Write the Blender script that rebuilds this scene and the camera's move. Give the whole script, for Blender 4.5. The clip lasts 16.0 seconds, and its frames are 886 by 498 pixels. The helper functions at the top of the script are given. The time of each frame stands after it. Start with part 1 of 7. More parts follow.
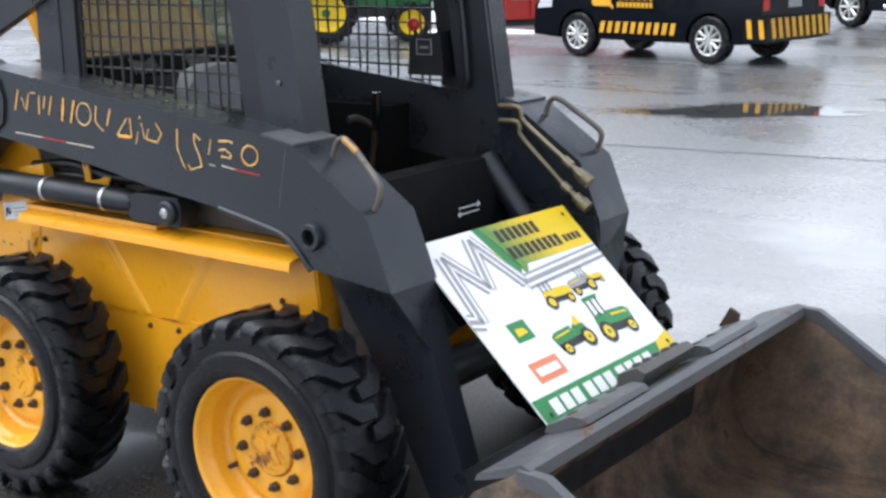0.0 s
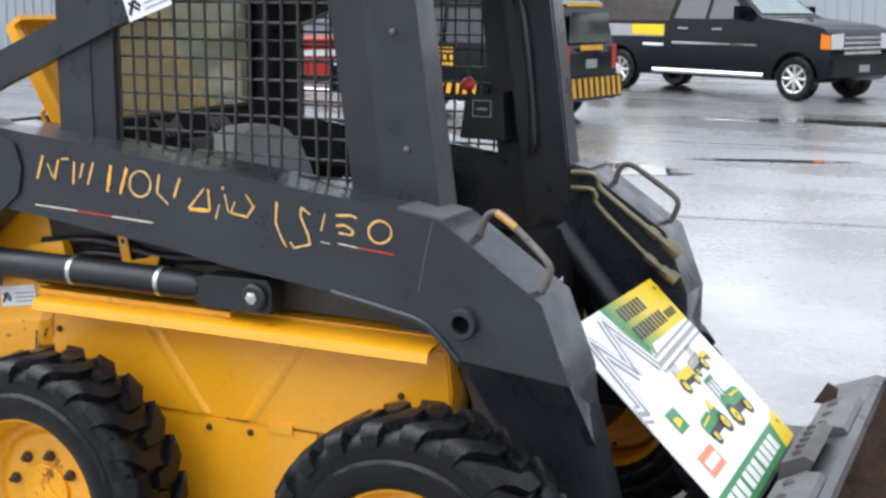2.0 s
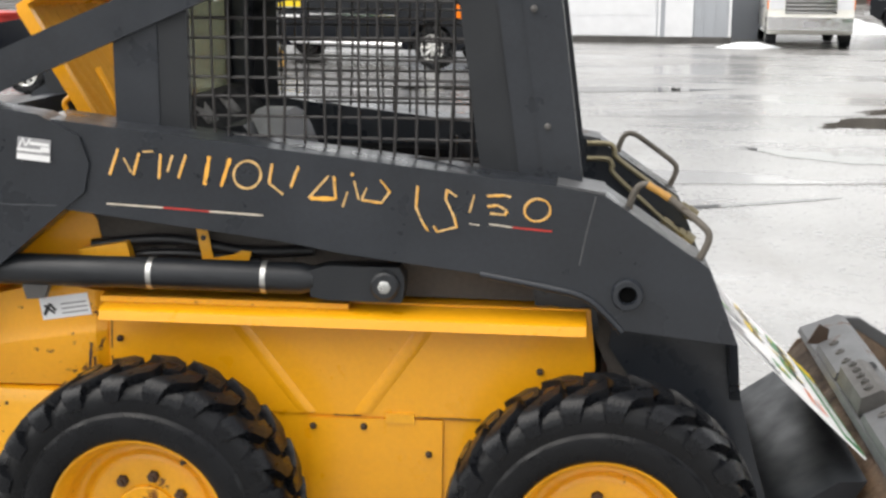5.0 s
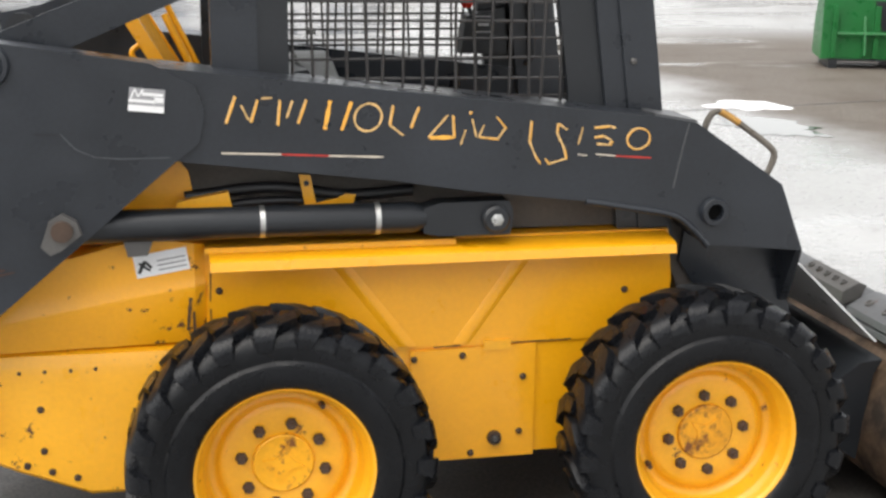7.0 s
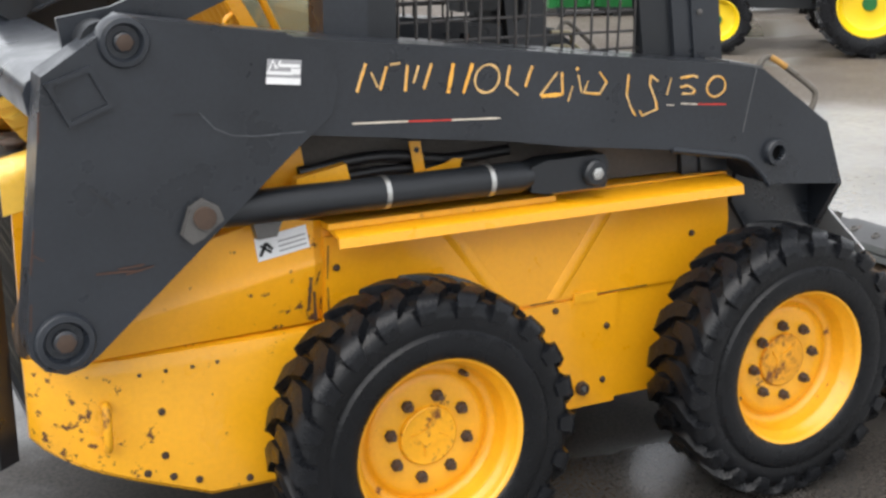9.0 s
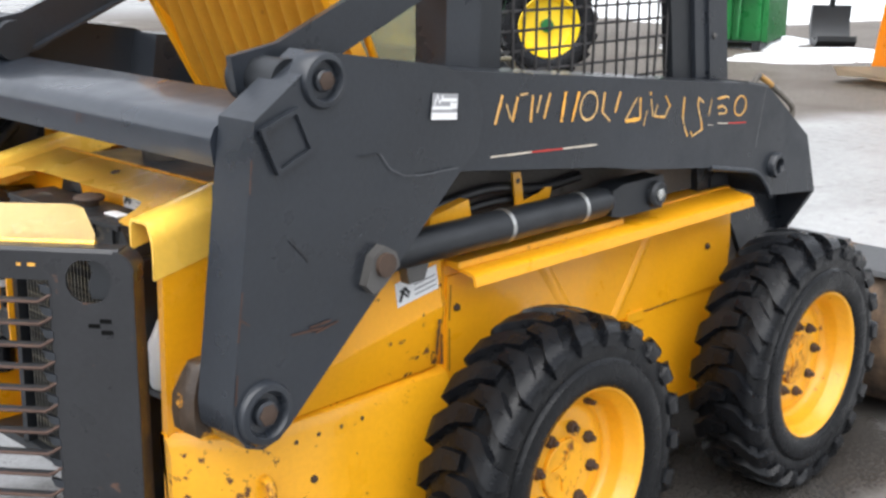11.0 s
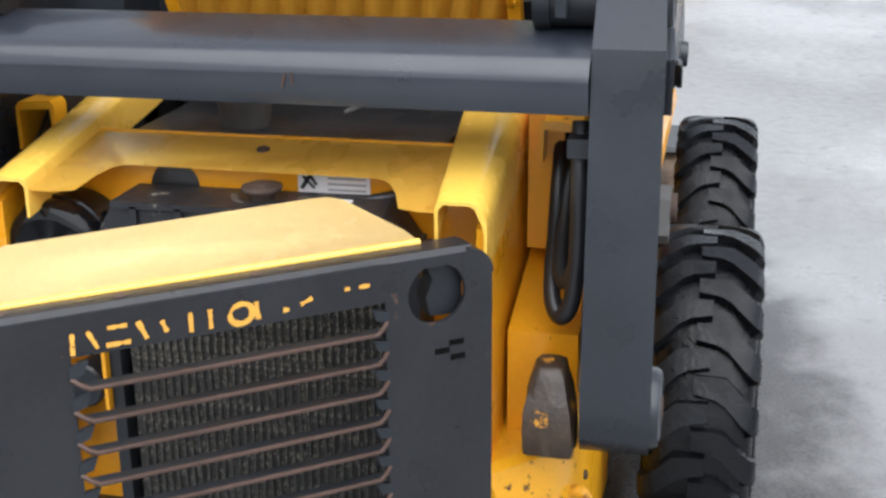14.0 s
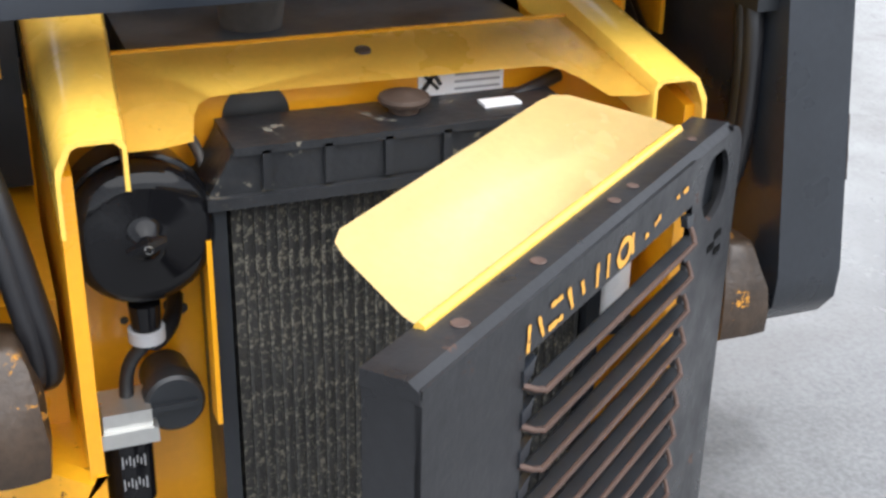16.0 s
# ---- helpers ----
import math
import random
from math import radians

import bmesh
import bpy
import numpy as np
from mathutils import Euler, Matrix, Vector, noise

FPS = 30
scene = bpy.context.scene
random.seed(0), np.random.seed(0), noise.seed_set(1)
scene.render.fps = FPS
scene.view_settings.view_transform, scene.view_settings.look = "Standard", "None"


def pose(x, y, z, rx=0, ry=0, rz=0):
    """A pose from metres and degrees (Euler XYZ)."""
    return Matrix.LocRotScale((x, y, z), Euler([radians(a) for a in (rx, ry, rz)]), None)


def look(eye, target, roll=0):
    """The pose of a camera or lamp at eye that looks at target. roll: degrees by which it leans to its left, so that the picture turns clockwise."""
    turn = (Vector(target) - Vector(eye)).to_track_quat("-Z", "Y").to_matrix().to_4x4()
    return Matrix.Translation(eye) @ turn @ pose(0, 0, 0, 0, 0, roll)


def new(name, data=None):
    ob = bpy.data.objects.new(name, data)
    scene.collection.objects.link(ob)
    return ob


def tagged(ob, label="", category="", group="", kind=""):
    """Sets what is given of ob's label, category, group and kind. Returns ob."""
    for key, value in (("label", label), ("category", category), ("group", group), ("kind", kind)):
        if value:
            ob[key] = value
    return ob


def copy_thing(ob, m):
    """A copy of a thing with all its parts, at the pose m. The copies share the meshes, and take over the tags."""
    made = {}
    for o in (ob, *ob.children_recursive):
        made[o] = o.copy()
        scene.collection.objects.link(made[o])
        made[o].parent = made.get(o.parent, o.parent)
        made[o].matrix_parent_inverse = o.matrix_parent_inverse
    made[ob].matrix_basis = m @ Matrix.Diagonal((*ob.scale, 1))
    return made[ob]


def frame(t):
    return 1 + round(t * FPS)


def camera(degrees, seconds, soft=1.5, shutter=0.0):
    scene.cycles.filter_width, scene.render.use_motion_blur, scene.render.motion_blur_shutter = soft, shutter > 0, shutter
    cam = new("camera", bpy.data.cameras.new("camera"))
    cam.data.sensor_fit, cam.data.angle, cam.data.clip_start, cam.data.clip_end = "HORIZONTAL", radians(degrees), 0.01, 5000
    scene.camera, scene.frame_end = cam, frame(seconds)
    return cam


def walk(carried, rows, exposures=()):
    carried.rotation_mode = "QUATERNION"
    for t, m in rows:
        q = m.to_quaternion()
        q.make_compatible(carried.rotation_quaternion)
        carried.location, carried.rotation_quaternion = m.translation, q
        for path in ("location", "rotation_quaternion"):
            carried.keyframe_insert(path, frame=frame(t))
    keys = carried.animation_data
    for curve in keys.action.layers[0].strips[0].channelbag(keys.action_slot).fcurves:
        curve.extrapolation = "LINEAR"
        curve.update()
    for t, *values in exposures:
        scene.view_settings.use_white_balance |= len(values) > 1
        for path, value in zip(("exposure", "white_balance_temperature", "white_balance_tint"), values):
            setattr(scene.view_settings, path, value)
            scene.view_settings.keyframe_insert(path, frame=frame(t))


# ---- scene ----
cam = camera(38.2, 16.0, soft=2.7)
PATH = [
    (0, (3.248, -2.882, 1.599), (2.071, -1.332, 1.138), -1.0),
    (0.5, (3.019, -2.915, 1.585), (1.903, -1.315, 1.144), -0.5),
    (1, (2.750, -2.935, 1.579), (1.710, -1.279, 1.155), -0.2),
    (1.5, (2.471, -3.021, 1.580), (1.538, -1.298, 1.180), 0.2),
    (2, (2.213, -3.095, 1.591), (1.383, -1.314, 1.213), 0.5),
    (2.5, (2.013, -3.139, 1.595), (1.264, -1.319, 1.244), 0.5),
    (3, (1.779, -3.216, 1.600), (1.146, -1.349, 1.266), 0.9),
    (3.2, (1.677, -3.23, 1.595), (1.095, -1.346, 1.264), 1.3),
    (5.3, (0.824, -3.525, 1.593), (0.708, -1.573, 1.169), 0.4),
    (5.5, (0.707, -3.585, 1.586), (0.66, -1.632, 1.158), 0.5),
    (6, (0.409, -3.602, 1.602), (0.508, -1.658, 1.143), 0.5),
    (6.5, (0.104, -3.581, 1.583), (0.35, -1.652, 1.114), 0.5),
    (7, (-0.224, -3.508, 1.584), (0.183, -1.613, 1.092), 0.7),
    (7.5, (-0.467, -3.449, 1.566), (0.052, -1.582, 1.069), 0.4),
    (8, (-0.742, -3.355, 1.573), (-0.087, -1.537, 1.054), 0.5),
    (8.5, (-1.001, -3.243, 1.571), (-0.215, -1.483, 1.038), 0.4),
    (9, (-1.214, -3.134, 1.578), (-0.328, -1.427, 1.028), -0.0),
    (9.2, (-1.327, -3.051, 1.583), (-0.377, -1.382, 1.024), 0.2),
    (11.3, (-2.217, -2.236, 1.568), (-0.75, -0.964, 1.089), 0.4),
    (11.5, (-2.273, -2.144, 1.547), (-0.762, -0.915, 1.091), 0.2),
    (12, (-2.392, -1.845, 1.555), (-0.772, -0.763, 1.104), 0.5),
    (12.5, (-2.475, -1.539, 1.550), (-0.767, -0.612, 1.077), 0.3),
    (13, (-2.522, -1.263, 1.537), (-0.754, -0.485, 1.016), -0.1),
    (13.5, (-2.498, -0.97, 1.517), (-0.683, -0.357, 0.941), -0.5),
    (14, (-2.526, -0.706, 1.524), (-0.676, -0.294, 0.886), -0.5),
    (14.5, (-2.494, -0.344, 1.500), (-0.615, -0.235, 0.823), 0.7),
    (15, (-2.392, -0.08, 1.501), (-0.538, -0.187, 0.760), 0.3),
    (15.5, (-2.273, 0.237, 1.486), (-0.483, -0.181, 0.699), 0.8),
    (16, (-2.134, 0.47, 1.479), (-0.449, -0.196, 0.633), 1.1),
]
walk(cam, [(t, look(eye, target, roll)) for t, eye, target, roll in PATH], exposures=((0, 1.30, 6050, 10), (1.0, 1.48, 6100, 10), (2, 1.42, 6200, 10), (2.5, 1.15, 6350, 10), (3, 0.85, 6500, 10), (5.5, 1.4, 7000, 10), (8, 1.4, 6800, 10), (9, 1.38, 6700, 10), (11.5, 1.5, 6450, 10), (12, 1.3, 6450, 10), (13, 1.3, 6300, 10), (14.5, 1.3, 6200, 10), (15.3, 1.2, 6250, 10), (16, 1.52, 6300, 10)))

# ---- exposure and light ----
world = bpy.data.worlds.new("overcast_sky")
scene.world = world
world.use_nodes = True
wn, wl = world.node_tree.nodes, world.node_tree.links
sky = wn.new("ShaderNodeTexSky")
sky.sky_type = "NISHITA"
sky.sun_disc = False
sky.sun_elevation, sky.sun_rotation = radians(65), radians(250)
sky.air_density, sky.dust_density, sky.ozone_density = 1.0, 1.0, 1.0
grey = wn.new("ShaderNodeHueSaturation")
grey.inputs["Saturation"].default_value = 0.22
wl.new(sky.outputs[0], grey.inputs["Color"])
wl.new(grey.outputs[0], wn["Background"].inputs["Color"])
wn["Background"].inputs["Strength"].default_value = 0.13
sun = new("sun", bpy.data.lights.new("sun", "SUN"))
sun.data.energy, sun.data.angle, sun.data.color = 1.5, radians(85), (1.0, 0.99, 0.975)
sun.matrix_world = look((-8, -3.0, 18), (0.4, 0, 0.6))


# ---- materials ----
def material(name, colour, rough=0.5, metal=0.0, vary=0.12, grain=12.0, bump=0.1, fine=90.0, spots=None, spot_scale=9.0, spot_at=0.68, coat=0.0, rough_vary=0.12, spec=0.5, island=0.0, near=None, blend=0.04):
    """Paint, rubber, metal or plastic: colour that drifts at two scales, uneven gloss, fine relief, and spots of a second colour."""
    m = bpy.data.materials.new(name)
    m.use_nodes = True
    n, l = m.node_tree.nodes, m.node_tree.links
    b = n["Principled BSDF"]
    co = n.new("ShaderNodeTexCoord").outputs["Object"]

    def noise_at(scale, detail=4.0, rough_=0.55):
        t = n.new("ShaderNodeTexNoise")
        t.inputs["Scale"].default_value, t.inputs["Detail"].default_value, t.inputs["Roughness"].default_value = scale, detail, rough_
        l.new(co, t.inputs["Vector"])
        return t.outputs["Fac"]

    def ramp(fac, a, c, x=0.0, y=1.0):
        r = n.new("ShaderNodeMapRange")
        r.inputs[1].default_value, r.inputs[2].default_value, r.inputs[3].default_value, r.inputs[4].default_value = a, c, x, y
        l.new(fac, r.inputs[0])
        return r.outputs[0]

    big, small = noise_at(grain * 0.25), noise_at(fine)
    hsv = n.new("ShaderNodeHueSaturation")
    hsv.inputs["Color"].default_value = (*colour, 1)
    add = n.new("ShaderNodeMath")
    add.operation = "ADD"
    l.new(ramp(big, 0.3, 0.7, 1 - vary, 1 + vary), add.inputs[0])
    l.new(ramp(small, 0.3, 0.7, -vary * 0.4, vary * 0.4), add.inputs[1])
    value = add.outputs[0]
    if island:
        rnd = n.new("ShaderNodeNewGeometry").outputs["Random Per Island"]
        mul = n.new("ShaderNodeMath")
        mul.operation = "MULTIPLY"
        l.new(value, mul.inputs[0])
        l.new(ramp(rnd, 0, 1, 1 - island, 1 + island), mul.inputs[1])
        value = mul.outputs[0]
    l.new(value, hsv.inputs["Value"])
    out = hsv.outputs[0]
    rough_out = ramp(noise_at(grain), 0.3, 0.7, max(0.02, rough - rough_vary), min(1, rough + rough_vary))
    if spots:
        field = noise_at(spot_scale, 8.0, 0.68)
        if near:
            # more chips round one worn corner (x, z, reach)
            off = n.new("ShaderNodeVectorMath")
            off.operation = "MULTIPLY_ADD"
            l.new(co, off.inputs[0])
            off.inputs[1].default_value, off.inputs[2].default_value = (1, 0, 1), (-near[0], 0, -near[1])
            size = n.new("ShaderNodeVectorMath")
            size.operation = "LENGTH"
            l.new(off.outputs[0], size.inputs[0])
            worn = n.new("ShaderNodeMath")
            worn.operation = "ADD"
            l.new(field, worn.inputs[0])
            l.new(ramp(size.outputs["Value"], 0.0, near[2], 0.13, 0.0), worn.inputs[1])
            field = worn.outputs[0]
        mask = ramp(field, spot_at, spot_at + blend)
        mix = n.new("ShaderNodeMix")
        mix.data_type = "RGBA"
        l.new(mask, mix.inputs["Factor"])
        l.new(out, mix.inputs["A"])
        mix.inputs["B"].default_value = (*spots, 1)
        out = mix.outputs["Result"]
        mr = n.new("ShaderNodeMix")
        l.new(mask, mr.inputs["Factor"])
        l.new(rough_out, mr.inputs["A"])
        mr.inputs["B"].default_value = 0.85
        rough_out = mr.outputs["Result"]
    l.new(out, b.inputs["Base Color"])
    l.new(rough_out, b.inputs["Roughness"])
    b.inputs["Metallic"].default_value = metal
    b.inputs["Specular IOR Level"].default_value = spec
    b.inputs["Coat Weight"].default_value = coat * 0.5
    b.inputs["Coat Roughness"].default_value = 0.12
    if bump:
        bp = n.new("ShaderNodeBump")
        bp.inputs["Strength"].default_value, bp.inputs["Distance"].default_value = bump, 0.004
        l.new(small, bp.inputs["Height"])
        l.new(bp.outputs[0], b.inputs["Normal"])
    return m


RUST = (0.10, 0.035, 0.012)
YELLOW = material("yellow_paint", (0.83, 0.365, 0.008), 0.36, vary=0.08, grain=8, bump=0.05, spots=(0.09, 0.03, 0.01), spot_scale=11, spot_at=0.735, coat=0.7)
YELLOW_WORN = material("worn_yellow_paint", (0.80, 0.37, 0.01), 0.42, vary=0.12, grain=10, bump=0.08, spots=(0.10, 0.03, 0.01), spot_scale=16, spot_at=0.635, coat=0.9)
YELLOW_CHIP = material("chipped_yellow_paint", (0.82, 0.38, 0.01), 0.36, vary=0.10, grain=8, bump=0.08, spots=(0.085, 0.03, 0.012), spot_scale=32, spot_at=0.650, coat=0.5, near=(-0.745, 0.40, 0.26))
YELLOW_SEAM = material("seam_worn_yellow_paint", (0.83, 0.365, 0.008), 0.36, vary=0.08, grain=8, bump=0.05, spots=(0.085, 0.03, 0.012), spot_scale=24, spot_at=0.66, coat=0.5, near=(-0.18, 0.66, 0.22))
# browner yellow holds both grime and the shade of the hood's underside
HOOD_IN = material("grimy_shaded_yellow", (0.56, 0.262, 0.022), 0.42, vary=0.12, grain=14, bump=0.12, spots=(0.30, 0.14, 0.02), spot_scale=9, spot_at=0.68)
YELLOW_HUB = material("rusting_yellow_hub", (0.80, 0.37, 0.01), 0.42, vary=0.15, grain=16, bump=0.12, spots=(0.17, 0.06, 0.016), spot_scale=26, spot_at=0.53, blend=0.10)
RUSTY_HUB = material("rusted_hub_paint", (0.70, 0.31, 0.012), 0.5, vary=0.25, grain=22, bump=0.15, spots=(0.15, 0.055, 0.018), spot_scale=24, spot_at=0.47, blend=0.14)
# yellow lightened in colour, for light that misses the pan and rails
YELLOW_BAY = material("lightened_yellow_paint", (0.90, 0.55, 0.085), 0.26, vary=0.10, grain=7, bump=0.05, spots=(0.10, 0.03, 0.01), spot_scale=18, spot_at=0.69, coat=1.2)
# sky glare on the wet deflector is put into this paled colour
YELLOW_PALE = material("glare_paled_yellow_steel", (0.94, 0.70, 0.30), 0.20, vary=0.08, grain=6, bump=0.03, coat=2.0)
BLACK = material("charcoal_paint", (0.0175, 0.0208, 0.0265), 0.36, vary=0.28, grain=9, bump=0.10, spots=(0.10, 0.075, 0.06), spot_scale=13, spot_at=0.72, coat=0.45, rough_vary=0.16, spec=0.42)
WET_BLACK = material("wet_charcoal_paint", (0.0145, 0.0185, 0.026), 0.36, vary=0.18, grain=9, bump=0.05, spots=(0.10, 0.075, 0.06), spot_scale=13, spot_at=0.735, coat=1.0)
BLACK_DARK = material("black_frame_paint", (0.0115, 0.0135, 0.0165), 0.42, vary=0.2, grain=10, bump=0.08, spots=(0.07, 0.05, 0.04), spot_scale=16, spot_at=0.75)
# matt black taken darker, with the cab's inner shade in the colour
CAB_IN = material("matt_black_cab_and_shade", (0.0045, 0.0048, 0.0055), 0.72, vary=0.3, grain=12, bump=0.1, spec=0.12)
# near-black stands in for the unlit depth of holes
HOLE = material("dark_hole", (0.003, 0.003, 0.003), 0.9, vary=0.1, bump=0.0, spec=0.1)
BLACK_GLOSS = material("black_gloss_plastic", (0.006, 0.006, 0.007), 0.12, vary=0.1, bump=0.0, rough_vary=0.05, spec=0.22)
RUBBER = material("wet_rubber", (0.0046, 0.0051, 0.0063), 0.30, vary=0.4, grain=18, bump=0.35, spots=(0.013, 0.013, 0.014), spot_scale=10, spot_at=0.72, rough_vary=0.2, spec=0.25)
WIRE = material("dirty_mesh_wire", (0.026, 0.024, 0.024), 0.5, vary=0.3, grain=30, bump=0.1)
SCUFF = material("scuffed_charcoal_paint", (0.0165, 0.0170, 0.0192), 0.38, vary=0.32, grain=14, bump=0.15, spots=(0.085, 0.045, 0.030), spot_scale=24, spot_at=0.645, coat=0.35, rough_vary=0.16, spec=0.40)
# dust grey, also kept light for bounced light missing behind the right cylinder
DUSTY_LIFTED = material("dusty_lifted_frame", (0.075, 0.066, 0.058), 0.8, vary=0.3, grain=14, bump=0.15, spots=(0.02, 0.018, 0.017), spot_scale=9, spot_at=0.60, blend=0.1)
HANDLE_GREY = material("weathered_handle", (0.105, 0.092, 0.076), 0.5, vary=0.25, grain=20, bump=0.12, spots=(0.05, 0.035, 0.022), spot_scale=26, spot_at=0.60)
HANDLE_WORN = material("half_worn_yellow", (0.42, 0.22, 0.05), 0.5, vary=0.25, grain=30, bump=0.12, spots=(0.09, 0.075, 0.06), spot_scale=60, spot_at=0.56, blend=0.08)
HOSE = material("hose_rubber", (0.012, 0.012, 0.014), 0.4, vary=0.2, bump=0.05)
STEEL = material("bright_steel", (0.55, 0.55, 0.53), 0.35, metal=0.9, vary=0.1, bump=0.05)
DULL_STEEL = material("dull_steel", (0.10, 0.096, 0.092), 0.55, metal=0.4, vary=0.2, bump=0.15, spots=RUST, spot_scale=14, spot_at=0.66)
NUT = material("rusty_nut", (0.05, 0.03, 0.02), 0.7, vary=0.3, bump=0.2, grain=40)
RUST_RUN = material("rust_run", (0.065, 0.030, 0.019), 0.6, vary=0.3, bump=0.1, grain=30)
SLAT_RUST = material("rust_edged_steel", (0.085, 0.05, 0.038), 0.6, vary=0.25, bump=0.15, grain=20, spots=(0.045, 0.045, 0.05), spot_scale=14, spot_at=0.6)
BUCKET_IN = material("rusty_bucket_steel", (0.20, 0.135, 0.088), 0.38, vary=0.5, grain=7, bump=0.3, spots=(0.065, 0.050, 0.040), spot_scale=6, spot_at=0.40, rough_vary=0.2, blend=0.22)
SCUFF_GREY = material("grey_scuff", (0.075, 0.080, 0.088), 0.5, vary=0.3, bump=0.05)
BUCKET_OUT = material("grey_bucket_steel", (0.072, 0.074, 0.077), 0.42, vary=0.25, grain=7, bump=0.2, spots=(0.10, 0.06, 0.04), spot_scale=9, spot_at=0.62)
BRASS = material("plated_fitting", (0.22, 0.19, 0.12), 0.4, metal=0.6, vary=0.25, bump=0.1)
GREASE = material("greasy_casting", (0.05, 0.032, 0.02), 0.4, vary=0.5, grain=20, bump=0.4, spots=(0.5, 0.22, 0.02), spot_scale=22, spot_at=0.60, near=(-0.80, 0.63, 0.07))
CORE = material("dusty_radiator_core", (0.028, 0.027, 0.025), 0.8, vary=0.45, grain=30, bump=0.4, fine=160, spots=(0.15, 0.138, 0.108), spot_scale=95, spot_at=0.525, blend=0.07)
TANK = material("grimy_black_plastic", (0.016, 0.017, 0.019), 0.4, vary=0.3, grain=20, bump=0.2, spots=(0.15, 0.135, 0.105), spot_scale=30, spot_at=0.62)
SEAT = material("grey_vinyl", (0.19, 0.197, 0.21), 0.5, vary=0.12, bump=0.2)
WHITE = material("white_vinyl", (0.80, 0.80, 0.80), 0.35, vary=0.03, bump=0.0)
LABEL_GREY = material("grey_print", (0.32, 0.32, 0.33), 0.45, vary=0.1, bump=0.0)
INK = material("black_print", (0.02, 0.02, 0.02), 0.45, vary=0.1, bump=0.0)
RED_PLASTIC = material("red_plastic", (0.55, 0.03, 0.02), 0.3, vary=0.08, bump=0.0)
AMBER = material("amber_lens", (0.75, 0.18, 0.01), 0.2, vary=0.05, bump=0.0)
DECAL_Y = material("yellow_decal", (0.80, 0.40, 0.06), 0.5, vary=0.2, bump=0.0, spots=(0.04, 0.04, 0.045), spot_scale=60, spot_at=0.62)
DECAL_PALE = material("pale_decal", (0.62, 0.55, 0.45), 0.5, vary=0.15, bump=0.0, spots=(0.04, 0.04, 0.045), spot_scale=50, spot_at=0.66)
DECAL_LETTER = material("worn_letter_decal", (0.70, 0.44, 0.17), 0.5, vary=0.3, grain=40, bump=0.0, spots=(0.04, 0.04, 0.045), spot_scale=55, spot_at=0.60)
DECAL_RED = material("red_decal", (0.45, 0.03, 0.02), 0.5, vary=0.2, bump=0.0)
GREEN = material("green_machine_paint", (0.008, 0.120, 0.028), 0.35, vary=0.15, bump=0.05)
GREEN_PRINT = material("green_print", (0.03, 0.22, 0.06), 0.4, vary=0.15, bump=0.0)
VAN_PRINT = material("orange_yellow_vinyl", (0.78, 0.40, 0.015), 0.4, vary=0.12, bump=0.0)
YELLOW_PRINT = material("yellow_print", (0.78, 0.55, 0.01), 0.4, vary=0.08, bump=0.0)
ORANGE_PRINT = material("orange_print", (0.75, 0.22, 0.10), 0.4, vary=0.1, bump=0.0)
CAR_BLACK = material("black_car_paint", (0.0050, 0.0062, 0.0092), 0.10, vary=0.1, bump=0.0, rough_vary=0.04, spec=0.16)
CAR_WHITE = material("white_car_paint", (0.72, 0.71, 0.66), 0.25, vary=0.05, bump=0.0, coat=0.4)
CAR_RED = material("red_painted_steel", (0.48, 0.03, 0.02), 0.4, vary=0.1, bump=0.05)
CHROME = material("chrome_trim", (0.75, 0.75, 0.76), 0.15, metal=1.0, vary=0.03, bump=0.0)
TAIL_RED = material("red_tail_lens", (0.50, 0.02, 0.015), 0.15, vary=0.05, bump=0.0)
CLEAR = material("clear_lens", (0.65, 0.66, 0.68), 0.1, vary=0.05, bump=0.0)
DARK_GLASS = material("dark_car_glass", (0.02, 0.024, 0.027), 0.06, vary=0.1, bump=0.0, rough_vary=0.02)
SIDING = material("grey_metal_siding", (0.36, 0.38, 0.41), 0.55, vary=0.06, grain=2, bump=0.05)
DOOR_WHITE = material("white_steel_door", (0.74, 0.75, 0.77), 0.45, vary=0.04, bump=0.03)
SNOW = material("old_snow", (0.80, 0.82, 0.84), 0.7, vary=0.08, grain=3, bump=0.5, fine=14, spots=(0.45, 0.43, 0.41), spot_scale=3, spot_at=0.62)


def glass(name, tint, rough=0.02, clear=1.0):
    m = bpy.data.materials.new(name)
    m.use_nodes = True
    b = m.node_tree.nodes["Principled BSDF"]
    b.inputs["Base Color"].default_value = (*tint, 1)
    b.inputs["Roughness"].default_value = rough
    b.inputs["Transmission Weight"].default_value = clear
    b.inputs["IOR"].default_value = 1.45
    return m


GLASS = glass("hazy_tinted_glass", (0.50, 0.53, 0.40), 0.12, 0.72)


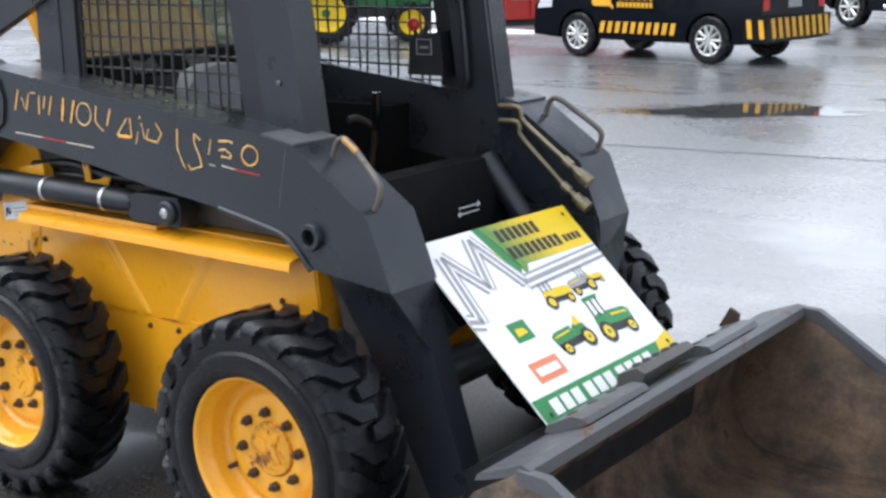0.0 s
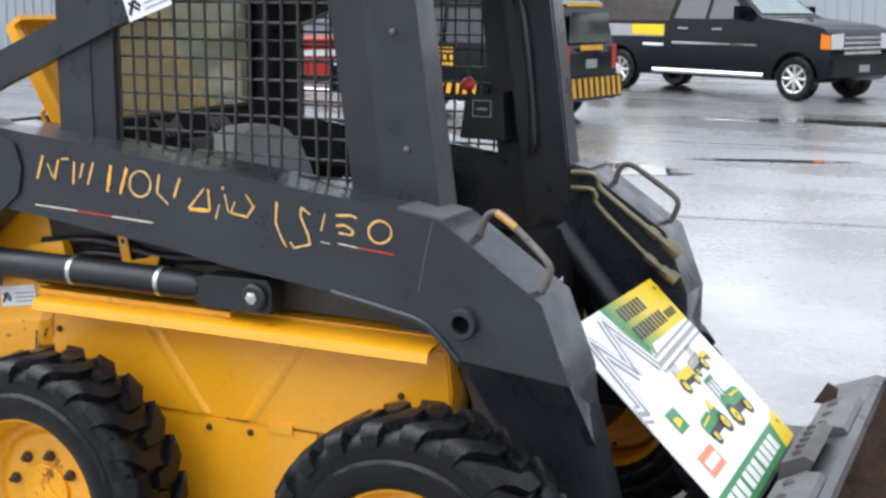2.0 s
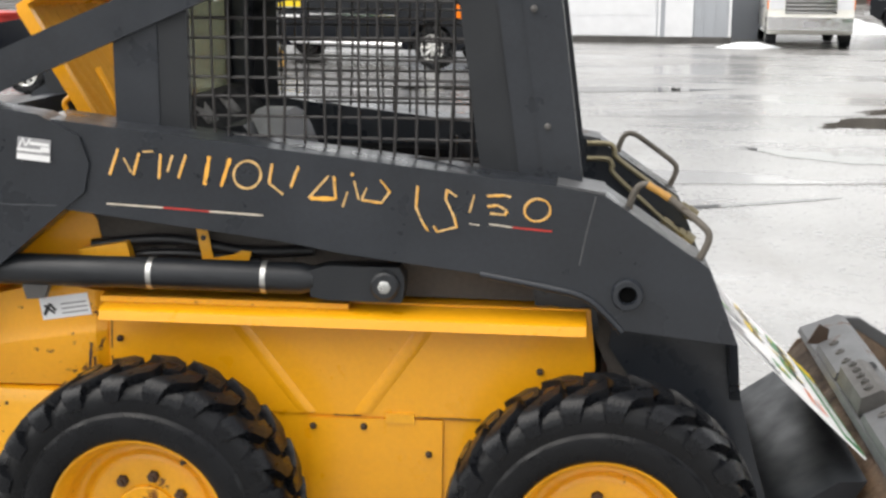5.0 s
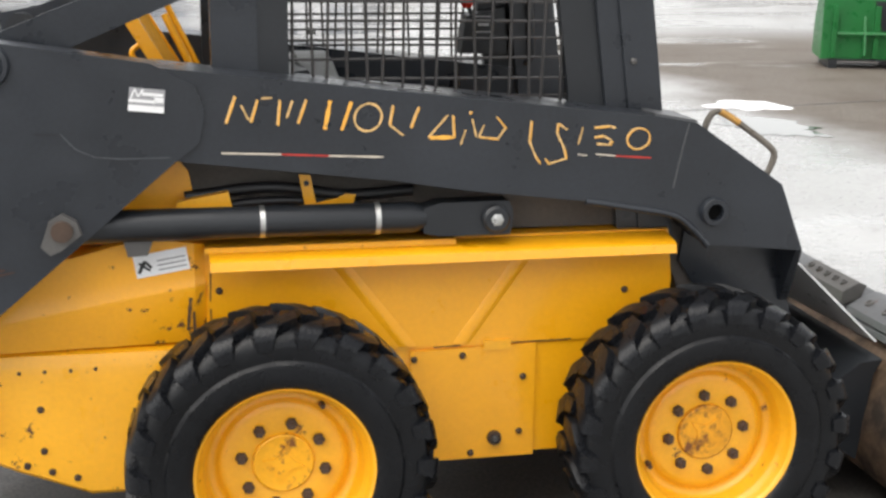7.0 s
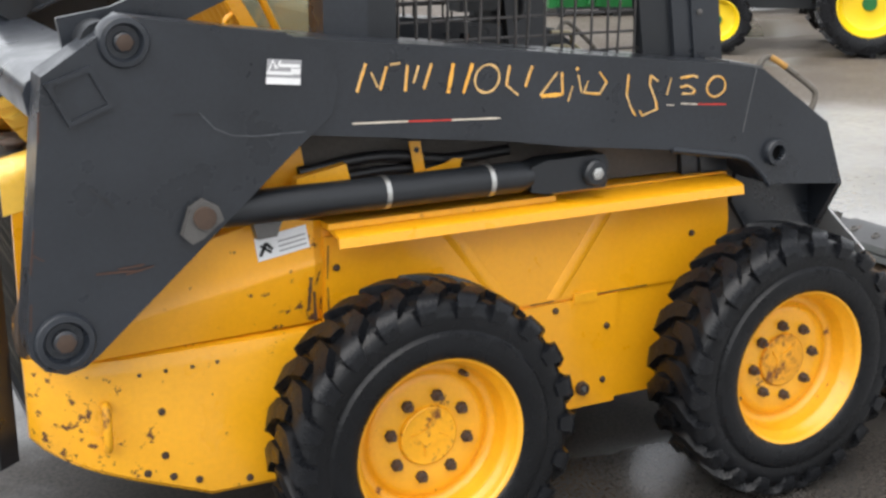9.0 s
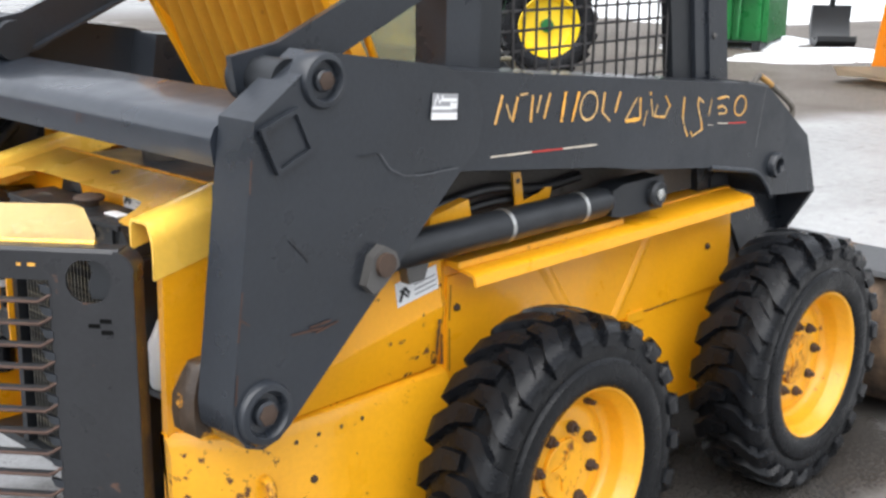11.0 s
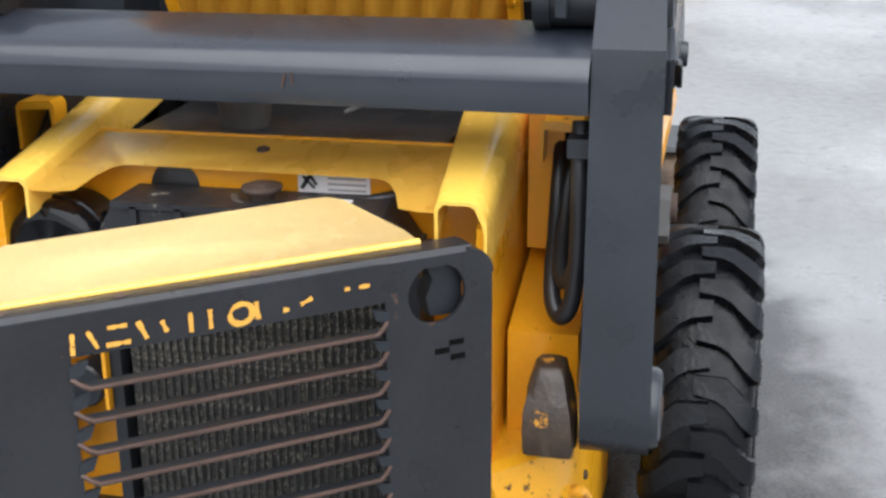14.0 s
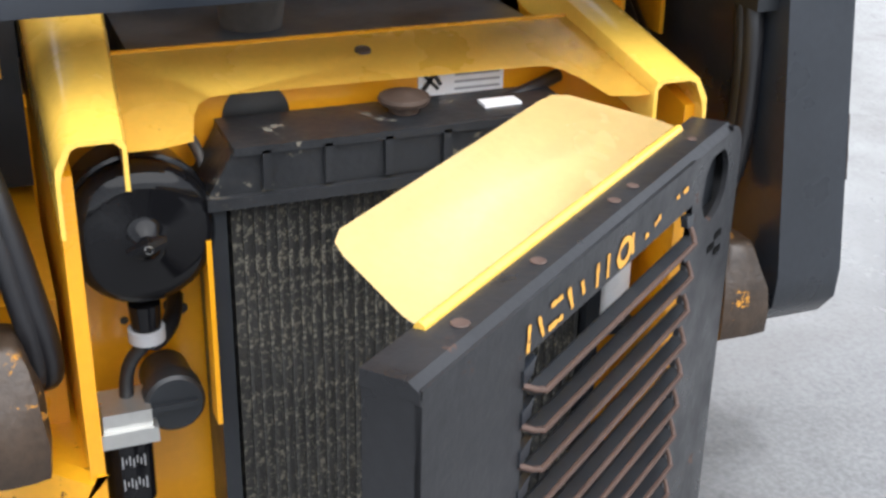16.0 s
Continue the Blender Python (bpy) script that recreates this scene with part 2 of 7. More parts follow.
def wet_ground():
    """Wet worn concrete: pale slab, damp patches and standing water; brown gravel past a ragged edge to the north-east."""
    m = bpy.data.materials.new("wet_concrete")
    m.use_nodes = True
    n, l = m.node_tree.nodes, m.node_tree.links
    b = n["Principled BSDF"]
    co = n.new("ShaderNodeTexCoord").outputs["Object"]

    def tex(scale, detail=5.0, stretch=(1, 1, 1), rough=0.6):
        mp = n.new("ShaderNodeMapping")
        mp.inputs["Scale"].default_value = stretch
        l.new(co, mp.inputs["Vector"])
        t = n.new("ShaderNodeTexNoise")
        t.inputs["Scale"].default_value, t.inputs["Detail"].default_value, t.inputs["Roughness"].default_value = scale, detail, rough
        l.new(mp.outputs[0], t.inputs["Vector"])
        return t.outputs["Fac"]

    def ramp(f, a, c, x=0.0, y=1.0):
        r = n.new("ShaderNodeMapRange")
        r.interpolation_type = "SMOOTHSTEP"
        for i, v in ((1, a), (2, c), (3, x), (4, y)):
            r.inputs[i].default_value = v
        l.new(f, r.inputs[0])
        return r.outputs[0]

    def mix(f, a, c, colour=True):
        k = n.new("ShaderNodeMix")
        k.data_type = "RGBA" if colour else "FLOAT"
        l.new(f, k.inputs["Factor"])
        for s, v in (("A", a), ("B", c)):
            i = [q for q in k.inputs if q.name == s and q.enabled][0]
            if isinstance(v, tuple):
                i.default_value = (*v, 1)
            elif isinstance(v, float):
                i.default_value = v
            else:
                l.new(v, i)
        return [o for o in k.outputs if o.enabled][0]

    def maths(op, a, c):
        k = n.new("ShaderNodeMath")
        k.operation = op
        for i, v in enumerate((a, c)):
            if isinstance(v, float):
                k.inputs[i].default_value = v
            else:
                l.new(v, k.inputs[i])
        return k.outputs[0]

    sep = n.new("ShaderNodeSeparateXYZ")
    l.new(co, sep.inputs[0])
    slab = mix(ramp(tex(0.35), 0.35, 0.65), (0.250, 0.248, 0.244), (0.345, 0.345, 0.342))
    slab = mix(ramp(tex(60, 3), 0.45, 0.75, 0.0, 0.45), slab, (0.13, 0.13, 0.128))
    slab = mix(ramp(tex(7, 6), 0.58, 0.72, 0.0, 0.6), slab, (0.15, 0.145, 0.14))
    damp = ramp(tex(0.28, 6, (1, 1.7, 1)), 0.46, 0.58)
    slab = mix(maths("MULTIPLY", damp, 0.5), slab, (0.15, 0.145, 0.138))
    stain = ramp(tex(0.5, 7, (2.2, 0.7, 1)), 0.54, 0.66, 0.0, 0.30)
    slab = mix(stain, slab, (0.165, 0.150, 0.136))
    # gravel yard, beyond a wandering line
    bay = maths("MAXIMUM", maths("SUBTRACT", 4.5, sep.outputs[1]), 0.0)
    edge = maths("ADD", maths("SUBTRACT", sep.outputs[0], maths("MULTIPLY", bay, 1.3)), maths("MULTIPLY", tex(0.6, 6), 2.0))
    gravel = ramp(edge, 5.2, 6.5)
    far = ramp(sep.outputs[1], 13.0, 17.0, 1.0, 0.0)
    gravel = maths("MULTIPLY", gravel, far)
    stones = mix(ramp(tex(38, 4), 0.3, 0.7), (0.055, 0.045, 0.036), (0.15, 0.128, 0.106))
    stones = mix(ramp(tex(0.9, 5), 0.45, 0.7), stones, (0.075, 0.058, 0.044))
    # slab darkened in colour towards the rear, to offset the exposure there
    worn = ramp(maths("ADD", sep.outputs[0], maths("MULTIPLY", tex(0.7, 5), 1.2)), -0.4, 1.6, 0.75, 0.0)
    slab = mix(worn, slab, mix(ramp(tex(75, 3), 0.4, 0.62), (0.078, 0.080, 0.083), (0.132, 0.135, 0.139)))
    # brown grit tracked in round the parked loader, darkened for the shade beneath it
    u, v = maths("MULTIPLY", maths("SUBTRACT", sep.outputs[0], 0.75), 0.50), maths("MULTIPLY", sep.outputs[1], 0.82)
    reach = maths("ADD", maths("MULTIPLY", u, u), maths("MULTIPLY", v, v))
    grit_shade = ramp(maths("ADD", reach, maths("MULTIPLY", tex(3.0, 7), 0.9)), 1.0, 1.45, 0.9, 0.0)
    slab = mix(grit_shade, slab, mix(ramp(tex(90, 3), 0.35, 0.65), (0.010, 0.009, 0.008), (0.050, 0.043, 0.036)))
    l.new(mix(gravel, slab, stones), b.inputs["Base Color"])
    water = ramp(tex(0.22, 7, (0.7, 1.8, 1), 0.5), 0.555, 0.60)
    rough = mix(damp, 0.34, 0.20, False)
    dry = ramp(maths("SUBTRACT", sep.outputs[0], maths("MULTIPLY", sep.outputs[1], 0.8)), 1.5, 4.0)
    rough = mix(dry, rough, 0.55, False)
    rough = maths("ADD", rough, ramp(tex(14, 4), 0.3, 0.7, -0.08, 0.08))
    rough = mix(gravel, rough, 0.75, False)
    rough = mix(grit_shade, rough, 0.72, False)
    rough = mix(maths("MULTIPLY", water, maths("SUBTRACT", 1.0, dry)), rough, 0.17, False)
    l.new(rough, b.inputs["Roughness"])
    l.new(maths("MULTIPLY", mix(dry, mix(gravel, 0.45, 0.05, False), 0.08, False), maths("SUBTRACT", 1.0, grit_shade)), b.inputs["Coat Weight"])
    b.inputs["Coat Roughness"].default_value = 0.26
    b.inputs["Coat IOR"].default_value = 1.4
    bp = n.new("ShaderNodeBump")
    bp.inputs["Distance"].default_value = 0.006
    l.new(mix(water, mix(gravel, 0.25, 1.0, False), 0.0, False), bp.inputs["Strength"])
    l.new(maths("ADD", tex(70, 3), maths("MULTIPLY", tex(9, 4), 0.6)), bp.inputs["Height"])
    l.new(bp.outputs[0], b.inputs["Normal"])
    return m


# ---- mesh helpers ----
def box(bm, x0, x1, y0, y1, z0, z1):
    v = [bm.verts.new((x, y, z)) for x in (x0, x1) for y in (y0, y1) for z in (z0, z1)]
    for f in ((0, 1, 3, 2), (4, 6, 7, 5), (0, 4, 5, 1), (2, 3, 7, 6), (0, 2, 6, 4), (1, 5, 7, 3)):
        bm.faces.new([v[i] for i in f])
    return v


def prism(bm, pts, a, b, axis="y"):
    """The outline pts, drawn in the two axes other than axis (in the order x, y, z), from a to b along it."""
    def put(p, d):
        return {"x": (d, *p), "y": (p[0], d, p[1]), "z": (*p, d)}[axis]
    n = len(pts)
    lo, hi = [bm.verts.new(put(p, a)) for p in pts], [bm.verts.new(put(p, b)) for p in pts]
    faces = [bm.faces.new(lo), bm.faces.new(hi[::-1])]
    faces += [bm.faces.new((lo[i], hi[i], hi[(i + 1) % n], lo[(i + 1) % n])) for i in range(n)]
    return lo + hi


def tube(bm, pts, r, seg=10, caps=True):
    """A round bar or hose along pts; r may be one radius or one for each point."""
    pts = [Vector(p) for p in pts]
    rs = r if isinstance(r, (list, tuple)) else [r] * len(pts)
    rings, side = [], None
    for i, p in enumerate(pts):
        d = (pts[min(i + 1, len(pts) - 1)] - pts[max(i - 1, 0)]).normalized()
        if side is None:
            side = d.orthogonal().normalized()
        side = (side - d * side.dot(d)).normalized()
        up = d.cross(side)
        rings.append([bm.verts.new(p + rs[i] * (math.cos(a) * side + math.sin(a) * up)) for a in (2 * math.pi * k / seg for k in range(seg))])
    for A, B in zip(rings, rings[1:]):
        for k in range(seg):
            bm.faces.new((A[k], A[(k + 1) % seg], B[(k + 1) % seg], B[k]))
    if caps:
        bm.faces.new(rings[0][::-1])
        bm.faces.new(rings[-1])


def bend(pts, n=6):
    """A smooth run of points through pts."""
    pts = [Vector(p) for p in pts]
    q = [pts[0] * 2 - pts[1]] + pts + [pts[-1] * 2 - pts[-2]]
    out = []
    for i in range(1, len(q) - 2):
        for k in range(n):
            t = k / n
            out.append(0.5 * (2 * q[i] + (q[i + 1] - q[i - 1]) * t + (2 * q[i - 1] - 5 * q[i] + 4 * q[i + 1] - q[i + 2]) * t * t + (3 * q[i] - q[i - 1] - 3 * q[i + 1] + q[i + 2]) * t ** 3))
    return out + [pts[-1]]


def lathe(bm, prof, seg=48, centre=(0, 0, 0), axis="y"):
    """The profile (radius, offset along the axis) turned about an axis through centre."""
    c = Vector(centre)
    def put(r, o, a):
        u, v = r * math.cos(a), r * math.sin(a)
        return c + Vector({"y": (u, o, v), "x": (o, u, v), "z": (u, v, o)}[axis])
    rings = [[bm.verts.new(put(r, o, 2 * math.pi * k / seg)) for k in range(seg)] if r > 1e-5 else [bm.verts.new(put(0, o, 0))] for r, o in prof]
    for A, B in zip(rings, rings[1:]):
        for k in range(seg):
            j = (k + 1) % seg
            if len(A) == 1 and len(B) > 1:
                bm.faces.new((A[0], B[j], B[k]))
            elif len(B) == 1 and len(A) > 1:
                bm.faces.new((A[k], A[j], B[0]))
            elif len(A) > 1:
                bm.faces.new((A[k], A[j], B[j], B[k]))


def soften(bm, w=0.004, seg=2, sharp=25):
    edges = [e for e in bm.edges if len(e.link_faces) == 2 and e.calc_face_angle(0) > radians(sharp)]
    bmesh.ops.bevel(bm, geom=edges, offset=w, segments=seg, affect="EDGES", profile=0.6, clamp_overlap=True)


def part(name, bm, mat, parent=None, label="", smooth=35, at=None):
    """Links a bmesh as one mesh object under a thing or a part."""
    bmesh.ops.recalc_face_normals(bm, faces=bm.faces[:])
    me = bpy.data.meshes.new(name)
    bm.to_mesh(me)
    bm.free()
    me.materials.append(mat)
    if smooth:
        me.shade_smooth()
        me.set_sharp_from_angle(angle=radians(smooth))
    ob = new(name, me)
    if parent:
        ob.parent = parent
    if at is not None:
        ob.matrix_basis = at
    return tagged(ob, label)


def same(ob, parent, m):
    """Another object on ob's mesh, under parent, at m."""
    o = new(ob.name.split(".")[0], ob.data)
    o.parent = parent
    o.matrix_basis = m
    if "label" in ob.keys():
        o["label"] = ob["label"]
    return o


def thing(name, label, category, m=None, group=""):
    e = new(name)
    e.empty_display_size = 0.2
    if m is not None:
        e.matrix_basis = m
    return tagged(e, label, category, group)


def B():
    return bmesh.new()


def boxpart(name, dims, mat, parent, label="", w=0.004, at=None):
    bm = B()
    box(bm, *dims)
    if w:
        soften(bm, w)
    return part(name, bm, mat, parent, label, at=at)


# ---- ground ----
bm = B()
bmesh.ops.create_grid(bm, x_segments=40, y_segments=40, size=400)
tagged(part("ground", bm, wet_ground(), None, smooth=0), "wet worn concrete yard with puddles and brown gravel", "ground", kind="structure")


# ---- mostly unseen ring of woods, added to darken low reflections ----
ADDED_WOODS = material("added_backdrop_woods", (0.075, 0.068, 0.060), 0.9, vary=0.45, grain=0.6, bump=0.0, fine=2.5, spec=0.1)
bm = B()
RING_STEPS = 720
ring = []
for k in range(RING_STEPS):
    a = 2 * math.pi * k / RING_STEPS
    c, q = math.cos(a), math.sin(a)
    r = 92 + 10 * noise.noise(Vector((c * 3, q * 3, 1.7)))
    h = 9.5 + 3.0 * noise.noise(Vector((c * 9, q * 9, 0.4))) + 2.2 * noise.noise(Vector((c * 60, q * 60, 2.1)))
    ring.append([bm.verts.new((r * c, r * q, 0.0)), bm.verts.new((r * c * 1.02, r * q * 1.02, h * 0.7)), bm.verts.new((r * c * 1.05, r * q * 1.05, h))])
for k in range(RING_STEPS):
    A, C = ring[k], ring[(k + 1) % RING_STEPS]
    for j in range(2):
        bm.faces.new((A[j], C[j], C[j + 1], A[j + 1]))
tagged(part("backdrop", bm, ADDED_WOODS, None, smooth=60), "added ring of brown woods that darkens reflections near the horizon", "woods", kind="structure")


# ---- skid steer loader ----
WB, HUB_Z, TYRE_R, HUB_Y = 1.05, 0.384, 0.361, 0.70
loader = thing("skid_steer_loader", "yellow and charcoal skid steer loader with worn lettering, rear door ajar", "loader", pose(0, 0, -0.022))


def tyre_mesh():
    """Carcass with a smooth bulging bead band, a groove, and a flat tread base between the lugs."""
    bm = B()
    r = TYRE_R - 0.020
    prof = [(0.196, -0.070), (0.206, -0.086), (0.209, -0.096), (0.216, -0.1035), (0.236, -0.108), (0.258, -0.1085), (0.268, -0.106), (0.272, -0.100), (0.276, -0.0975), (0.290, -0.1005), (0.308, -0.1000), (0.324, -0.094), (r - 0.005, -0.082), (r, -0.055), (r + 0.001, 0.0)]
    prof = prof + [(a, -o) for a, o in prof[-2::-1]]
    lathe(bm, prof, 84)
    return bm


def lug_mesh(side):
    """One worn tread lug: along the tread, over the shoulder and down the sidewall (offset, turn, radius, half width)."""
    bm = B()
    R = TYRE_R
    r = R - 0.020
    spine = [(-0.014, -0.030, R - 0.001, 0.017), (0.026, -0.018, R, 0.021), (0.046, 0.002, R, 0.026), (0.076, 0.088, R - 0.002, 0.027), (0.094, 0.130, R - 0.007, 0.027), (0.105, 0.146, R - 0.018, 0.025), (0.1095, 0.154, R - 0.034, 0.023), (0.1065, 0.160, R - 0.056, 0.018)]
    rows = []
    for i, (o, t, rr, w) in enumerate(spine):
        base = min(rr - 0.024, r - 0.008) if i < 5 else rr - 0.006
        inner = 0.0 if i < 4 else (-0.010 if i == 4 else -0.022)
        rows.append([(rr, t - w / R, o), (rr, t + w / R, o), (base, t + (w + 0.008) / R, o + inner), (base, t - (w + 0.008) / R, o + inner)])
    vs = [[bm.verts.new((q * math.cos(a), side * o, q * math.sin(a))) for q, a, o in row] for row in rows]
    for A, C in zip(vs, vs[1:]):
        for i in range(4):
            bm.faces.new((A[i], A[(i + 1) % 4], C[(i + 1) % 4], C[i]))
    bm.faces.new(vs[0])
    bm.faces.new(vs[-1])
    soften(bm, 0.0055, 2, 40)
    return bm


LUGS = 22


def build_wheels():
    rim = B()
    prof = [(0.206, -0.086), (0.210, -0.093), (0.2085, -0.097), (0.2045, -0.096), (0.199, -0.086), (0.194, -0.068), (0.188, -0.062), (0.184, -0.050), (0.181, -0.022), (0.174, -0.012), (0.166, -0.008), (0.158, -0.009), (0.152, -0.014), (0.146, -0.020), (0.132, -0.022), (0.078, -0.022), (0.071, -0.018), (0.030, -0.016), (0.0, -0.016)]
    lathe(rim, prof, 72)
    lathe(rim, [(0.188, -0.062), (0.190, 0.075), (0.206, 0.086)], 64)
    cap = B()
    lathe(cap, [(0.073, -0.016), (0.071, -0.027), (0.067, -0.029), (0.061, -0.0275), (0.030, -0.0285), (0.0, -0.030)], 40)
    star = [(q * math.cos(a), q * math.sin(a)) for q, a in ((0.050 if k % 3 == 0 else 0.024, 0.4 + (k // 3) * math.pi / 2 + (0, 0.45, 1.12)[k % 3]) for k in range(12))]
    prism(cap, star, -0.0315, -0.026)
    nut = B()
    lathe(nut, [(0.0145, -0.000), (0.0145, -0.013), (0.012, -0.017), (0.008, -0.018), (0.007, -0.027), (0.0, -0.027)], 6)
    stem = B()
    tube(stem, [(0.163, -0.006, 0), (0.165, -0.036, 0)], [0.008, 0.006], 8)
    masters = {}
    first = None
    for x in (0.0, WB):
        for side in (-1, 1):
            turn = pose(x, side * HUB_Y, HUB_Z, 0, random.uniform(0, 360), 0 if side < 0 else 180)
            if first is None:
                w = part("wheel", B(), YELLOW, loader, "wheel with chunky wet tyre and yellow rim", at=turn)
                first = w
                masters["tyre"] = part("tyre", tyre_mesh(), RUBBER, w, "black lugged tyre, wet", smooth=40)
                lugs = []
                for sd in (-1, 1):
                    lugs.append(part("tread_lug", lug_mesh(sd), RUBBER, w, smooth=50, at=pose(0, 0, 0, 0, 0 if sd < 0 else 180 / LUGS, 0)))
                    lugs += [same(lugs[-1], w, pose(0, 0, 0, 0, 360 * (k + (0 if sd < 0 else 0.5)) / LUGS, 0)) for k in range(1, LUGS)]
                masters["rim"] = part("rim", rim, YELLOW_WORN, w, "yellow steel rim with chipped paint", smooth=50)
                masters["hub_cap"] = part("hub_cap", cap, YELLOW_HUB, w)
                masters["valve_stem"] = part("valve_stem", stem, NUT, w)
                nuts = [part("lug_nut", nut, NUT, w, smooth=30, at=pose(0.099 * math.cos(a), -0.020, 0.099 * math.sin(a))) for a in [math.radians(22.5)]]
                for k in range(1, 8):
                    a = math.radians(22.5 + 45 * k)
                    nuts.append(same(nuts[0], w, pose(0.099 * math.cos(a), -0.020, 0.099 * math.sin(a))))
            else:
                w = same(first, loader, turn)
                for key, o in masters.items():
                    q = same(o, w, Matrix())
                    if key == "hub_cap" and x > 0:
                        q.data = q.data.copy()
                        q.data.materials[0] = RUSTY_HUB
                for o in nuts + lugs:
                    same(o, w, o.matrix_basis.copy())


build_wheels()
for x in (0.0, WB):
    bm = B()
    tube(bm, [(x, -0.66, HUB_Z), (x, 0.66, HUB_Z)], 0.06, 20)
    part("axle", bm, BLACK_DARK, loader)

# --- yellow lower body ---
BAY = pose(0.022, 0, -0.016) @ Matrix.Diagonal((1, 0.975, 1, 1))
bm = B()
prism(bm, [(-0.16, 0.27), (0.93, 0.27), (1.00, 0.40), (1.03, 0.72), (1.015, 0.855), (-0.16, 0.855)], -0.497, 0.497)
soften(bm, 0.012, 3)
body = part("body", bm, YELLOW, loader, "yellow painted steel side panels with dents and rust")
for s in (-1, 1):
    def side_plate(name, outline, y, t, mat=YELLOW, w=0.003, label=""):
        b = B()
        prism(b, outline, s * y, s * (y + t))
        soften(b, w)
        return part(name, b, mat, body, label)
    side_plate("side_panel", [(-0.155, 0.572), (1.02, 0.572), (1.025, 0.72), (1.012, 0.82), (-0.155, 0.82)], 0.497, 0.006)
    side_plate("access_plate", [(0.34, 0.262), (0.668, 0.262), (0.668, 0.568), (0.34, 0.562)], 0.497, 0.008)
    for (xa, xb) in ((0.150, 0.335), (0.640, 0.470)):
        b = B()
        w = 0.024
        top, low, y = 0.815, 0.577, s * 0.5025
        e = [[b.verts.new((x + d * w, y + s * h, z)) for x, z in ((xa, top), (xb, low))] for d, h in ((-1, 0.0), (-0.35, 0.0055), (0.35, 0.0055), (1, 0.0))]
        for A, C in zip(e, e[1:]):
            b.faces.new((A[0], A[1], C[1], C[0]))
        b.faces.new([q[0] for q in e])
        b.faces.new([q[1] for q in e])
        b.faces.new((e[0][0], e[0][1], e[3][1], e[3][0]))
        part("pressed_rib", b, YELLOW, body, smooth=60)
    # overhanging folded step along the side
    b = B()
    prism(b, [(s * 0.49, 0.852), (s * 0.570, 0.840), (s * 0.580, 0.834), (s * 0.585, 0.812), (s * 0.580, 0.810), (s * 0.573, 0.830), (s * 0.49, 0.844)], -0.15, 1.005, "x")
    soften(b, 0.0025)
    part("folded_ledge", b, YELLOW, body, "bent yellow ledge with scuffed edge")
    b = B()
    box(b, -0.16, 0.446, s * 0.52 - 0.02, s * 0.52 + 0.02, 0.846, 0.860)
    soften(b, 0.003)
    part("ledge_strip", b, YELLOW_WORN, body)
    for x, z in ((-0.128, 0.745), (0.35, 0.541), (0.475, 0.545), (0.635, 0.48), (0.628, 0.33), (0.50, 0.278), (0.90, 0.70)):
        b = B()
        lathe(b, [(0.0, -0.010), (0.005, -0.009), (0.0082, -0.005), (0.009, 0.0)], 10, (x, s * 0.505, z))
        if s > 0:
            bmesh.ops.rotate(b, verts=b.verts, cent=(x, s * 0.505, z), matrix=Matrix.Rotation(math.pi, 3, "Z"))
        part("bolt", b, NUT, body)
    b = B()
    lathe(b, [(0.011, -0.010), (0.012, -0.016), (0.017, -0.016), (0.019, -0.006), (0.019, 0.0)], 12, (0.561, -0.506, 0.318))
    if s > 0:
        bmesh.ops.rotate(b, verts=b.verts, cent=(0.561, 0, 0.318), matrix=Matrix.Rotation(math.pi, 3, "Z"))
    plug = part("drain_plug", b, NUT, body)
    b = B()
    lathe(b, [(0.0, -0.020), (0.006, -0.020), (0.011, -0.012), (0.011, -0.004)], 10, (0.561, -0.506, 0.318))
    if s > 0:
        bmesh.ops.rotate(b, verts=b.verts, cent=(0.561, 0, 0.318), matrix=Matrix.Rotation(math.pi, 3, "Z"))
    part("plug_centre", b, DULL_STEEL, plug, "dull metal plug centre")
    # hinge clip on the seam
    b = B()
    box(b, 0.53, 0.60, s * 0.505 - 0.004, s * 0.505 + 0.004, 0.556, 0.582)
    soften(b, 0.003)
    part("seam_clip", b, YELLOW_WORN, body)

    # rear quarter: lower box, upper sloping panel, engine bay wall and rail
    b = B()
    rings = []
    for x, yo, zb in ((-0.825, 0.405, 0.418), (-0.80, 0.432, 0.394), (-0.755, 0.474, 0.370), (-0.70, 0.500, 0.345), (-0.62, 0.511, 0.312), (-0.45, 0.516, 0.244), (-0.16, 0.522, 0.241)):
        rings.append([b.verts.new((x, s * y, z)) for y, z in ((0.385, 0.612), (yo - 0.034, 0.612), (yo - 0.014, 0.602), (yo, 0.572), (yo, zb + 0.012), (yo - 0.012, zb), (0.385, zb))])
    for A, C in zip(rings, rings[1:]):
        for k in range(7):
            b.faces.new((A[k], A[(k + 1) % 7], C[(k + 1) % 7], C[k]))
    b.faces.new(rings[0])
    b.faces.new(rings[-1])
    quarter = part("rear_quarter", b, YELLOW_CHIP, body, "yellow rear quarter, chipped and rusty at the corner", smooth=32)
    b = B()
    tube(b, bend([(-0.677, s * 0.499, 0.505), (-0.680, s * 0.524, 0.508), (-0.682, s * 0.538, 0.472), (-0.682, s * 0.532, 0.420), (-0.677, s * 0.500, 0.405)], 4), 0.010, 8)
    part("tie_ring", b, YELLOW_HUB, quarter, "chipped yellow tie-down ring", smooth=60)
    # panel above it: a facet leaning in below the fold, flat above
    b = B()
    rings = []
